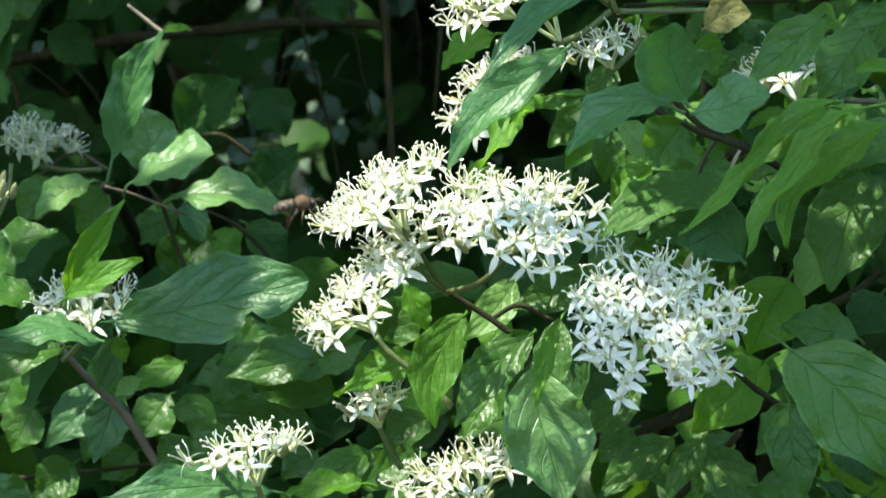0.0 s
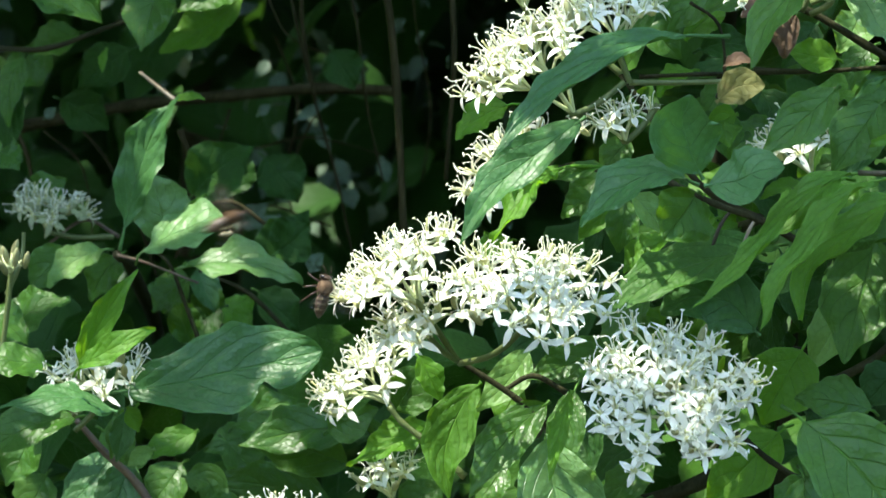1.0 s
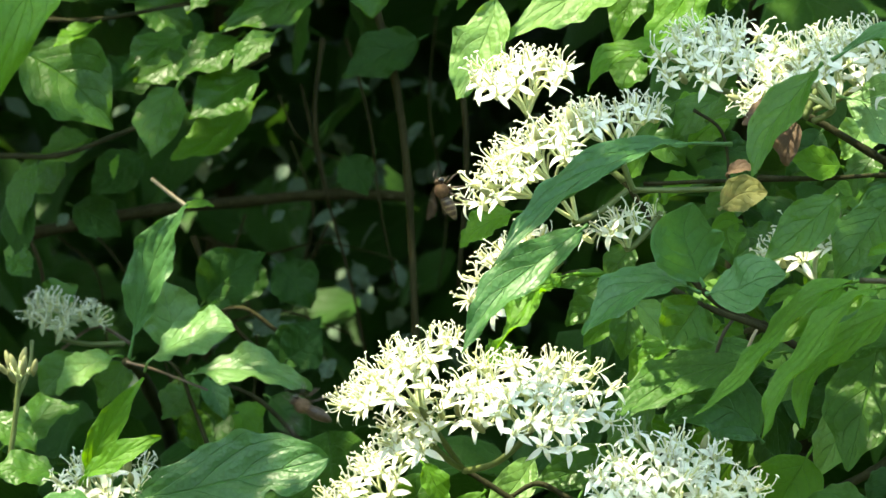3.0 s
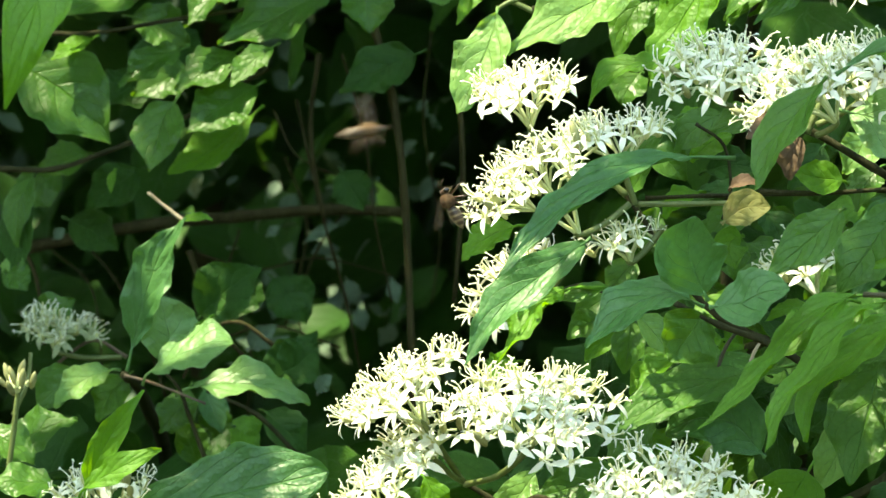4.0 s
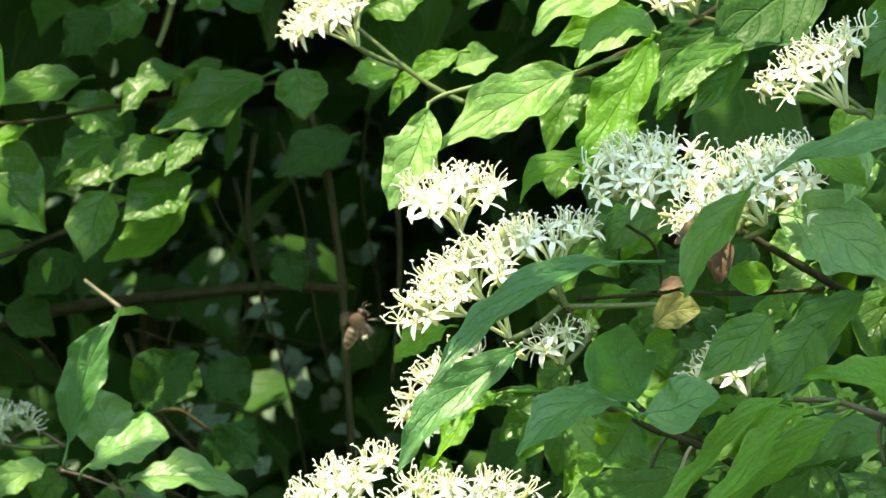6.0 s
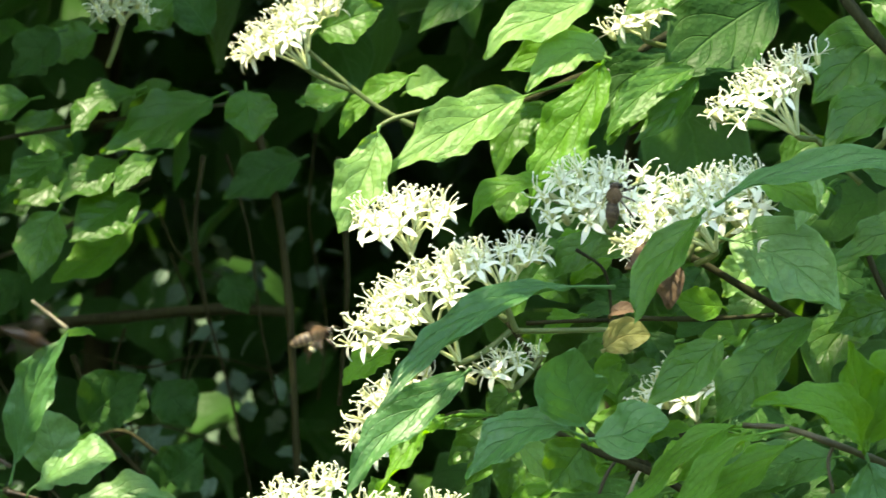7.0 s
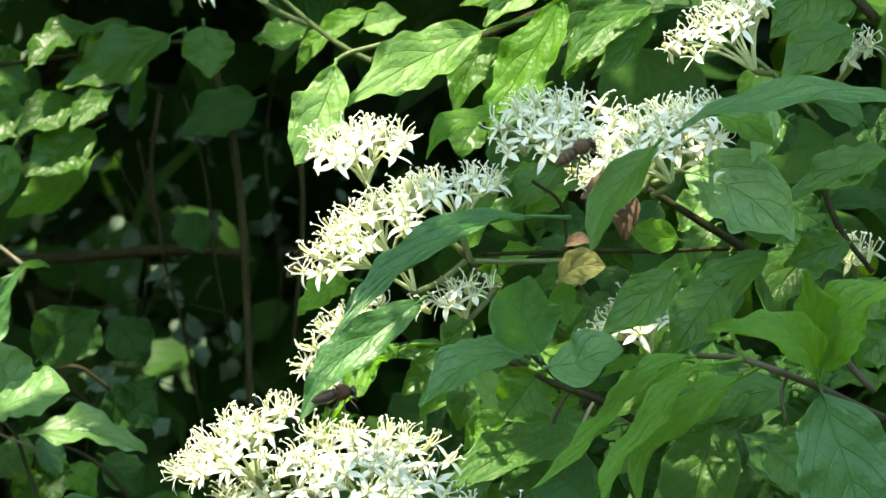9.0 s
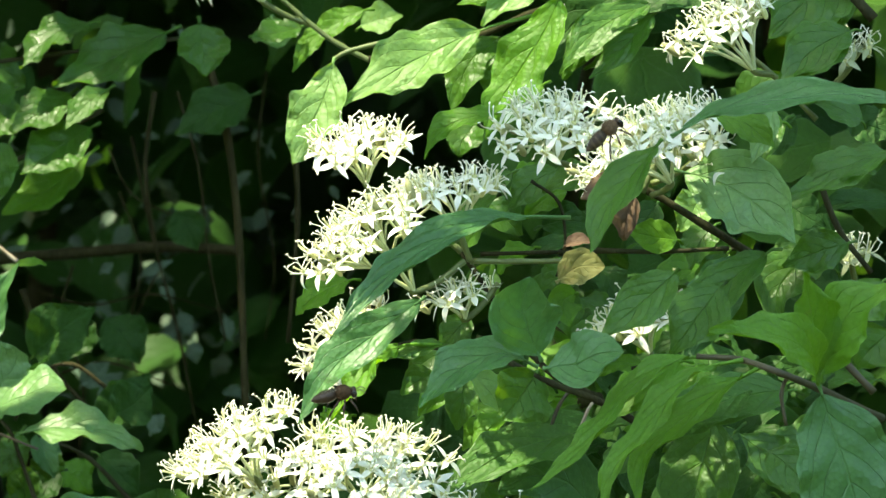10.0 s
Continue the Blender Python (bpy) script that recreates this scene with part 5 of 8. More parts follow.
leaf('B', (0.0652, 0.0360, 1.2159), (0.0463, 0.0308, 1.2106), 0.0068, 47, 0.80, 0.31, 0.217, 'd', 199, lobed=1.5)
leaf('B', (0.0650, 0.0430, 1.2374), (0.0514, 0.0365, 1.2136), 0.0147, 37, 0.80, 0.27, 0.121, 'g', 741, lobed=1.5)
leaf('B', (0.1319, 0.0670, 1.1643), (0.1174, 0.0633, 1.1417), 0.0142, 22, 0.80, 0.36, 0.070, 'd', 638, lobed=1.5)
leaf('B', (0.0837, 0.0480, 1.2467), (0.0768, 0.0441, 1.2218), 0.0097, 49, 0.80, 0.38, 0.193, 'y', 15, lobed=1.5)
leaf('B', (0.0402, 0.0510, 1.2044), (0.0227, 0.0489, 1.1884), 0.0108, 49, 0.80, 0.35, 0.102, 'd', 643, lobed=1.5)
leaf('B', (0.0609, 0.0300, 1.2506), (0.0527, 0.0270, 1.2242), 0.0164, 43, 0.80, 0.20, 0.080, 'g', 954, lobed=1.5)
leaf('B', (0.0737, 0.0560, 1.2438), (0.0883, 0.0526, 1.2392), 0.0070, 22, 0.80, 0.41, 0.076, 'g', 887, lobed=1.5)
leaf('B', (0.0474, 0.0670, 1.2487), (0.0513, 0.0667, 1.2349), 0.0055, 8, 0.80, 0.28, 0.103, 'y', 493, lobed=1.5)
leaf('B', (0.0790, 0.0300, 1.2126), (0.0694, 0.0275, 1.2016), 0.0068, 42, 0.80, 0.39, 0.110, 'd', 571, lobed=1.5)
leaf('B', (0.0610, 0.0340, 1.2144), (0.0417, 0.0303, 1.1988), 0.0127, 42, 0.80, 0.10, 0.117, 'd', 324, lobed=1.5)
leaf('B', (0.0938, 0.0680, 1.2307), (0.0863, 0.0648, 1.2145), 0.0047, 17, 0.80, 0.36, 0.093, 'd', 94, lobed=1.5)
leaf('R', (0.1309, 0.0350, 1.2520), (0.1437, 0.0305, 1.2348), 0.0084, 24, 0.80, 0.34, 0.079, 'd', 520, lobed=1.5)
leaf('R', (0.1356, 0.0370, 1.2586), (0.1251, 0.0325, 1.2462), 0.0060, 15, 0.80, 0.25, 0.072, 'd', 745, lobed=1.5)
leaf('R', (0.1145, 0.0670, 1.3011), (0.1121, 0.0674, 1.2873), 0.0068, 34, 0.80, 0.32, 0.124, 'g', 233, lobed=1.5)
leaf('R', (0.0850, 0.0300, 1.2539), (0.1079, 0.0310, 1.2394), 0.0078, 11, 0.80, 0.22, 0.203, 'd', 518, lobed=1.5)
leaf('R', (0.0931, 0.0610, 1.2752), (0.1056, 0.0609, 1.2587), 0.0134, 49, 0.80, 0.15, 0.064, 'd', 131, lobed=1.5)
leaf('R', (0.1059, 0.0230, 1.2770), (0.0917, 0.0194, 1.2733), 0.0050, 33, 0.80, 0.18, 0.118, 'y', 790, lobed=1.5)
leaf('R', (0.1296, 0.0500, 1.2616), (0.1115, 0.0438, 1.2468), 0.0080, 20, 0.80, 0.11, 0.208, 'g', 230, lobed=1.5)
leaf('R', (0.1204, 0.0360, 1.2856), (0.1071, 0.0343, 1.2766), 0.0059, 47, 0.80, 0.16, 0.202, 'd', 112, lobed=1.5)
leaf('R', (0.1023, 0.0420, 1.2494), (0.1088, 0.0395, 1.2373), 0.0051, 50, 0.80, 0.31, 0.099, 'd', 164, lobed=1.5)
leaf('R', (0.1194, 0.0160, 1.2480), (0.1039, 0.0161, 1.2361), 0.0093, 23, 0.80, 0.38, 0.097, 'd', 676, lobed=1.5)
leaf('R', (0.1343, 0.0280, 1.2580), (0.1222, 0.0287, 1.2484), 0.0066, 21, 0.80, 0.08, 0.114, 'd', 346, lobed=1.5)
leaf('R', (0.0786, 0.0600, 1.2404), (0.0937, 0.0592, 1.2313), 0.0098, 25, 0.80, 0.22, 0.123, 'g', 739, lobed=1.5)
leaf('R', (0.1270, 0.0350, 1.2851), (0.1397, 0.0294, 1.2669), 0.0070, 64, 0.80, 0.33, 0.184, 'd', 477, lobed=1.5)
leaf('R', (0.0655, 0.0560, 1.2580), (0.0605, 0.0531, 1.2428), 0.0056, 51, 0.80, 0.32, 0.152, 'd', 730, lobed=1.5)
leaf('R', (0.1149, 0.0640, 1.2944), (0.1063, 0.0644, 1.2708), 0.0079, 7, 0.80, 0.09, 0.180, 'g', 362, lobed=1.5)
leaf('R', (0.1005, 0.0520, 1.3012), (0.0914, 0.0448, 1.2764), 0.0137, 53, 0.80, 0.09, 0.077, 'd', 147, lobed=1.5)
leaf('R', (0.1081, 0.0710, 1.2671), (0.1107, 0.0708, 1.2404), 0.0068, 32, 0.80, 0.27, 0.118, 'd', 102, lobed=1.5)
leaf('R', (0.1072, 0.0250, 1.2649), (0.0995, 0.0253, 1.2423), 0.0067, 27, 0.80, 0.30, 0.201, 'y', 361, lobed=1.5)
leaf('R', (0.0907, 0.0180, 1.2584), (0.0645, 0.0119, 1.2496), 0.0070, 25, 0.80, 0.16, 0.186, 'g', 41, lobed=1.5)
leaf('R', (0.1115, 0.0600, 1.2796), (0.1010, 0.0586, 1.2637), 0.0060, 32, 0.80, 0.36, 0.100, 'd', 242, lobed=1.5)
leaf('R', (0.1248, 0.0260, 1.2933), (0.1181, 0.0224, 1.2799), 0.0049, 33, 0.80, 0.11, 0.114, 'y', 609, lobed=1.5)
leaf('R', (0.1188, 0.0360, 1.2671), (0.1269, 0.0359, 1.2495), 0.0079, 46, 0.80, 0.39, 0.129, 'd', 774, lobed=1.5)
leaf('R', (0.0764, 0.0520, 1.2455), (0.0974, 0.0518, 1.2387), 0.0142, 59, 0.80, 0.36, 0.099, 'g', 783, lobed=1.5)
leaf('R', (0.0931, 0.0590, 1.2502), (0.0762, 0.0525, 1.2282), 0.0111, 22, 0.80, 0.27, 0.121, 'd', 741, lobed=1.5)
leaf('R', (0.0960, 0.0600, 1.2528), (0.0788, 0.0605, 1.2446), 0.0102, 50, 0.80, 0.12, 0.125, 'd', 598, lobed=1.5)
leaf('R', (0.0947, 0.0220, 1.2550), (0.0818, 0.0221, 1.2479), 0.0084, 47, 0.80, 0.18, 0.113, 'd', 905, lobed=1.5)
leaf('R', (0.0869, 0.0560, 1.3134), (0.0709, 0.0555, 1.3079), 0.0047, 23, 0.80, 0.25, 0.108, 'd', 979, lobed=1.5)
leaf('R', (0.0890, 0.0300, 1.2477), (0.0796, 0.0300, 1.2378), 0.0059, 46, 0.80, 0.10, 0.148, 'd', 772, lobed=1.5)
leaf('R', (0.0939, 0.0200, 1.2492), (0.0963, 0.0195, 1.2273), 0.0110, 26, 0.80, 0.08, 0.113, 'd', 628, lobed=1.5)
leaf('R', (0.0956, 0.0490, 1.2382), (0.0837, 0.0436, 1.2230), 0.0090, 10, 0.80, 0.09, 0.106, 'g', 436, lobed=1.5)
leaf('R', (0.1533, 0.0210, 1.2557), (0.1633, 0.0172, 1.2462), 0.0041, 47, 0.80, 0.17, 0.189, 'g', 309, lobed=1.5)
leaf('R', (0.0879, 0.0310, 1.2796), (0.0696, 0.0286, 1.2677), 0.0133, 49, 0.80, 0.14, 0.054, 'y', 483, lobed=1.5)
leaf('R', (0.1018, 0.0500, 1.3019), (0.0928, 0.0476, 1.2911), 0.0055, 60, 0.80, 0.28, 0.194, 'd', 166, lobed=1.5)
leaf('R', (0.1172, 0.0150, 1.2465), (0.1260, 0.0141, 1.2361), 0.0059, 13, 0.80, 0.40, 0.092, 'd', 418, lobed=1.5)
leaf('R', (0.0867, 0.0500, 1.2830), (0.0770, 0.0490, 1.2720), 0.0061, 22, 0.80, 0.35, 0.060, 'y', 746, lobed=1.5)
leaf('R', (0.1044, 0.0730, 1.2644), (0.0942, 0.0741, 1.2407), 0.0094, 36, 0.80, 0.36, 0.111, 'y', 703, lobed=1.5)
leaf('R', (0.1447, 0.0250, 1.2785), (0.1368, 0.0231, 1.2582), 0.0124, 56, 0.80, 0.22, 0.059, 'd', 188, lobed=1.5)
leaf('R', (0.1382, 0.0380, 1.2538), (0.1173, 0.0349, 1.2358), 0.0096, 24, 0.80, 0.40, 0.137, 'd', 927, lobed=1.5)
leaf('R', (0.1649, 0.0510, 1.2554), (0.1736, 0.0516, 1.2449), 0.0057, 57, 0.80, 0.25, 0.133, 'd', 470, lobed=1.5)
leaf('R', (0.1467, 0.0590, 1.2860), (0.1632, 0.0556, 1.2739), 0.0061, 21, 0.80, 0.20, 0.184, 'd', 297, lobed=1.5)
leaf('R', (0.1701, 0.0590, 1.2596), (0.1646, 0.0555, 1.2400), 0.0112, 46, 0.80, 0.14, 0.099, 'd', 150, lobed=1.5)
leaf('R', (0.1773, 0.0650, 1.2724), (0.1521, 0.0583, 1.2648), 0.0092, 50, 0.80, 0.31, 0.136, 'g', 488, lobed=1.5)
leaf('R', (0.0874, 0.0250, 1.3058), (0.0716, 0.0241, 1.2879), 0.0096, 25, 0.80, 0.21, 0.091, 'g', 517, lobed=1.5)
leaf('R', (0.1808, 0.0570, 1.3088), (0.1875, 0.0538, 1.2965), 0.0068, 21, 0.80, 0.38, 0.106, 'g', 218, lobed=1.5)
leaf('R', (0.0863, 0.0210, 1.2650), (0.0790, 0.0184, 1.2531), 0.0066, 33, 0.80, 0.23, 0.074, 'g', 158, lobed=1.5)
leaf('R', (0.0929, 0.0580, 1.2938), (0.0918, 0.0585, 1.2787), 0.0069, 35, 0.80, 0.17, 0.090, 'd', 165, lobed=1.5)
leaf('R', (0.1277, 0.0300, 1.2417), (0.1098, 0.0258, 1.2352), 0.0067, 26, 0.80, 0.32, 0.091, 'd', 558, lobed=1.5)
leaf('R', (0.1442, 0.0470, 1.2394), (0.1258, 0.0438, 1.2334), 0.0123, 60, 0.80, 0.26, 0.120, 'g', 83, lobed=1.5)
leaf('R', (0.1216, 0.0560, 1.3060), (0.1075, 0.0538, 1.2981), 0.0046, 31, 0.80, 0.25, 0.170, 'g', 481, lobed=1.5)
leaf('R', (0.1541, 0.0260, 1.2779), (0.1433, 0.0243, 1.2643), 0.0046, 24, 0.80, 0.10, 0.147, 'd', 549, lobed=1.5)
leaf('R', (0.1627, 0.0450, 1.2602), (0.1378, 0.0375, 1.2480), 0.0131, 16, 0.80, 0.12, 0.094, 'g', 803, lobed=1.5)
leaf('R', (0.1396, 0.0630, 1.2507), (0.1163, 0.0607, 1.2407), 0.0085, 24, 0.80, 0.32, 0.182, 'y', 894, lobed=1.5)
leaf('R', (0.1368, 0.0520, 1.2590), (0.1580, 0.0465, 1.2473), 0.0061, 33, 0.80, 0.13, 0.121, 'd', 453, lobed=1.5)
leaf('R', (0.1005, 0.0610, 1.2463), (0.1150, 0.0569, 1.2398), 0.0075, 39, 0.80, 0.20, 0.073, 'g', 162, lobed=1.5)
leaf('R', (0.0863, 0.0210, 1.2960), (0.0985, 0.0190, 1.2848), 0.0098, 42, 0.80, 0.31, 0.112, 'g', 510, lobed=1.5)
leaf('R', (0.1451, 0.0160, 1.2714), (0.1253, 0.0091, 1.2531), 0.0127, 20, 0.80, 0.38, 0.117, 'd', 802, lobed=1.5)
leaf('R', (0.1615, 0.0550, 1.2717), (0.1540, 0.0533, 1.2525), 0.0058, 29, 0.80, 0.17, 0.192, 'd', 437, lobed=1.5)
leaf('R', (0.1404, 0.0230, 1.2478), (0.1330, 0.0191, 1.2294), 0.0111, 41, 0.80, 0.42, 0.083, 'd', 315, lobed=1.5)
leaf('R', (0.1518, 0.0270, 1.2416), (0.1703, 0.0260, 1.2228), 0.0094, 33, 0.80, 0.24, 0.194, 'd', 264, lobed=1.5)
leaf('R', (0.1738, 0.0510, 1.2952), (0.1928, 0.0468, 1.2842), 0.0084, 47, 0.80, 0.09, 0.178, 'd', 655, lobed=1.5)
leaf('R', (0.1580, 0.0490, 1.2557), (0.1711, 0.0447, 1.2446), 0.0104, 53, 0.80, 0.33, 0.108, 'y', 477, lobed=1.5)
leaf('R', (0.0957, 0.0410, 1.2453), (0.1150, 0.0375, 1.2383), 0.0121, 51, 0.80, 0.31, 0.065, 'y', 25, lobed=1.5)
leaf('R', (0.1534, 0.0170, 1.3137), (0.1375, 0.0177, 1.2991), 0.0075, 17, 0.80, 0.41, 0.055, 'd', 805, lobed=1.5)
leaf('R', (0.0840, 0.0270, 1.2460), (0.1009, 0.0280, 1.2268), 0.0161, 49, 0.80, 0.17, 0.106, 'd', 830, lobed=1.5)
leaf('R', (0.1562, 0.0670, 1.2760), (0.1355, 0.0611, 1.2673), 0.0091, 23, 0.80, 0.38, 0.111, 'd', 174, lobed=1.5)
leaf('R', (0.1242, 0.0350, 1.2638), (0.1140, 0.0349, 1.2492), 0.0071, 38, 0.80, 0.27, 0.069, 'd', 102, lobed=1.5)

sweep('C', [(0.0773, -0.0800, 1.3182), (0.0592, -0.0888, 1.3178), (0.0410, -0.0975, 1.3111), (0.0259, -0.1062, 1.2999), (0.0128, -0.1150, 1.2852)], 0.0104, (55, 30), 'b', 11, stalk=0.16, wave=0.1, lobed=2.4, fold=0.5, pleat=1.3)
sweep('C', [(0.0386, -0.0900, 1.2967), (0.0270, -0.0933, 1.2880), (0.0146, -0.0967, 1.2780), (0.0051, -0.1000, 1.2632)], 0.0122, (22, 30), 'b', 48, wave=0.09, lobed=1.8, fold=0.42, stalk=0.04, pleat=0.5)
sweep('C', [(0.0442, -0.0500, 1.2832), (0.0340, -0.0537, 1.2832), (0.0255, -0.0575, 1.2793), (0.0213, -0.0613, 1.2732), (0.0144, -0.0650, 1.2630)], 0.0095, (45, 50), 'y', 85, wave=0.16, lobed=1.5, stalk=0.3)
sweep('C', [(0.0688, -0.1050, 1.2803), (0.0653, -0.1083, 1.2878), (0.0633, -0.1117, 1.2953), (0.0653, -0.1150, 1.3022)], 0.0189, (-4, 14), 'b', 122, late=1.0, blunt=1.0, stalk=0.08, fold=0.15, wave=0.03)
sweep('C', [(0.0684, -0.1200, 1.2787), (0.0766, -0.1233, 1.2802), (0.0833, -0.1267, 1.2829), (0.0885, -0.1300, 1.2836)], 0.0152, (28, 34), 'b', 159, late=0.95, blunt=0.7, stalk=0.06, fold=0.15, wave=0.03)
sweep('C', [(0.0681, -0.1000, 1.2787), (0.0584, -0.1017, 1.2821), (0.0469, -0.1033, 1.2774), (0.0368, -0.1050, 1.2678)], 0.0145, (58, 34), 'b', 196, stalk=0.1, fold=0.3)
sweep('C', [(0.0698, -0.0700, 1.2769), (0.0651, -0.0725, 1.2703), (0.0601, -0.0750, 1.2636)], 0.0179, (-20, -5), 'g', 233, late=0.95, blunt=0.6, stalk=0.03)
sweep('C', [(0.0953, -0.0500, 1.2624), (0.0748, -0.0583, 1.2587), (0.0584, -0.0667, 1.2526), (0.0426, -0.0750, 1.2432)], 0.0186, (50, 42), 'f', 270, late=0.95, lobed=1.6, wave=0.07, stalk=0.05, fold=0.2)
sweep('C', [(0.0746, -0.0650, 1.3008), (0.0807, -0.0675, 1.3051), (0.0874, -0.0700, 1.3052)], 0.0094, (12, 5), 'w', 307, late=1.0, blunt=1.0, stalk=0.05, wave=0.02, fold=0.15)
sweep('B', [(0.0875, -0.0500, 1.2371), (0.0793, -0.0517, 1.2459), (0.0700, -0.0533, 1.2481), (0.0600, -0.0550, 1.2439)], 0.0200, (18, 30), 'b', 344, late=0.95, blunt=0.6, stalk=0.05, fold=0.12)
sweep('R', [(0.1174, -0.1100, 1.2823), (0.1038, -0.1130, 1.2812), (0.0934, -0.1160, 1.2753), (0.0844, -0.1190, 1.2646), (0.0763, -0.1220, 1.2559), (0.0652, -0.1250, 1.2476)], 0.0086, (62, 54), 'l', 381, wave=0.09, stalk=0.16, fold=0.35, lobed=1.5)
sweep('R', [(0.1202, -0.1200, 1.2815), (0.1083, -0.1220, 1.2785), (0.0994, -0.1240, 1.2697), (0.0921, -0.1260, 1.2601), (0.0861, -0.1280, 1.2526), (0.0822, -0.1300, 1.2417)], 0.0085, (56, 40), 'l', 418, wave=0.18, stalk=0.12, lobed=1.8, fold=0.35)
sweep('R', [(0.1265, -0.1000, 1.2792), (0.1151, -0.1038, 1.2725), (0.1037, -0.1075, 1.2637), (0.0954, -0.1113, 1.2556), (0.0931, -0.1150, 1.2440)], 0.0107, (56, 36), 'y', 455, wave=0.14, stalk=0.1, lobed=1.6, fold=0.3)
sweep('R', [(0.1356, -0.1600, 1.2764), (0.1312, -0.1733, 1.2848), (0.1205, -0.1867, 1.2891), (0.1043, -0.2000, 1.2900)], 0.0134, (34, 48), 'l', 492, stalk=0.05, lobed=0.8, wave=0.1)
sweep('R', [(0.1369, -0.1500, 1.2767), (0.1357, -0.1550, 1.2868), (0.1333, -0.1600, 1.2955), (0.1310, -0.1650, 1.3045)], 0.0149, (15, 30), 'l', 529, stalk=0.06, lobed=0.7)
sweep('R', [(0.1372, -0.1500, 1.2767), (0.1396, -0.1533, 1.2868), (0.1449, -0.1567, 1.2956), (0.1555, -0.1600, 1.3019)], 0.0168, (20, 45), 'l', 566, stalk=0.06, lobed=0.7)
sweep('R', [(0.1380, -0.1400, 1.2756), (0.1419, -0.1400, 1.2636), (0.1467, -0.1400, 1.2492), (0.1516, -0.1400, 1.2319)], 0.0274, (20, 12), 'b', 603, stalk=0.05, late=0.9, fold=0.1)
sweep('R', [(0.1180, -0.0600, 1.2651), (0.1157, -0.0633, 1.2553), (0.1124, -0.0667, 1.2432), (0.1089, -0.0700, 1.2303)], 0.0214, (12, 20), 'g', 640, stalk=0.04, blunt=0.3, fold=0.2)
sweep('R', [(0.1246, -0.0600, 1.3093), (0.1189, -0.0633, 1.2982), (0.1141, -0.0667, 1.2887), (0.1093, -0.0700, 1.2798)], 0.0159, (30, 20), 'b', 677, stalk=0.04, fold=0.35, wave=0.08)
sweep('R', [(0.1051, -0.1000, 1.3049), (0.0965, -0.1025, 1.2971), (0.0841, -0.1050, 1.2869)], 0.0125, (22, 14), 'g', 714, stalk=0.04, fold=0.2)
sweep('R', [(0.1255, -0.0900, 1.2729), (0.1147, -0.0933, 1.2684), (0.1062, -0.0967, 1.2640), (0.0978, -0.1000, 1.2610)], 0.0164, (48, 40), 'f', 751, stalk=0.04)
sweep('D', [(0.0988, -0.1180, 1.3386), (0.0900, -0.1200, 1.3279), (0.0841, -0.1220, 1.3199), (0.0800, -0.1240, 1.3087)], 0.0123, (42, 36), 'g', 788, stalk=0.06, late=0.95, fold=0.3)
sweep('D', [(0.1058, -0.0650, 1.3317), (0.1177, -0.0693, 1.3284), (0.1284, -0.0737, 1.3218), (0.1381, -0.0780, 1.3121)], 0.0228, (24, 14), 'm', 825, stalk=0.08, fold=0.2, wave=0.07, lobed=1.6, late=0.95)
sweep('D', [(0.1014, -0.1150, 1.3393), (0.1131, -0.1187, 1.3461), (0.1289, -0.1225, 1.3491), (0.1446, -0.1262, 1.3507), (0.1617, -0.1300, 1.3478)], 0.0143, (64, 56), 'b', 862, stalk=0.06, late=0.95, fold=0.15)
sweep('D', [(0.1136, -0.1000, 1.3455), (0.1217, -0.1025, 1.3434), (0.1296, -0.1050, 1.3369)], 0.0104, (35, 20), 'l', 899, stalk=0.05)
sweep('D', [(0.1330, -0.0700, 1.3487), (0.1298, -0.0725, 1.3410), (0.1263, -0.0750, 1.3333)], 0.0070, (30, 20), 'm', 936, stalk=0.05)
sweep('D', [(0.1577, -0.0300, 1.3709), (0.1486, -0.0350, 1.3653), (0.1366, -0.0400, 1.3549)], 0.0137, (25, 30), 'g', 973, stalk=0.04)
sweep('D', [(0.1690, -0.0500, 1.3386), (0.1517, -0.0550, 1.3309), (0.1364, -0.0600, 1.3232)], 0.0129, (52, 42), 'g', 19, stalk=0.04, wave=0.09)
sweep('D', [(0.1644, 0.0000, 1.3922), (0.1503, -0.0050, 1.3831), (0.1370, -0.0100, 1.3701)], 0.0223, (15, 15), 'g', 56, stalk=0.04, late=0.95)
sweep('D', [(0.1369, 0.0800, 1.4066), (0.1179, 0.0750, 1.3953), (0.0998, 0.0700, 1.3790)], 0.0312, (18, 16), 'd', 93, stalk=0.04, late=0.95)
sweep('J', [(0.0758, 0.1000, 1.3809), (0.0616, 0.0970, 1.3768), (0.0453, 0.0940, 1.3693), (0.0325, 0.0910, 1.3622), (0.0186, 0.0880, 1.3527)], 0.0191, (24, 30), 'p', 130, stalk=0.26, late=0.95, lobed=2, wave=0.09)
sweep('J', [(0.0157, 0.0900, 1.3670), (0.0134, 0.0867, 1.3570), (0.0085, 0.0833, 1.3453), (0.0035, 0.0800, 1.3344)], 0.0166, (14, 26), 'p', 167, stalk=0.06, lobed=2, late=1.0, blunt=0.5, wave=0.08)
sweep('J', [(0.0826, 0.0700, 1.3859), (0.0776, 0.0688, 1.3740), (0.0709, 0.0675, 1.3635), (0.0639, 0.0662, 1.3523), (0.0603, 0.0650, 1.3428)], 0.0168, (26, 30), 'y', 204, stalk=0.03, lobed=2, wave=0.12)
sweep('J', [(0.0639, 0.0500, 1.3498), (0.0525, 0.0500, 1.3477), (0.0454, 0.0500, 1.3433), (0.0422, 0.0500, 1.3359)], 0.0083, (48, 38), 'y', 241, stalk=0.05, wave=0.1)
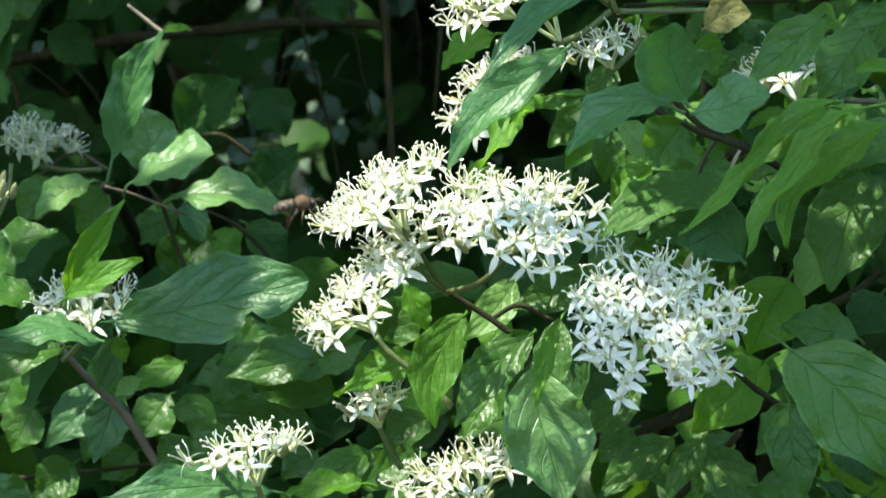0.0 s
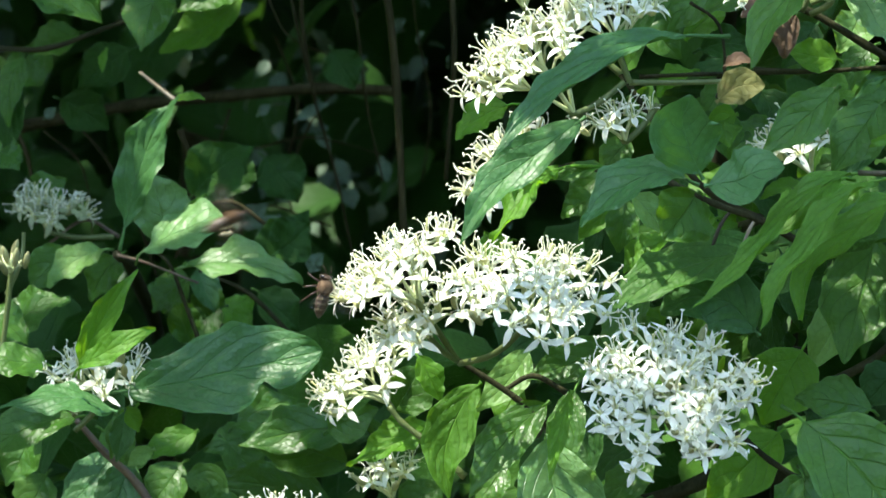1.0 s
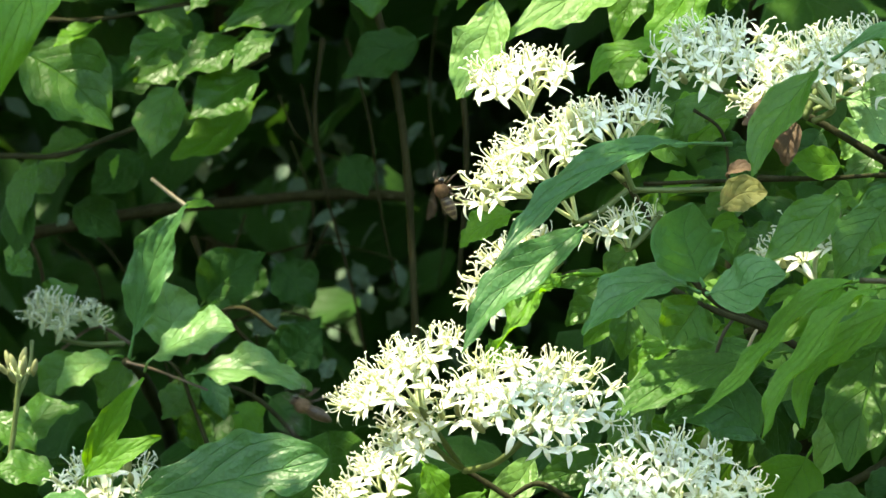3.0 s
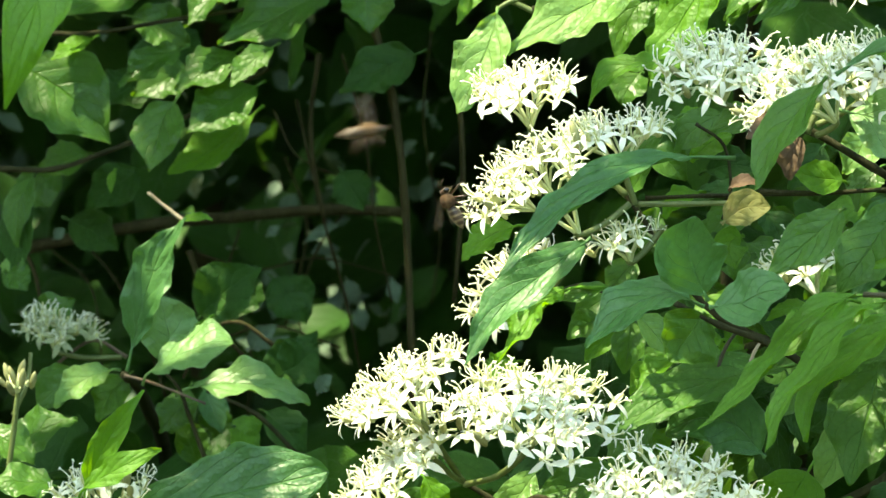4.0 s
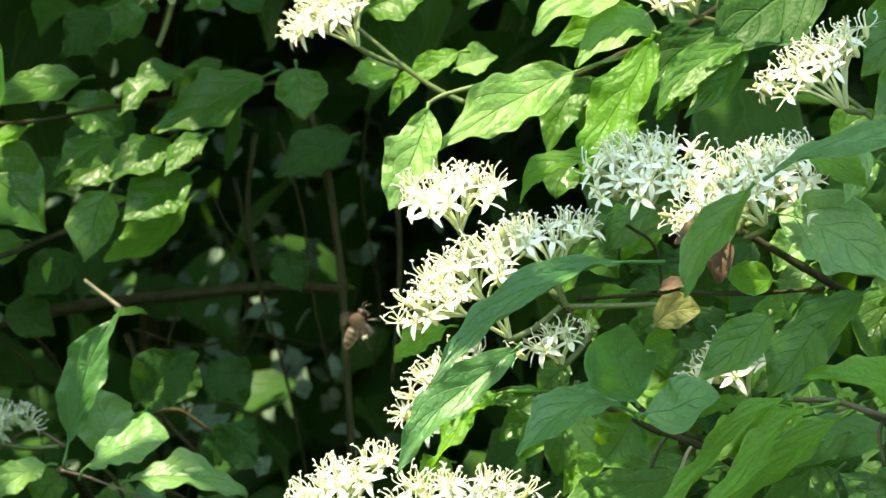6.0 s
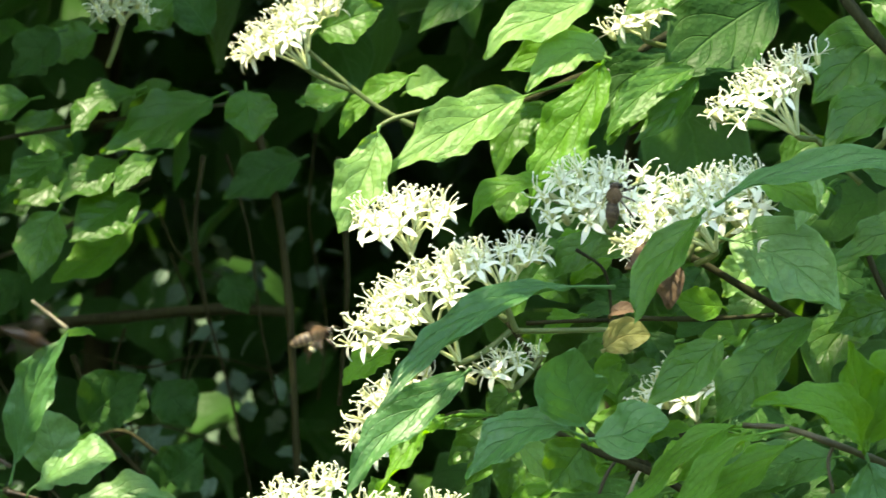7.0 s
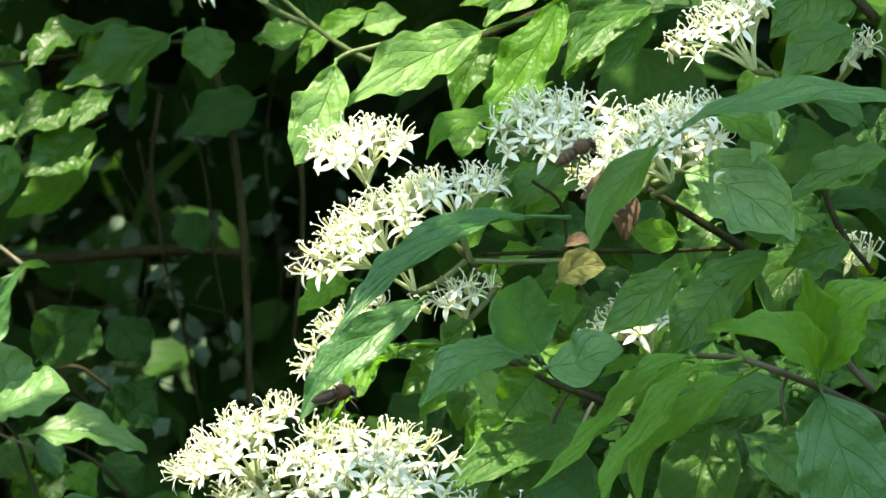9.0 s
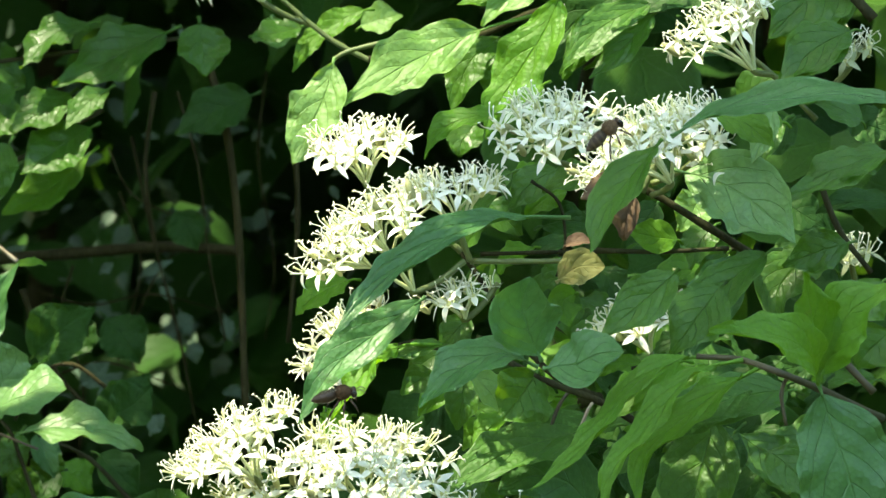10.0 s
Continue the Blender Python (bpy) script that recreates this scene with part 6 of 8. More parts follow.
sweep('J', [(0.0665, 0.1100, 1.3743), (0.0573, 0.1075, 1.3669), (0.0515, 0.1050, 1.3512)], 0.0121, (18, 24), 'g', 278, stalk=0.04)
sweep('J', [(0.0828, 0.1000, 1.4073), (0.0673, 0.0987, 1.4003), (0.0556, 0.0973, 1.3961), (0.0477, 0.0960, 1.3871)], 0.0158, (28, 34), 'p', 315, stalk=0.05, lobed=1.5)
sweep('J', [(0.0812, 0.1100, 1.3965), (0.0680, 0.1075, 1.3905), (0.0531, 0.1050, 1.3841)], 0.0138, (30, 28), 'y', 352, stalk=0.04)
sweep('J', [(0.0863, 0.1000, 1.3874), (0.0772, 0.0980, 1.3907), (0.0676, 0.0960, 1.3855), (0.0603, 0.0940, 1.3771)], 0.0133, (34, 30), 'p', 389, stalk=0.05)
sweep('J', [(0.1075, 0.1200, 1.3912), (0.0910, 0.1175, 1.3810), (0.0767, 0.1150, 1.3642)], 0.0173, (16, 16), 'd', 426, stalk=0.04)
sweep('J', [(0.1008, 0.0800, 1.3838), (0.0926, 0.0780, 1.3742), (0.0837, 0.0760, 1.3609)], 0.0118, (22, 18), 'g', 463, stalk=0.04, wave=0.1)
sweep('J', [(0.1110, 0.0700, 1.3810), (0.1017, 0.0675, 1.3705), (0.0912, 0.0650, 1.3606)], 0.0094, (30, 20), 'g', 500, stalk=0.04, wave=0.1)
sweep('E', [(-0.0990, 0.0550, 1.2156), (-0.0778, 0.0527, 1.2187), (-0.0569, 0.0503, 1.2232), (-0.0340, 0.0480, 1.2289)], 0.0262, (28, 22), 'b', 537, stalk=0.08, late=1.25, blunt=1.0, lobed=1.5, wave=0.05, pleat=1.3, bite=(0.7, -1, 0.45))
sweep('E', [(-0.0936, 0.0400, 1.2111), (-0.1046, 0.0403, 1.2150), (-0.1159, 0.0407, 1.2153), (-0.1291, 0.0410, 1.2120)], 0.0151, (64, 60), 'b', 574, stalk=0.04, fold=-0.1)
sweep('F', [(-0.1020, 0.1850, 1.2545), (-0.0977, 0.1807, 1.2726), (-0.0916, 0.1763, 1.2901), (-0.0827, 0.1720, 1.3041)], 0.0159, (30, 26), 'b', 611, stalk=0.14, late=1.05, lobed=1.8, wave=0.1, fold=0.25)
sweep('M', [(0.0296, -0.0500, 1.2103), (0.0307, -0.0510, 1.1986), (0.0341, -0.0520, 1.1859), (0.0387, -0.0530, 1.1698)], 0.0250, (12, 14), 'm', 648, stalk=0.03, late=0.95, fold=0.3)
sweep('M', [(0.0120, 0.0000, 1.2219), (0.0062, -0.0007, 1.2145), (0.0014, -0.0013, 1.2014), (0.0027, -0.0020, 1.1890)], 0.0141, (6, 14), 'l', 685, stalk=0.03, late=0.9)
sweep('M', [(0.0310, -0.0200, 1.2176), (0.0223, -0.0220, 1.2106), (0.0144, -0.0240, 1.2012), (0.0083, -0.0260, 1.1911)], 0.0132, (18, 26), 'g', 722, stalk=0.04)
sweep('G', [(-0.0882, 0.3000, 1.3643), (-0.0987, 0.2967, 1.3595), (-0.1053, 0.2933, 1.3544), (-0.1116, 0.2900, 1.3496)], 0.0136, (42, 36), 'g', 7, lobed=2, wave=0.1)
sweep('G', [(-0.0697, 0.3000, 1.3639), (-0.0798, 0.2950, 1.3568), (-0.0925, 0.2900, 1.3485)], 0.0163, (36, 30), 'g', 60, lobed=1.6)
sweep('G', [(-0.0568, 0.2900, 1.3649), (-0.0662, 0.2850, 1.3580), (-0.0733, 0.2800, 1.3490)], 0.0100, (34, 24), 'g', 113, lobed=1.6)
sweep('G', [(-0.0620, 0.3000, 1.3523), (-0.0744, 0.2950, 1.3444), (-0.0885, 0.2900, 1.3338)], 0.0201, (30, 22), 'g', 166, lobed=1.6, late=0.95)
sweep('G', [(-0.0633, 0.3200, 1.3444), (-0.0782, 0.3150, 1.3306), (-0.0960, 0.3100, 1.3205)], 0.0149, (36, 20), 'y', 219, late=1.15)
sweep('G', [(-0.0901, 0.2700, 1.3464), (-0.0955, 0.2650, 1.3363), (-0.0994, 0.2600, 1.3199)], 0.0175, (16, 20), 'g', 272, late=0.92)
sweep('G', [(-0.0626, 0.3000, 1.3872), (-0.0783, 0.2950, 1.3816), (-0.0892, 0.2900, 1.3697)], 0.0143, (46, 40), 'g', 325, wave=0.1)
sweep('G', [(-0.0346, 0.3000, 1.3857), (-0.0512, 0.2967, 1.3778), (-0.0666, 0.2933, 1.3691), (-0.0780, 0.2900, 1.3639)], 0.0209, (34, 30), 'g', 378, lobed=2, wave=0.08)
sweep('G', [(-0.0284, 0.2800, 1.3881), (-0.0272, 0.2775, 1.3776), (-0.0257, 0.2750, 1.3676)], 0.0184, (22, 16), 'g', 431, blunt=0.6)
sweep('G', [(-0.0979, 0.3000, 1.3841), (-0.1170, 0.2950, 1.3800), (-0.1340, 0.2900, 1.3747)], 0.0155, (36, 36), 'g', 484)
sweep('G', [(-0.1193, 0.3000, 1.3678), (-0.1277, 0.2950, 1.3633), (-0.1352, 0.2900, 1.3585)], 0.0081, (48, 40), 'y', 537)
sweep('G', [(-0.0072, 0.3600, 1.3654), (-0.0229, 0.3550, 1.3584), (-0.0376, 0.3500, 1.3494)], 0.0177, (18, 16), 'd', 590)
sweep('G', [(0.0089, 0.3000, 1.3868), (-0.0027, 0.2950, 1.3831), (-0.0114, 0.2900, 1.3813)], 0.0116, (46, 46), 'g', 643)
sweep('G', [(-0.1128, 0.2900, 1.3214), (-0.1138, 0.2875, 1.3185), (-0.1140, 0.2850, 1.3133)], 0.0027, (20, 20), 'y', 696)
sweep('G', [(-0.1062, 0.3400, 1.3579), (-0.1128, 0.3350, 1.3498), (-0.1194, 0.3300, 1.3447)], 0.0178, (16, 16), 'd', 749)
sweep('M', [(0.0360, -0.0600, 1.2226), (0.0328, -0.0625, 1.2128), (0.0297, -0.0650, 1.1984)], 0.0052, (20, 30), 'y', 1003, stalk=0.04)
sweep('B', [(0.0716, 0.0000, 1.1872), (0.0602, -0.0050, 1.1793), (0.0481, -0.0100, 1.1693)], 0.0115, (24, 30), 'g', 1011, stalk=0.05, lobed=1.5, pleat=1.6, wave=0.1)
sweep('B', [(0.0794, -0.0100, 1.1879), (0.0734, -0.0125, 1.1798), (0.0677, -0.0150, 1.1689)], 0.0083, (20, 30), 'g', 1019, stalk=0.05, lobed=1.5, wave=0.1)
sweep('E', [(-0.0951, 0.1250, 1.1923), (-0.0977, 0.1225, 1.1825), (-0.1023, 0.1200, 1.1696)], 0.0143, (14, 20), 'b', 1027, stalk=0.06, pleat=1.4)
sweep('E', [(-0.0843, 0.0700, 1.1984), (-0.0883, 0.0700, 1.1967), (-0.0925, 0.0700, 1.1934)], 0.0050, (10, 18), 'p', 1033, stalk=0.08, lobed=0.6, fold=0.1)
sweep('E', [(-0.0919, 0.0600, 1.2117), (-0.0904, 0.0600, 1.2084), (-0.0886, 0.0600, 1.2040)], 0.0047, (6, 14), 'y', 1039, stalk=0.08)
sweep('E', [(-0.0936, 0.0800, 1.2100), (-0.0945, 0.0800, 1.2032), (-0.0964, 0.0800, 1.1939)], 0.0071, (-10, 6), 'b', 1049, stalk=0.06)
sweep('H', [(-0.0253, 0.1500, 1.2000), (-0.0439, 0.1475, 1.1991), (-0.0624, 0.1450, 1.1946)], 0.0163, (30, 26), 'g', 1051, stalk=0.05, wave=0.08)
sweep('H', [(-0.0755, 0.1600, 1.1988), (-0.0825, 0.1575, 1.1953), (-0.0939, 0.1550, 1.1901)], 0.0100, (34, 30), 'l', 1061, stalk=0.05, wave=0.1)
sweep('H', [(-0.0803, 0.1500, 1.1851), (-0.0714, 0.1475, 1.1826), (-0.0721, 0.1450, 1.1730)], 0.0106, (24, 14), 'g', 1063, stalk=0.05)
sweep('H', [(-0.0565, 0.0600, 1.1826), (-0.0622, 0.0575, 1.1811), (-0.0688, 0.0550, 1.1760)], 0.0107, (26, 20), 'g', 1069, stalk=0.05, blunt=0.4)
sweep('R', [(0.1533, -0.0300, 1.3081), (0.1435, -0.0333, 1.3058), (0.1372, -0.0367, 1.2980), (0.1382, -0.0400, 1.2887)], 0.0150, (30, 22), 'g', 1087, stalk=0.05, lobed=1.3)
sweep('R', [(0.1258, -0.0200, 1.3104), (0.1209, -0.0225, 1.3025), (0.1168, -0.0250, 1.2899)], 0.0098, (30, 24), 'g', 1091, stalk=0.05, wave=0.1)
sweep('R', [(0.1212, 0.0000, 1.3055), (0.1120, -0.0050, 1.3039), (0.1044, -0.0100, 1.2976)], 0.0093, (44, 30), 'l', 1093, stalk=0.05, wave=0.1)
sweep('R', [(0.0826, -0.0300, 1.2978), (0.0786, -0.0325, 1.2955), (0.0800, -0.0350, 1.2885)], 0.0097, (20, 10), 'l', 1097, stalk=0.05, blunt=0.4)

cyme('M', (-0.0144, -0.0550, 1.2585), (-0.5610, -0.2079, 0.8013), 0.0200, 36, 0, (0.0050, -0.0200, 1.2291))
cyme('M', (-0.0234, 0.0500, 1.2252), (-0.5749, -0.2079, 0.7913), 0.0192, 28, 1, (-0.0139, 0.0300, 1.2126))
cyme('M', (-0.0071, -0.0450, 1.2447), (-0.4289, -0.4067, 0.8066), 0.0139, 18, 2, (0.0050, -0.0200, 1.2289))
cyme('M', (0.0241, -0.0850, 1.2544), (0.0800, -0.5600, 0.8200), 0.0213, 52, 3, (0.0058, -0.0200, 1.2281))
cyme('B', (0.0614, -0.1050, 1.2261), (0.0700, -0.8200, 0.5500), 0.0222, 72, 4, (0.0729, -0.0500, 1.2028))
cyme('H', (-0.0495, -0.0200, 1.1875), (-0.1727, -0.1045, 0.9794), 0.0177, 18, 5, (-0.0418, -0.0145, 1.1593))
cyme('H', (-0.0163, 0.0550, 1.1933), (-0.3043, -0.1736, 0.9366), 0.0116, 10, 6, (-0.0072, 0.0606, 1.1725))
cyme('H', (0.0100, 0.0200, 1.1770), (-0.3288, -0.2756, 0.9033), 0.0214, 30, 7, (0.0159, 0.0287, 1.1487))
cyme('E', (-0.1004, 0.0600, 1.2241), (-0.0800, -0.4500, 0.9000), 0.0147, 22, 8, (-0.1080, 0.0679, 1.2039))
cyme('F', (-0.1315, 0.2850, 1.2698), (0.1378, -0.2392, 0.9606), 0.0138, 20, 9, (-0.1106, 0.2906, 1.2572), faded=True)
cyme('C', (0.0211, -0.0400, 1.3405), (-0.1600, -0.3000, 0.9300), 0.0152, 24, 10, (0.0354, -0.0305, 1.3127), deep=0.95, stand=0.42)
cyme('C', (0.0219, -0.0600, 1.3185), (-0.5600, -0.1600, 0.8000), 0.0224, 44, 11, (0.0503, -0.0504, 1.3063), deep=1.15, stand=0.48)
cyme('C', (0.0459, -0.0500, 1.3285), (-0.2200, -0.0800, 0.9700), 0.0160, 16, 12, (0.0520, -0.0465, 1.3063), deep=1.00, stand=0.46)
cyme('C', (0.0150, -0.0300, 1.2858), (-0.7000, -0.3000, 0.6200), 0.0150, 22, 13, (0.0356, -0.0222, 1.2907))
cyme('C', (0.0480, -0.0500, 1.2983), (-0.3073, -0.1045, 0.9458), 0.0108, 9, 14, (0.0598, -0.0451, 1.3002))
cyme('R', (0.0957, -0.0500, 1.2933), (-0.4500, -0.2400, 0.8800), 0.0138, 20, 15, (0.1017, -0.0439, 1.2723), deep=1.0, stand=0.45)
cyme('D', (0.0737, -0.0500, 1.3467), (-0.1561, -0.4384, 0.8851), 0.0182, 32, 16, (0.1004, -0.0396, 1.3313))
cyme('D', (0.0953, -0.0850, 1.3425), (-0.5072, -0.1736, 0.8441), 0.0222, 42, 17, (0.0991, -0.0779, 1.3243))
cyme('D', (0.1119, -0.0600, 1.3394), (-0.0687, -0.6157, 0.7850), 0.0084, 8, 18, (0.1011, -0.0519, 1.3279))
cyme('D', (0.1210, -0.0300, 1.3764), (-0.5300, -0.1200, 0.8500), 0.0196, 24, 19, (0.1365, -0.0246, 1.3594), deep=1.00, stand=0.46)
cyme('J', (-0.0149, 0.1550, 1.4018), (-0.5000, -0.1600, 0.8400), 0.0187, 36, 20, (0.0092, 0.1624, 1.3801), deep=0.95, stand=0.44)
cyme('J', (0.0928, 0.0800, 1.4001), (-0.3732, -0.0872, 0.9237), 0.0110, 11, 21, (0.1127, 0.0848, 1.3899))
cyme('D', (0.1605, 0.0000, 1.3685), (-0.1610, -0.3746, 0.9131), 0.0080, 9, 22, (0.1523, 0.0064, 1.3539), faded=True)
cyme('G', (-0.0689, 0.2500, 1.4145), (0.0000, -0.2756, 0.9613), 0.0113, 12, 23, (-0.0739, 0.2565, 1.3922), faded=True)
cyme('R', (0.1644, 0.0200, 1.3107), (-0.0819, -0.3420, 0.9361), 0.0057, 7, 24, (0.1674, 0.0256, 1.2973), faded=True)
cyme('E', (-0.1315, 0.1200, 1.2543), (0.0000, -0.3420, 0.9397), 0.0066, 7, 25, (-0.1352, 0.1258, 1.2219), buds=True)

# ---- foliage that fills the shrub ----
def box(x0, x1, y0, y1, z0, z1):
    return lambda r: (r.uniform(x0, x1), r.uniform(y0, y1), r.uniform(z0, z1))


def rounded(x, y, z, a, b, c):
    """A place in a rounded mass of foliage."""

    def where(r):
        d = Vector((r.gauss(0, 1), r.gauss(0, 1), r.gauss(0, 1))).normalized() * r.random() ** 0.28
        return (x + a * d.x, y + b * d.y, max(0.05, z + c * d.z))

    return where


def right_side(r):
    """Thick on the flowering side, open towards the gap and the bright upper leaves."""
    x, y, z = r.uniform(0.0, 0.36), r.uniform(0.10, 0.38), r.uniform(1.05, 1.50)
    low = 1.10 + 1.3 * max(0.0, x - 0.01)
    return (x, y, z) if z < low + 0.03 * (y / 0.1) or x > 0.19 else None


leaf_mass("shrub_foliage", "dense shaded dogwood leaves inside the shrub", 400, right_side, (0.030, 0.062), 1, kinds=(MASS, GREEN, SHADE_GREEN))
leaf_mass("shrub_foliage", "shaded dogwood leaves low in the shrub", 260, box(-0.26, 0.10, 0.20, 0.45, 1.0, 1.235), (0.03, 0.06), 2, kinds=(MASS, SHADE_GREEN))
leaf_mass("shrub_foliage", "sun-dappled dogwood leaves at the back of the shrub", 95, box(-0.30, 0.02, 0.38, 0.62, 1.375, 1.53), (0.03, 0.05), 3, kinds=(MASS, GREEN, SHADE_GREEN))
# shade inside the shrub is put into the dark colour of these leaves
leaf_mass("shrub_foliage", "leaves deep inside the shrub, coloured dark for shade", 330, box(-0.45, 0.45, 0.78, 1.25, 0.85, 1.70), (0.04, 0.08), 4, kinds=(SHADE_GREEN,))
# their pale colour stands for small spots of light
leaf_mass("shrub_foliage", "small leaves coloured pale for spots of light in the hollow", 80, box(-0.20, 0.06, 0.60, 1.0, 1.22, 1.50), (0.006, 0.015), 21, kinds=(GAP_LIGHT,), res=(5, 2))


def clusters(spots, spread):
    def where(r):
        x, y, z = r.choice(spots)
        return (r.gauss(x, spread), r.gauss(y, 0.04), r.gauss(z, spread))

    return where


# leaves far back, seen through the hollow; sunlight put into their pale colour
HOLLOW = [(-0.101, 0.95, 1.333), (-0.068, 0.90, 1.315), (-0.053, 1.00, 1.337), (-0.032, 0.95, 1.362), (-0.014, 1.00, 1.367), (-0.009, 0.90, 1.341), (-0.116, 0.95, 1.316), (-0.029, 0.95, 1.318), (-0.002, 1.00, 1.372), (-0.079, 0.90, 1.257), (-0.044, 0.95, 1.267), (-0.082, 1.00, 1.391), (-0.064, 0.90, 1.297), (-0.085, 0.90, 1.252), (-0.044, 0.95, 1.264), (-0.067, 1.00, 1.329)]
leaf_mass("shrub_foliage", "leaves far back in the hollow, coloured pale as if sunlit", 85, clusters(HOLLOW, 0.011), (0.007, 0.016), 31, kinds=(GREYISH, GAP_LIGHT), res=(6, 3))
# leaf walls added behind the shrub; they keep gaps dark and hide the sky
leaf_mass("shrub_foliage", "thick leaf wall added behind the shrub, coloured dark for shade", 4800, rounded(0, 1.65, 1.25, 1.1, 0.40, 1.15), (0.06, 0.11), 5, kinds=(SHADE_GREEN,), res=(5, 2))
leaf_mass("shrub_foliage", "leaves behind the flowering side, coloured dark for shade", 500, box(0.02, 0.55, 0.36, 0.75, 1.0, 1.62), (0.045, 0.075), 11, kinds=(MASS, SHADE_GREEN), res=(6, 3))
leaf_mass("shrub_foliage", "undergrowth added far behind the shrub, coloured dark for shade", 5000, rounded(0, 2.55, 1.3, 1.5, 0.5, 1.25), (0.11, 0.18), 12, kinds=(SHADE_GREEN,), res=(4, 2))
leaf_mass("shrub_foliage", "bushes added to plug bright gaps behind the shrub, coloured dark", 700, box(-0.7, 0.7, 3.1, 3.5, 0.9, 2.2), (0.14, 0.22), 22, kinds=(SHADE_GREEN,), res=(4, 2))
# unseen body and flanks, added to keep light out of the hollow
leaf_mass("shrub_foliage", "unseen leafy lower body, down to the ground, that keeps light out", 3200, rounded(0.08, 0.45, 0.50, 0.85, 0.50, 0.50), (0.05, 0.08), 13, kinds=(MASS, SHADE_GREEN), res=(5, 2))
leaf_mass("shrub_foliage", "unseen leafy flank that keeps the inside of the shrub dark", 1300, rounded(-0.72, 0.42, 1.12, 0.34, 0.45, 0.55), (0.05, 0.08), 14, kinds=(MASS, SHADE_GREEN), res=(5, 2))
leaf_mass("shrub_foliage", "unseen leafy flank that keeps the inside of the shrub dark", 1500, rounded(0.85, 0.40, 1.20, 0.36, 0.50, 0.75), (0.05, 0.08), 15, kinds=(MASS, SHADE_GREEN), res=(5, 2))


# gaps cut in the unseen crown: place to be sunlit, half the gap's width
GAPS = []


def gap(x, y, z, half):
    GAPS.append((Vector((x, y, z)), half))


gap(-0.031, -0.075, 1.249, 0.004)
gap(-0.127, 0.160, 1.234, -0.008)
gap(-0.115, 0.190, 1.249, -0.010)
gap(-0.069, 0.280, 1.230, -0.022)
gap(-0.093, 0.200, 1.272, -0.008)
gap(-0.065, 0.200, 1.250, -0.008)
gap(-0.115, 0.160, 1.253, -0.010)
gap(-0.076, 0.180, 1.259, 0.002)
gap(-0.122, 0.160, 1.236, 0.002)
gap(-0.108, 0.140, 1.177, 0.002)
gap(-0.064, 0.180, 1.189, 0.002)
gap(-0.098, 0.185, 1.281, 0.002)
gap(-0.124, 0.100, 1.193, 0.002)
gap(0.046, 0.100, 1.366, 0.034)
gap(0.010, 0.090, 1.351, 0.016)
gap(0.020, -0.040, 1.338, 0.018)
gap(0.018, -0.055, 1.315, 0.020)
gap(0.046, -0.050, 1.329, 0.014)
gap(0.098, -0.085, 1.346, 0.021)
gap(0.122, -0.070, 1.323, -0.006)
gap(-0.050, -0.020, 1.188, 0.016)
gap(0.010, 0.020, 1.178, 0.016)
gap(-0.025, 0.050, 1.227, 0.014)
gap(-0.013, -0.055, 1.258, 0.022)
gap(-0.015, 0.155, 1.405, 0.042)
gap(0.071, 0.070, 1.366, 0.014)
gap(-0.105, 0.293, 1.354, -0.009)
gap(-0.066, 0.285, 1.358, -0.009)
gap(-0.074, 0.295, 1.344, -0.022)
gap(-0.078, 0.315, 1.331, -0.022)
gap(-0.096, 0.265, 1.336, -0.022)
gap(-0.078, 0.295, 1.382, -0.009)
gap(-0.067, 0.293, 1.369, -0.009)
gap(-0.027, 0.278, 1.378, -0.009)
gap(-0.128, 0.295, 1.363, -0.009)
gap(-0.003, 0.295, 1.383, -0.009)
gap(-0.104, 0.300, 1.358, -0.009)
gap(-0.088, 0.280, 1.326, -0.022)
gap(-0.063, 0.300, 1.369, -0.009)
gap(-0.080, 0.175, 1.257, -0.004)
gap(-0.092, 0.210, 1.267, -0.008)
gap(-0.056, 0.210, 1.248, -0.008)
gap(-0.101, 0.060, 1.226, 0.004)
gap(-0.016, 0.055, 1.193, 0.014)
gap(0.022, -0.085, 1.258, 0.004)
gap(0.061, -0.105, 1.230, 0.004)
gap(0.062, 0.100, 1.398, 0.034)
gap(0.073, 0.100, 1.387, 0.034)
gap(0.120, -0.030, 1.378, 0.016)
gap(0.141, 0.020, 1.387, 0.012)
gap(0.114, 0.080, 1.393, 0.012)
gap(-0.049, 0.950, 1.273, 0.008)
gap(-0.084, 0.950, 1.252, -0.004)
gap(-0.061, 1.000, 1.256, 0.006)
gap(-0.119, 0.950, 1.338, 0.006)
gap(-0.096, 0.900, 1.232, -0.006)


def shaded(where, margin=0.03):
    """The same growth, but for the gaps that let the sun in."""

    def place(r):
        p = where(r)
        if p is None:
            return None
        for q, half in GAPS:
            d = Vector(p) - q
            if (d - SUN_DIR * d.dot(SUN_DIR)).length < half + margin:
                return None
        return p

    return place


def crown(r):
    """The upper crown, out of view, rounded, with an uneven edge."""
    x, y, z = r.uniform(-1.6, 1.2), r.uniform(-0.55, 2.1), r.uniform(2.05, 2.45)
    if ((x + 0.2) / 1.35) ** 2 + ((y - 0.75) / 1.30) ** 2 > 1 + 0.25 * math.sin(5 * x) * math.sin(7 * y):
        return None
    return (x, y, z)


# unseen leaves placed to block or dapple the sun on what is below
leaf_mass("shrub_crown", "unseen leaves hung over the hollow side to shade it", 1600, shaded(rounded(-0.42, 0.12, 1.76, 0.42, 0.46, 0.15)), (0.05, 0.08), 16, kinds=(MASS, GREEN), res=(6, 3))
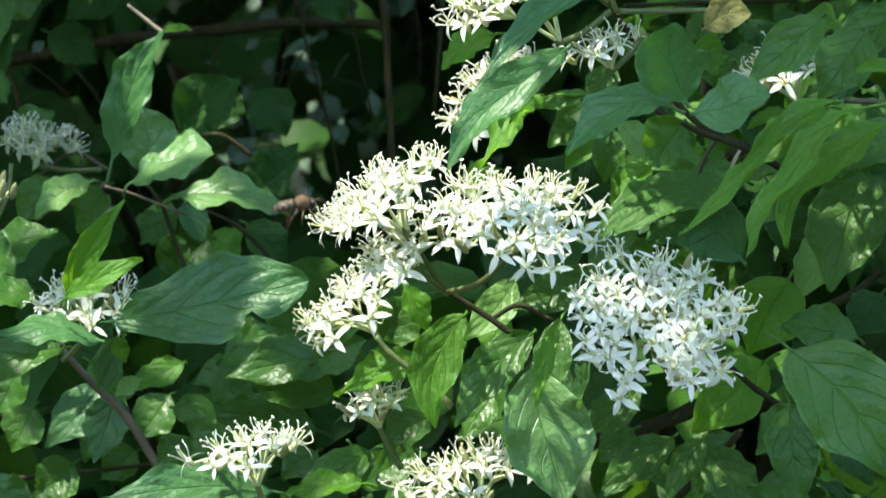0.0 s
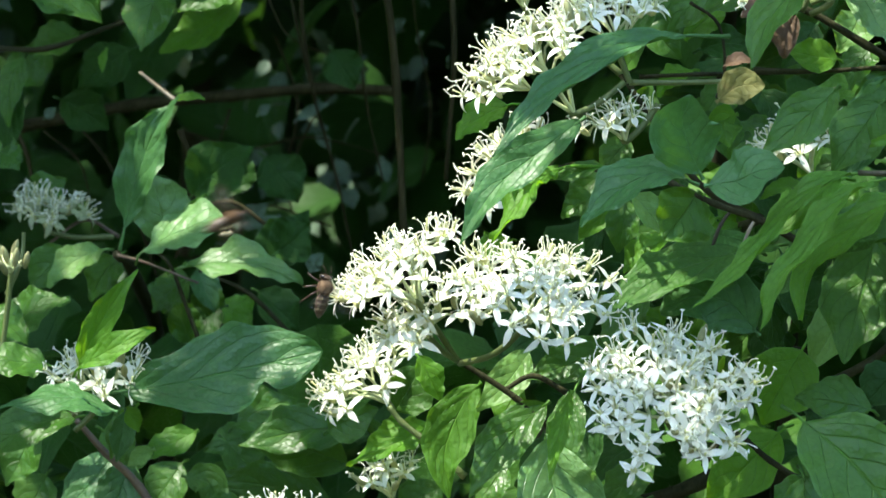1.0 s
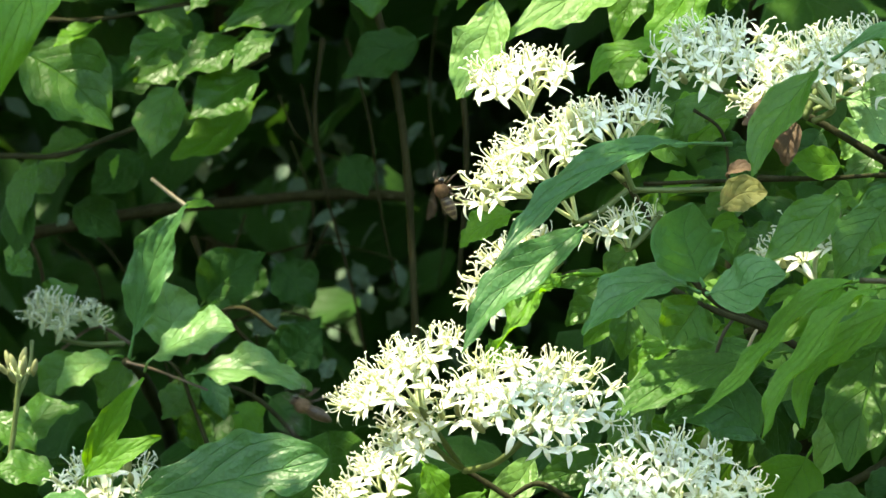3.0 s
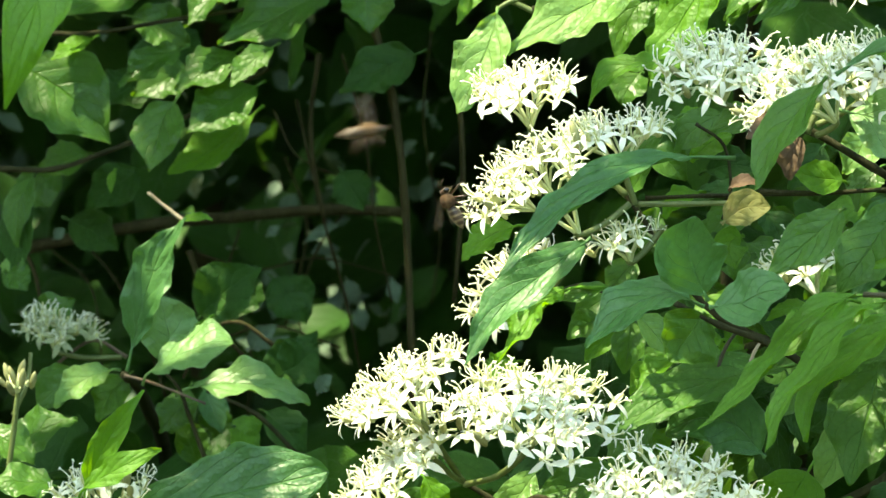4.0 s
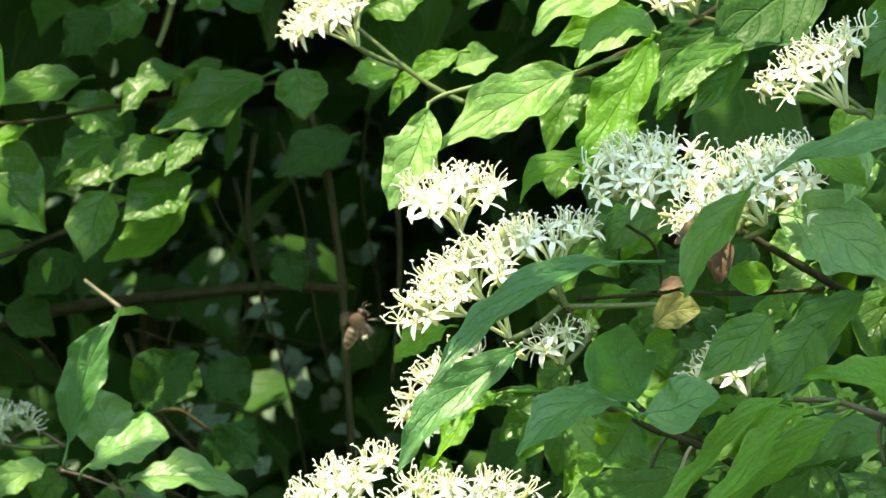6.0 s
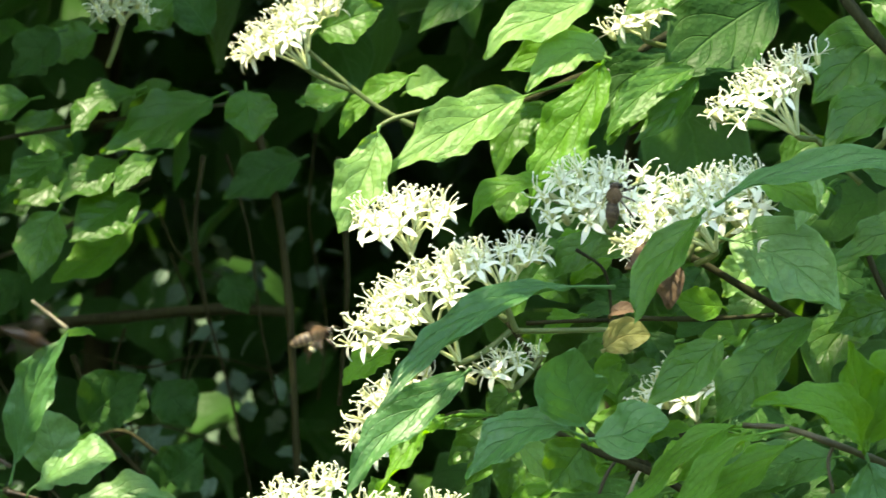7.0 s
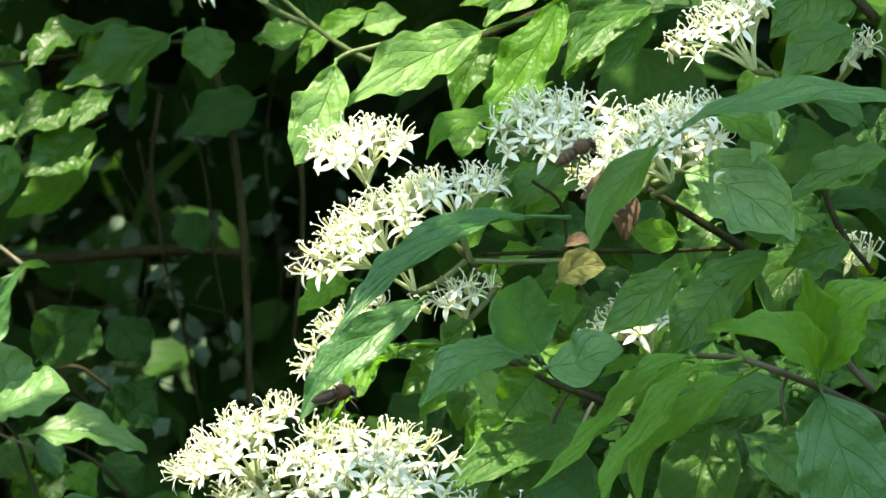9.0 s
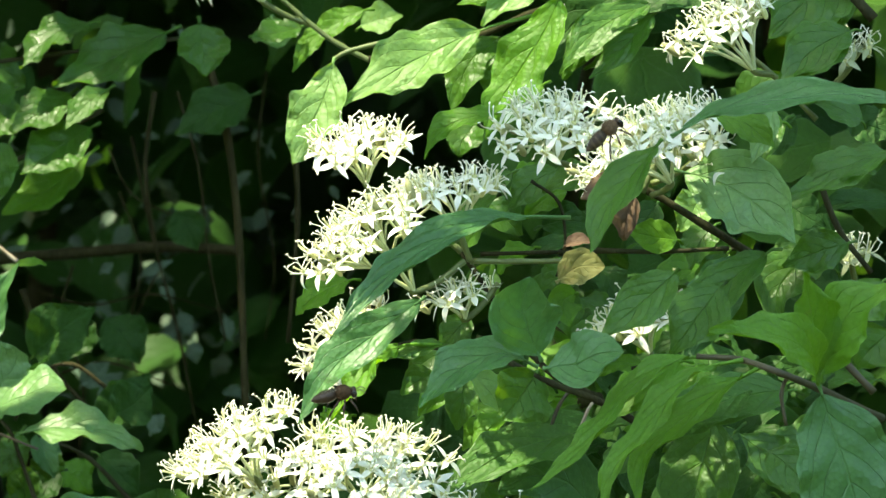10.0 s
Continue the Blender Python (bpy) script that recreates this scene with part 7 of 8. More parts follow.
leaf_mass("shrub_crown", "unseen drooping leaves added before the hollow side to darken it", 260, shaded(rounded(-0.36, -0.36, 1.80, 0.24, 0.18, 0.12)), (0.05, 0.08), 29, kinds=(MASS, GREEN), res=(6, 3))
leaf_mass("shrub_crown", "unseen leaves added to shade the flowering side", 300, shaded(rounded(-0.25, -0.35, 2.25, 0.20, 0.15, 0.09)), (0.05, 0.08), 17, kinds=(MASS, GREEN), res=(6, 3))
# unseen sprays, each added to shade one spot
leaf_mass("shrub_crown", "small unseen leaf spray added to shade the upper flower heads", 9, rounded(-0.063, -0.129, 1.672, 0.012, 0.012, 0.03), (0.022, 0.032), 18, kinds=(MASS, GREEN), res=(6, 3))
leaf_mass("shrub_crown", "unseen leaf spray added to shade the large dark leaf", 4, rounded(-0.213, -0.037, 1.601, 0.018, 0.014, 0.03), (0.024, 0.032), 19, kinds=(MASS, GREEN), res=(6, 3))
leaf_mass("shrub_crown", "unseen leaf spray added to shade the long wavy leaves", 16, shaded(rounded(-0.047, -0.192, 1.655, 0.060, 0.034, 0.03), 0.006), (0.040, 0.060), 23, tilt=(1.5, 3.0), kinds=(MASS, GREEN), res=(6, 3))
leaf_mass("shrub_crown", "unseen leaf spray added to shade the long flecked leaf", 9, shaded(rounded(-0.083, -0.157, 1.635, 0.034, 0.022, 0.02), 0.002), (0.035, 0.050), 24, tilt=(1.5, 3.0), kinds=(MASS, GREEN), res=(6, 3))
leaf_mass("shrub_crown", "unseen dense leaves over the back of the shrub to keep it dark", 4200, shaded(rounded(0, 1.30, 1.82, 1.2, 0.95, 0.22)), (0.06, 0.10), 9, kinds=(SHADE_GREEN,), res=(5, 2))
leaf_mass("shrub_crown", "unseen leafy crown added above the flowers for shade and dappled sun", 8000, shaded(crown), (0.05, 0.09), 6, kinds=(MASS, GREEN), res=(5, 2))


def ring(r):
    """Unseen trees added all round to block low sky, open only overhead."""
    a = r.uniform(0, 2 * math.pi)
    d = r.uniform(3.6, 5.2)
    return (d * math.cos(a), -0.8 + d * math.sin(a) * 1.25, 2.7 * r.random() ** 0.8)


# added out of view, so that light falls mostly from above
leaf_mass("surrounding_trees", "unseen leafy trees and bushes added all round to block low sky", 15000, ring, (0.18, 0.30), 8, kinds=(SHADE_GREEN,), res=(4, 2), category="trees")


# ---- limbs that carry the branches down to the ground ----
def limb(key, start, low_x, low_y):
    x, y, z = start
    twig(key, [(low_x, low_y, 0.0), (low_x * 0.98, low_y, 0.35), (low_x + (x - low_x) * 0.25, low_y - 0.02, 0.75), (x + (low_x - x) * 0.15, low_y - 0.03, z - 0.25), (x, y + (low_y - y) * 0.75, z - 0.06), (x, y + (low_y - y) * 0.3, z - 0.012), (x, y, z)], 0.006, 0.0013, "k")


limb('K', (-0.0099, 0.3600, 1.2077), -0.007, 0.500)
limb('G', (-0.2339, 0.3000, 1.3216), -0.600, 0.500)
limb('F', (-0.1025, 0.1800, 1.2536), -0.120, 0.550)
limb('E', (-0.0783, 0.1100, 1.1634), -0.100, 0.400)
limb('M', (0.0326, -0.0200, 1.2089), 0.023, 0.500)
limb('B', (0.0242, 0.0400, 1.1741), 0.017, 0.500)
limb('C', (0.0883, -0.0350, 1.2690), 0.062, 0.500)
limb('D', (0.1294, -0.0450, 1.3090), 0.091, 0.500)
limb('R', (0.1674, -0.0300, 1.2639), 0.111, 0.500)
limb('J', (0.1065, 0.1200, 1.3969), 0.075, 0.500)
twig("N", [(-0.6, -0.2, 0.0), (-0.6, -0.22, 0.9), (-0.52, -0.24, 1.38), (-0.3, -0.25, 1.47), (-0.0860, -0.2500, 1.3750)], 0.006, 0.0012, "k")
limb('H', (-0.0223, 0.0600, 1.1675), -0.020, 0.400)


# stems that carry the crown
for sx, sy, tx, ty in ((-0.75, 0.55, -0.95, 0.3), (-0.55, 0.95, -0.4, 1.0), (0.62, 0.75, 0.7, 0.6), (0.3, 1.2, 0.2, 1.3), (-0.15, 1.45, -0.1, 1.5)):
    twig("K", [(sx, sy, 0.0), (sx * 1.03, sy, 0.7), (sx + (tx - sx) * 0.4, sy + (ty - sy) * 0.4, 1.5), (tx, ty, 2.3)], 0.013, 0.005, "o")
# arching shoots that hold the drooping sprays
twig("K", [(-0.95, 0.30, 2.30), (-0.72, 0.00, 2.22), (-0.47, -0.28, 1.99), (-0.36, -0.36, 1.80)], 0.005, 0.0025, "o")
twig("K", [(-0.36, -0.36, 1.80), (-0.20, -0.28, 1.74), (-0.083, -0.16, 1.65)], 0.0024, 0.0010, "k")
twig("K", [(-0.40, 1.00, 2.30), (-0.36, 0.45, 2.42), (-0.28, -0.10, 2.38), (-0.25, -0.35, 2.25)], 0.005, 0.0020, "o")


# ---- a fallen petal ----
def fallen_petal(at, turn):
    verts, faces = [], []
    for i in range(9):
        u = i / 8
        half = 0.0006 * math.sin(math.pi * (0.08 + 0.88 * u)) ** 0.7
        for v in (-1, 0, 1):
            verts.append((0.0044 * (u - 0.5), v * half + 0.0013 * math.sin(3.0 * u), 0.0004 * abs(v) + 0.0008 * math.sin(3.1 * u)))
    for i in range(8):
        for j in range(2):
            faces.append((i * 3 + j, i * 3 + 3 + j, i * 3 + 4 + j, i * 3 + 1 + j))
    ob = new("fallen_petal", mesh_of("fallen_petal", verts, faces, [PETAL]))
    ob.matrix_world = Matrix.Translation(at) @ Euler(turn).to_matrix().to_4x4()
    return tagged(ob, "curled white dogwood petal lying on a broad leaf", "petal")


fallen_petal((0.1175, -0.0780, 1.3289), (1.2, -0.8, 0.1))


# ---- bees ----
FUZZ = plain_material("bee_fuzz", (0.060, 0.033, 0.015), (0.13, 0.074, 0.034), 900.0, 0.9)
DARK_FUZZ = plain_material("dark_fuzz", (0.095, 0.056, 0.028), (0.20, 0.130, 0.072), 900.0, 0.9)
CHITIN = plain_material("chitin", (0.024, 0.013, 0.007), (0.062, 0.034, 0.017), 700.0, 0.35, spec=0.5)
BAND = plain_material("pale_band", (0.075, 0.055, 0.035), (0.14, 0.105, 0.068), 900.0, 0.8)
AMBER = plain_material("amber_band", (0.085, 0.060, 0.034), (0.19, 0.140, 0.085), 700.0, 0.5)
POLLEN = plain_material("pollen", (0.62, 0.55, 0.30), (0.78, 0.72, 0.46), 900.0, 0.9)
EYE = plain_material("bee_eye", (0.010, 0.008, 0.007), (0.022, 0.016, 0.012), 900.0, 0.25, spec=0.6)


def wing_material():
    n = Nodes("wing_membrane")
    coords = n.add("TexCoord").outputs["Object"]
    veins = n.ramp(n.add("TexVoronoi", {"Scale": 520.0, "Vector": coords}, feature="DISTANCE_TO_EDGE").outputs["Distance"], 0.0, 0.09, 1.0, 0.0)
    film = n.add("BsdfPrincipled", {"Base Color": n.mix(veins, (0.20, 0.18, 0.15), (0.05, 0.035, 0.025)), "Roughness": 0.3})
    clear = n.add("BsdfTransparent", {"Color": (0.92, 0.90, 0.86)})
    return n.done(n.add("MixShader", {0: n.ramp(veins, 0.0, 1.0, 0.05, 0.28), 1: clear.outputs[0], 2: film.outputs[0]}).outputs[0])


WING = wing_material()


def lathe(sections, sides=14):
    """A body along x: sections are (x, z of the axis, half width, half height)."""
    verts, faces = [], []
    for x, z, w, h in sections:
        for k in range(sides):
            a = 2 * math.pi * k / sides
            verts.append((x, w * math.cos(a), z + h * math.sin(a)))
    for i in range(len(sections) - 1):
        for k in range(sides):
            a, b = i * sides + k, i * sides + (k + 1) % sides
            faces.append((a, a + sides, b + sides, b))
    faces.append(tuple(range(sides)))
    faces.append(tuple(range((len(sections) - 1) * sides, len(sections) * sides))[::-1])
    return verts, faces


def egg(x0, x1, z0, z1, width, height, n=9, front=1.0):
    out = []
    for i in range(n + 1):
        u = i / n
        r = max(0.03, math.sin(math.pi * u ** front) ** 0.62)
        out.append((x0 + (x1 - x0) * u, z0 + (z1 - z0) * u, width * r, height * r))
    return out


def fuzzy(sections, count, long, rng):
    """A body with short hairs standing off it."""
    verts, faces = lathe(sections)
    slots = [0] * len(faces)
    for _ in range(count):
        x, z, w, h = sections[rng.randrange(1, len(sections) - 1)]
        x += rng.uniform(-0.0003, 0.0003)
        a = rng.uniform(0, 2 * math.pi)
        p = Vector((x, w * math.cos(a), z + h * math.sin(a)))
        d = Vector((rng.uniform(-0.6, 0.2), math.cos(a) + rng.uniform(-0.3, 0.3), math.sin(a) + rng.uniform(-0.3, 0.3))).normalized() * long * rng.uniform(0.5, 1)
        s = d.cross(Vector((1, 0.2, 0.1))).normalized() * 0.00006
        k = len(verts)
        verts += [tuple(p - s), tuple(p + s), tuple(p + d)]
        faces.append((k, k + 1, k + 2))
        slots.append(1)
    return verts, faces, slots


def honey_bee(label, fuzz, band, pollen=False, seed=1):
    """A honey bee with its head to +x and its back to +z, about 13 mm long."""
    rng = random.Random(seed)
    bee = tagged(new("honey_bee"), label, "bee", "honey bees")
    bee.empty_display_size = 0.01
    verts, faces, slots = fuzzy(egg(-0.0024, 0.0026, 0.0, -0.0001, 0.0021, 0.0021), 900, 0.0009, rng)
    part("thorax", mesh_of("thorax", verts, faces, [fuzz, fuzz], slots), bee, "furry brown thorax")
    sections = egg(-0.0010, -0.0084, -0.0002, -0.0013, 0.00185, 0.0017, 24, 0.80)
    verts, faces = lathe(sections)
    slots = []
    for i in range(24):
        slots += [1 if i % 5 in (0, 1) and 3 < i < 22 else 0] * 14
    slots += [0, 0]
    k0 = len(verts)
    for _ in range(160):
        x, z, w, h = sections[rng.choice((2, 3, 5, 6, 10, 11, 15, 16))]
        a = rng.uniform(0, 6.28)
        p = Vector((x, w * math.cos(a), z + h * math.sin(a)))
        d = Vector((-0.7, math.cos(a), math.sin(a))).normalized() * 0.0006
        s = d.cross(Vector((1, 0.2, 0.1))).normalized() * 0.00006
        k = len(verts)
        verts += [tuple(p - s), tuple(p + s), tuple(p + d)]
        faces.append((k, k + 1, k + 2))
        slots.append(1)
    part("abdomen", mesh_of("abdomen", verts, faces, [CHITIN, band], slots), bee, "dark abdomen with pale bands")
    verts, faces, slots = fuzzy(egg(0.0018, 0.0038, -0.0003, -0.0009, 0.0016, 0.0017, 7), 160, 0.0005, rng)
    part("head", mesh_of("head", verts, faces, [CHITIN, fuzz], slots), bee)
    for s in (-1, 1):
        verts, faces = lathe(egg(-0.0008, 0.0008, 0, 0, 0.0005, 0.0011, 7), 10)
        eye = part("eye", mesh_of("eye", verts, faces, [EYE]), bee)
        eye.location, eye.rotation_euler = (0.0029, s * 0.00130, -0.0004), (0, 0.2, s * 0.35)
        pts = curve_points([(0.0036, s * 0.0005, 0.0000), (0.0047, s * 0.0009, 0.0005), (0.0060, s * 0.0014, -0.0006)])
        verts, faces = tube(pts, [0.00010] * len(pts), 5)
        part("antenna", mesh_of("antenna", verts, faces, [CHITIN]), bee)
        for x, out, low, back in ((0.0016, 0.0034, -0.0048, 0.0018), (0.0004, 0.0042, -0.0052, -0.0010), (-0.0008, 0.0036, -0.0066, -0.0042)):
            pts = [(x, s * 0.0012, -0.0014), (x + back * 0.3, s * out * 0.75, -0.0020), (x + back * 0.75, s * out, low * 0.65), (x + back, s * out * 0.9, low)]
            verts, faces = tube(curve_points(pts, 3), [0.00024, 0.00027, 0.00028, 0.00026, 0.00026, 0.00030, 0.00028, 0.00022, 0.00014, 0.00010], 5)
            part("leg", mesh_of("leg", verts, faces, [CHITIN]), bee)
        if pollen:
            verts, faces = lathe(egg(-0.0008, 0.0008, 0, 0, 0.0006, 0.0008, 7), 9)
            load = part("pollen_load", mesh_of("pollen_load", verts, faces, [POLLEN]), bee, "pale yellow pollen load")
            load.location = (-0.0028, s * 0.0029, -0.0030)
        for long, wide, x in ((0.0092, 0.0030, 0.0012), (0.0064, 0.0022, -0.0004)):
            verts, faces = [], []
            for i in range(11):
                u = i / 10
                w = wide * (0.12 + 0.88 * math.sin(math.pi * min(1, 0.05 + 0.80 * u)) ** 0.8) * (1 if i < 10 else 0.5)
                for v in (0, 0.5, 1):
                    verts.append((-v * w + 0.25 * w, s * u * long, 0.00012 * math.sin(9 * v + 5 * u)))
            for i in range(10):
                for j in range(2):
                    a = i * 3 + j
                    faces.append((a, a + 3, a + 4, a + 1))
            wing = part("wing", mesh_of("wing", verts, faces, [WING]), bee, "clear veined wing")
            wing.location = (x, s * 0.0013, 0.0015)
            wing["side"], wing["hind"] = s, int(long < 0.008)
    return bee


BEE_A = honey_bee("dark-banded honey bee clinging to white dogwood flowers", DARK_FUZZ, BAND, False, 1)
BEE_B = honey_bee("brown honey bee with pollen loads hovering at the flowers", FUZZ, AMBER, True, 2)
BEE_C = honey_bee("dark brown honey bee crawling on the flower head", FUZZ, CHITIN, False, 3)


def bee_pose(x, y, z, heading, roll, yaw=0.0):
    """heading: degrees from +x towards the sky; roll: back turned from the sky to the open side; yaw: head turned to the open side."""
    h, w, r = radians(heading), radians(yaw), radians(roll)
    ax = Vector((math.cos(h) * math.cos(w), -math.sin(w), math.sin(h) * math.cos(w)))
    front = Vector((0, -1, 0))
    front = (front - ax * front.dot(ax)).normalized()
    up = ax.cross(front)
    flip = 1 if math.cos(h) >= -0.2 else -1
    up = up * (-1 if (ax.cross(front)).z * flip < 0 else 1) if abs(up.z) > 0.15 else up
    az = up * math.cos(r) + front * math.sin(r)
    ay = az.cross(ax)
    m = Matrix((ax, ay, az)).transposed().to_4x4()
    m.translation = (x, y, z)
    return m


def wing_pose(wing, lift, sweep):
    """A wing's pose on its bee: lift above the body, sweep back along it."""
    s = wing["side"]
    return Matrix.Translation(wing.location) @ Euler((s * radians(lift), 0, s * radians(sweep + 8 * wing["hind"]))).to_matrix().to_4x4()


def beat(bee, flights):
    """Wings beat in the air and lie back along the body at rest."""
    for wing in [c for c in bee.children if "side" in c]:
        rows, k = [], 0
        home = wing.location.copy()
        for i in range(0, 301):
            t = i / FPS
            if any(a <= t <= b for a, b in flights):
                k += 1
                rows.append((t, wing_pose(wing, 48 if k % 2 else -18, 12)))
            elif i in (0, 300) or any(abs(t - e) < 0.21 for f in flights for e in f):
                rows.append((t, wing_pose(wing, 14, 52)))
        walk(wing, rows)


def motions():
    """The bees' ways from flower to flower."""
    walk(BEE_A, [
        (0.0, bee_pose(-0.0335, -0.0600, 1.2543, 5, 20, 0)),
        (0.1, bee_pose(-0.0331, -0.0600, 1.2531, 20, 20, 0)),
        (0.2, bee_pose(-0.0331, -0.0600, 1.2531, 15, 20, 0)),
        (0.3, bee_pose(-0.0328, -0.0600, 1.2508, 30, 25, 0)),
        (0.4, bee_pose(-0.0364, -0.0600, 1.2509, 25, 25, 0)),
        (0.5, bee_pose(-0.0352, -0.0600, 1.2515, 35, 25, 0)),
        (0.6, bee_pose(-0.0339, -0.0600, 1.2503, 50, 30, 0)),
        (0.7, bee_pose(-0.0343, -0.0600, 1.2511, 55, 40, 0)),
        (0.8, bee_pose(-0.0328, -0.0650, 1.2504, 62, 45, 0)),
        (0.9, bee_pose(-0.0323, -0.0700, 1.2508, 75, 50, 0)),
        (1.0, bee_pose(-0.0307, -0.0750, 1.2508, 82, 55, 0)),
        (1.2, bee_pose(-0.0300, -0.0750, 1.2498, 85, 60, 0)),
        (1.5, bee_pose(-0.0308, -0.0750, 1.2493, 85, 60, 0)),
        (1.8, bee_pose(-0.0303, -0.0750, 1.2495, 88, 65, 0)),
        (2.0, bee_pose(-0.0303, -0.0750, 1.2493, 95, 65, 0)),
        (2.3, bee_pose(-0.0300, -0.0750, 1.2477, 110, 70, 0)),
        (2.5, bee_pose(-0.0298, -0.0750, 1.2465, 125, 75, 0)),
        (2.7, bee_pose(-0.0291, -0.0750, 1.2448, 125, 75, 0)),
        (2.9, bee_pose(-0.0313, -0.0900, 1.2464, 140, 60, 0)),
        (3.2, bee_pose(-0.0567, -0.1000, 1.2596, 150, 30, 0)),
        (3.5, bee_pose(-0.0821, -0.0800, 1.2848, 100, 30, 0)),
        (3.8, bee_pose(-0.0725, -0.0500, 1.3042, 30, 20, 0)),
        (3.9, bee_pose(-0.0520, -0.0400, 1.3190, 20, 20, 0)),
        (4.0, bee_pose(-0.0211, -0.0400, 1.3267, 5, 20, 0)),
        (4.1, bee_pose(-0.0092, -0.0600, 1.3252, 0, 20, 0)),
        (4.2, bee_pose(0.0019, -0.1000, 1.3395, 50, 30, 0)),
        (4.4, bee_pose(0.0141, -0.1000, 1.3762, 50, 30, 0)),
        (4.9, bee_pose(0.0377, -0.1200, 1.4015, 20, 30, 0)),
        (5.8, bee_pose(0.0483, -0.1500, 1.4053, -20, 20, 0)),
        (6.4, bee_pose(0.0495, -0.1300, 1.3704, -50, 20, 0)),
        (6.6, bee_pose(0.0558, -0.1150, 1.3504, -30, 20, 0)),
        (6.8, bee_pose(0.0656, -0.1240, 1.3449, 20, 40, 0)),
        (6.9, bee_pose(0.0741, -0.1240, 1.3430, 60, 50, 0)),
        (7.0, bee_pose(0.0747, -0.1240, 1.3417, 80, 55, 0)),
        (7.2, bee_pose(0.0755, -0.1240, 1.3378, 95, 60, 0)),
        (7.5, bee_pose(0.0756, -0.1240, 1.3346, 88, 60, 0)),
        (8.0, bee_pose(0.0753, -0.1240, 1.3354, 76, 45, 0)),
        (8.5, bee_pose(0.0764, -0.1240, 1.3340, 72, 40, 0)),
        (8.8, bee_pose(0.0772, -0.1240, 1.3352, 40, 30, 0)),
        (9.0, bee_pose(0.0776, -0.1240, 1.3360, 27, 20, 0)),
        (9.5, bee_pose(0.0806, -0.1240, 1.3392, 14, 18, 0)),
        (10.0, bee_pose(0.0846, -0.1240, 1.3412, 38, 22, 0)),
    ])
    beat(BEE_A, ((0.0, 0.7), (2.8, 6.85)))
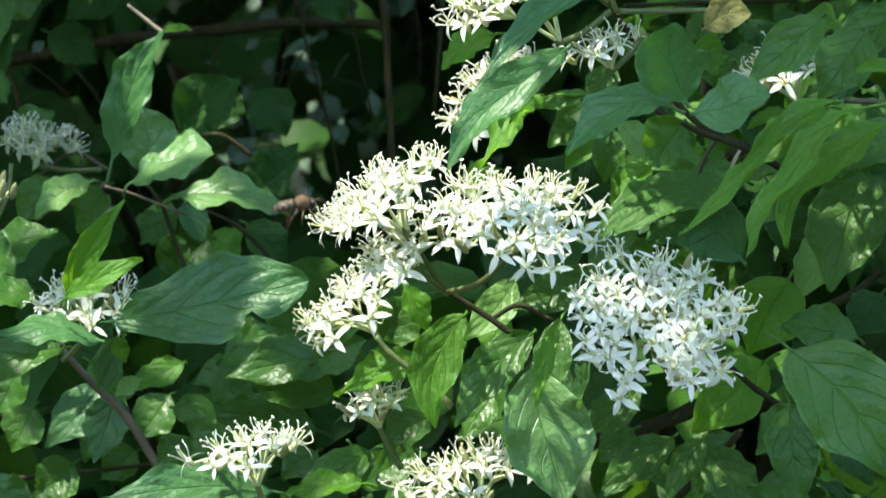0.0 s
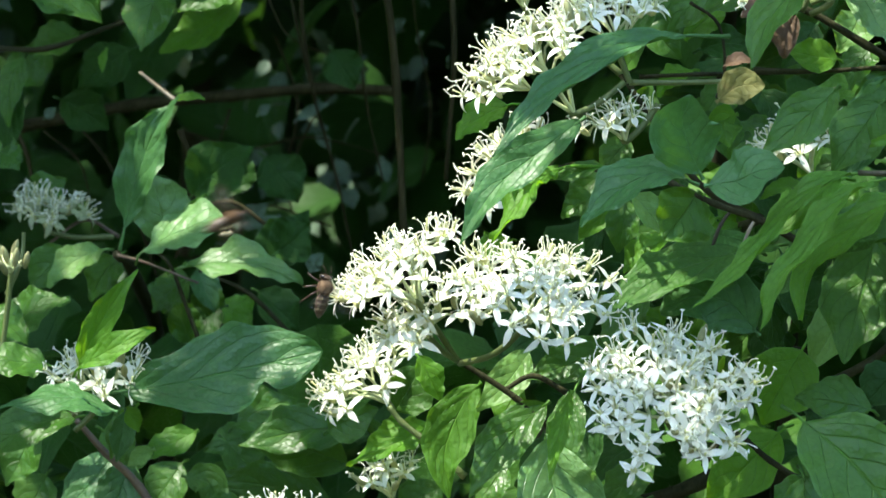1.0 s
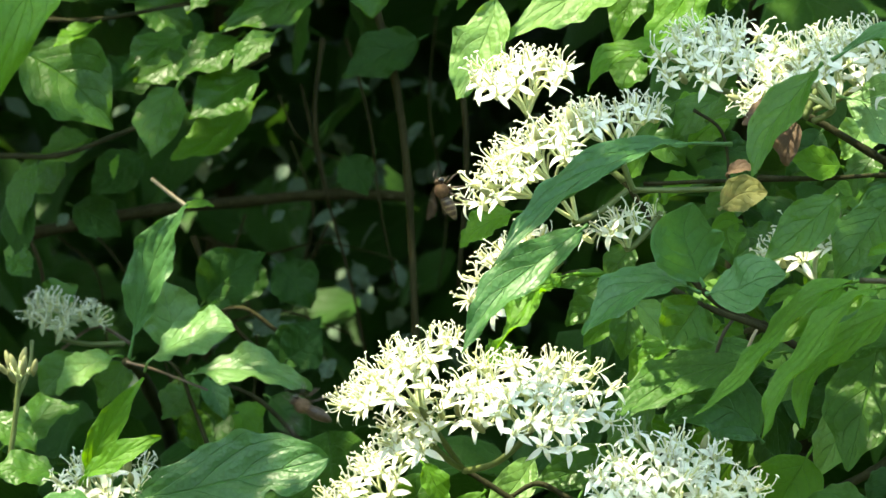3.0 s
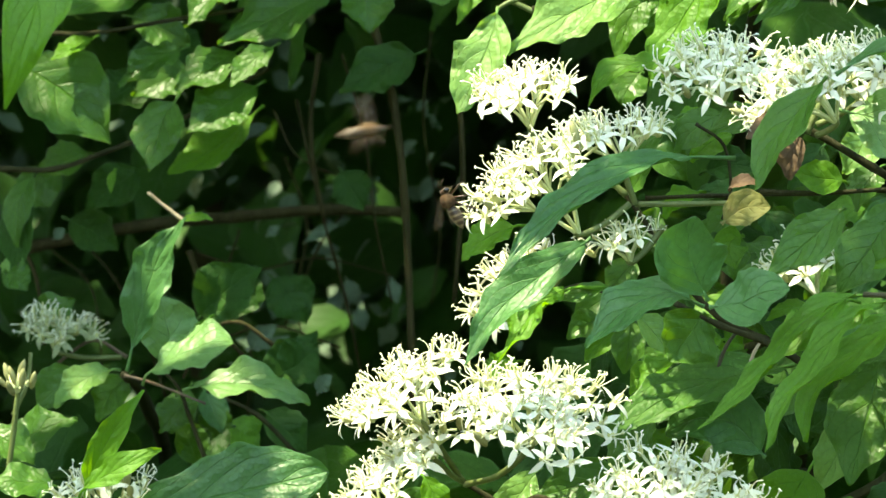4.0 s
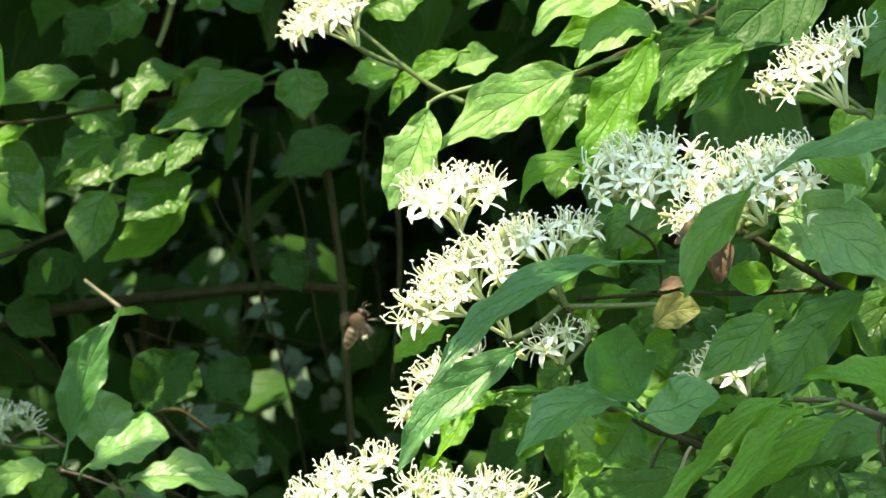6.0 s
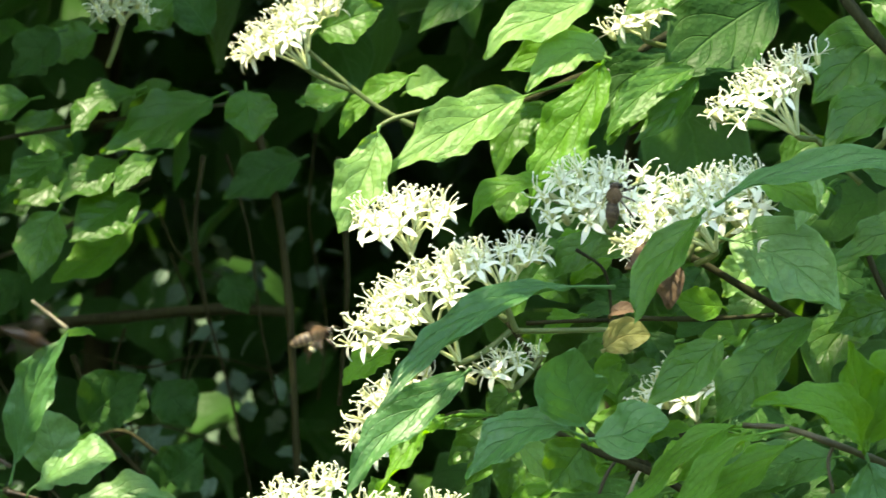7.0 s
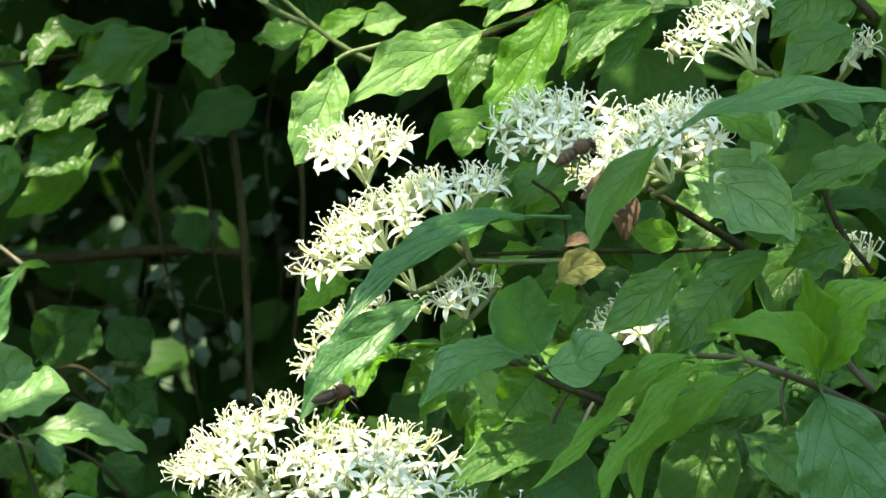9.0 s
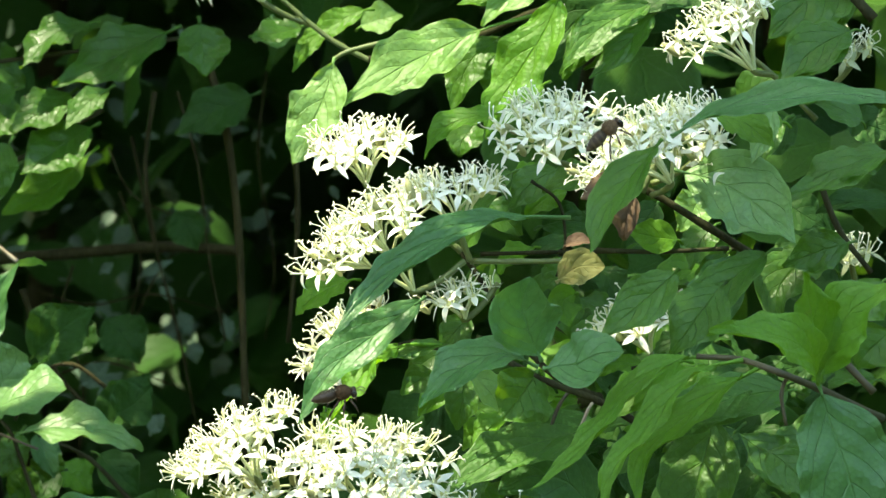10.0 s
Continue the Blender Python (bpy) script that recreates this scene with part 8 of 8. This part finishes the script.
    walk(BEE_B, [
        (0.0, bee_pose(-0.1685, 0.0000, 1.2429, 10, 20, 0)),
        (0.6, bee_pose(-0.1304, -0.0200, 1.2592, 10, 20, 0)),
        (0.9, bee_pose(-0.0786, -0.0300, 1.2661, 15, 20, 0)),
        (1.0, bee_pose(-0.0575, -0.0300, 1.2690, 20, 20, 0)),
        (1.1, bee_pose(-0.0363, -0.0300, 1.2749, 10, 20, 0)),
        (1.2, bee_pose(-0.0103, -0.0400, 1.2756, 0, 20, 0)),
        (1.3, bee_pose(-0.0031, -0.0500, 1.2775, 5, 20, 0)),
        (1.4, bee_pose(0.0014, -0.0500, 1.2787, 10, 20, 0)),
        (1.5, bee_pose(0.0038, -0.0500, 1.2770, 20, 20, 0)),
        (1.6, bee_pose(0.0003, -0.0600, 1.2788, 35, 20, 0)),
        (1.7, bee_pose(-0.0057, -0.0600, 1.2890, 30, 20, 0)),
        (1.8, bee_pose(-0.0170, -0.0500, 1.3009, 15, 20, 0)),
        (1.9, bee_pose(-0.0123, -0.0500, 1.3015, 0, 20, 0)),
        (2.0, bee_pose(0.0008, -0.0500, 1.2952, 15, 20, 0)),
        (2.1, bee_pose(-0.0009, -0.0600, 1.3006, 40, 20, 0)),
        (2.2, bee_pose(0.0008, -0.0600, 1.3103, 40, 20, 0)),
        (2.3, bee_pose(0.0000, -0.0600, 1.3151, 20, 20, 0)),
        (2.4, bee_pose(-0.0014, -0.0600, 1.3123, 15, 15, 0)),
        (2.5, bee_pose(-0.0029, -0.0600, 1.3122, 18, 15, 10)),
        (2.6, bee_pose(-0.0005, -0.0600, 1.3105, 30, 20, 0)),
        (2.7, bee_pose(-0.0015, -0.0650, 1.3078, 45, 20, 0)),
        (3.0, bee_pose(-0.0002, -0.0700, 1.3058, 108, 25, 0)),
        (3.8, bee_pose(0.0004, -0.0700, 1.3062, 112, 25, 0)),
        (4.2, bee_pose(0.0007, -0.0700, 1.3071, 112, 25, 0)),
        (4.5, bee_pose(0.0000, -0.0700, 1.3079, 112, 25, 0)),
        (5.0, bee_pose(0.0012, -0.0700, 1.3085, 112, 25, 0)),
        (5.5, bee_pose(0.0001, -0.0700, 1.3067, 112, 25, 0)),
        (5.7, bee_pose(0.0007, -0.0700, 1.3072, 112, 25, 0)),
        (6.0, bee_pose(-0.0051, -0.0700, 1.3032, 60, 30, 0)),
        (6.5, bee_pose(-0.0084, -0.0700, 1.2978, 30, 20, 0)),
        (6.8, bee_pose(-0.0035, -0.0600, 1.3000, 25, 20, 0)),
        (6.9, bee_pose(0.0009, -0.0600, 1.3020, 25, 20, 0)),
        (7.0, bee_pose(-0.0020, -0.0600, 1.3059, 15, 20, 0)),
        (7.1, bee_pose(-0.0043, -0.0600, 1.3087, 15, 20, 0)),
        (7.2, bee_pose(-0.0071, -0.0600, 1.3103, 15, 15, 0)),
        (7.3, bee_pose(-0.0048, -0.0600, 1.3111, 25, 15, 0)),
        (7.4, bee_pose(-0.0030, -0.0600, 1.3135, 25, 15, 0)),
        (7.5, bee_pose(-0.0035, -0.0600, 1.3150, 24, 15, 10)),
        (7.6, bee_pose(-0.0034, -0.0600, 1.3155, 22, 15, 0)),
        (7.8, bee_pose(-0.0066, -0.0600, 1.3148, 20, 15, 0)),
        (8.0, bee_pose(-0.0070, -0.0600, 1.3100, 25, 15, 0)),
        (8.2, bee_pose(-0.0044, -0.0600, 1.3135, 25, 15, 0)),
        (8.4, bee_pose(-0.0089, -0.0600, 1.3130, 25, 15, 0)),
        (8.6, bee_pose(-0.0026, -0.0600, 1.3082, 35, 20, 0)),
        (8.8, bee_pose(0.0042, 0.0000, 1.3081, 40, 25, 0)),
        (9.0, bee_pose(0.0074, 0.0100, 1.3071, 35, 25, 0)),
        (9.2, bee_pose(0.0085, -0.0450, 1.3009, 65, 15, 10)),
        (9.3, bee_pose(0.0070, -0.0450, 1.2999, 62, 15, 10)),
        (9.4, bee_pose(-0.0069, -0.0600, 1.3028, 28, 15, 10)),
        (9.5, bee_pose(-0.0098, -0.0600, 1.3053, 28, 15, 10)),
        (9.6, bee_pose(-0.0176, -0.0600, 1.3008, 30, 15, 10)),
        (9.7, bee_pose(-0.0246, -0.0600, 1.2948, 15, 15, 10)),
        (9.8, bee_pose(-0.0387, -0.0600, 1.2767, 8, 15, 10)),
        (9.9, bee_pose(-0.0571, -0.0600, 1.2535, 0, 15, 10)),
        (10.0, bee_pose(-0.0749, -0.0600, 1.2304, -5, 15, 10)),
    ])
    beat(BEE_B, ((0.0, 2.65), (5.75, 8.7), (9.25, 10.0)))
    walk(BEE_C, [
        (0.0, bee_pose(-0.2241, -0.0500, 1.2630, 0, 20, 0)),
        (6.3, bee_pose(-0.1895, -0.0500, 1.3305, -10, 20, 0)),
        (6.8, bee_pose(-0.1134, -0.0600, 1.3154, -20, 20, 0)),
        (7.0, bee_pose(-0.0783, -0.0700, 1.3047, -25, 20, 0)),
        (7.1, bee_pose(-0.0563, -0.0750, 1.2963, -25, 20, 0)),
        (7.2, bee_pose(-0.0285, -0.0800, 1.2808, -20, 20, 0)),
        (7.3, bee_pose(-0.0091, -0.1100, 1.2715, 0, 20, 0)),
        (7.4, bee_pose(0.0002, -0.1180, 1.2743, 8, 20, 0)),
        (7.5, bee_pose(0.0024, -0.1180, 1.2747, 10, 20, 0)),
        (7.6, bee_pose(0.0074, -0.1180, 1.2752, 10, 25, 0)),
        (7.8, bee_pose(0.0152, -0.1180, 1.2719, 12, 25, 0)),
        (8.0, bee_pose(0.0151, -0.1180, 1.2715, 12, 25, 0)),
        (8.4, bee_pose(0.0148, -0.1180, 1.2715, 12, 25, 0)),
        (8.8, bee_pose(0.0162, -0.1180, 1.2720, 12, 25, 0)),
        (9.0, bee_pose(0.0164, -0.1180, 1.2720, 10, 25, 0)),
        (9.5, bee_pose(0.0164, -0.1180, 1.2720, 12, 25, 0)),
        (10.0, bee_pose(0.0165, -0.1180, 1.2720, 8, 25, 0)),
    ])
    beat(BEE_C, ((0.0, 7.75),))


motions()
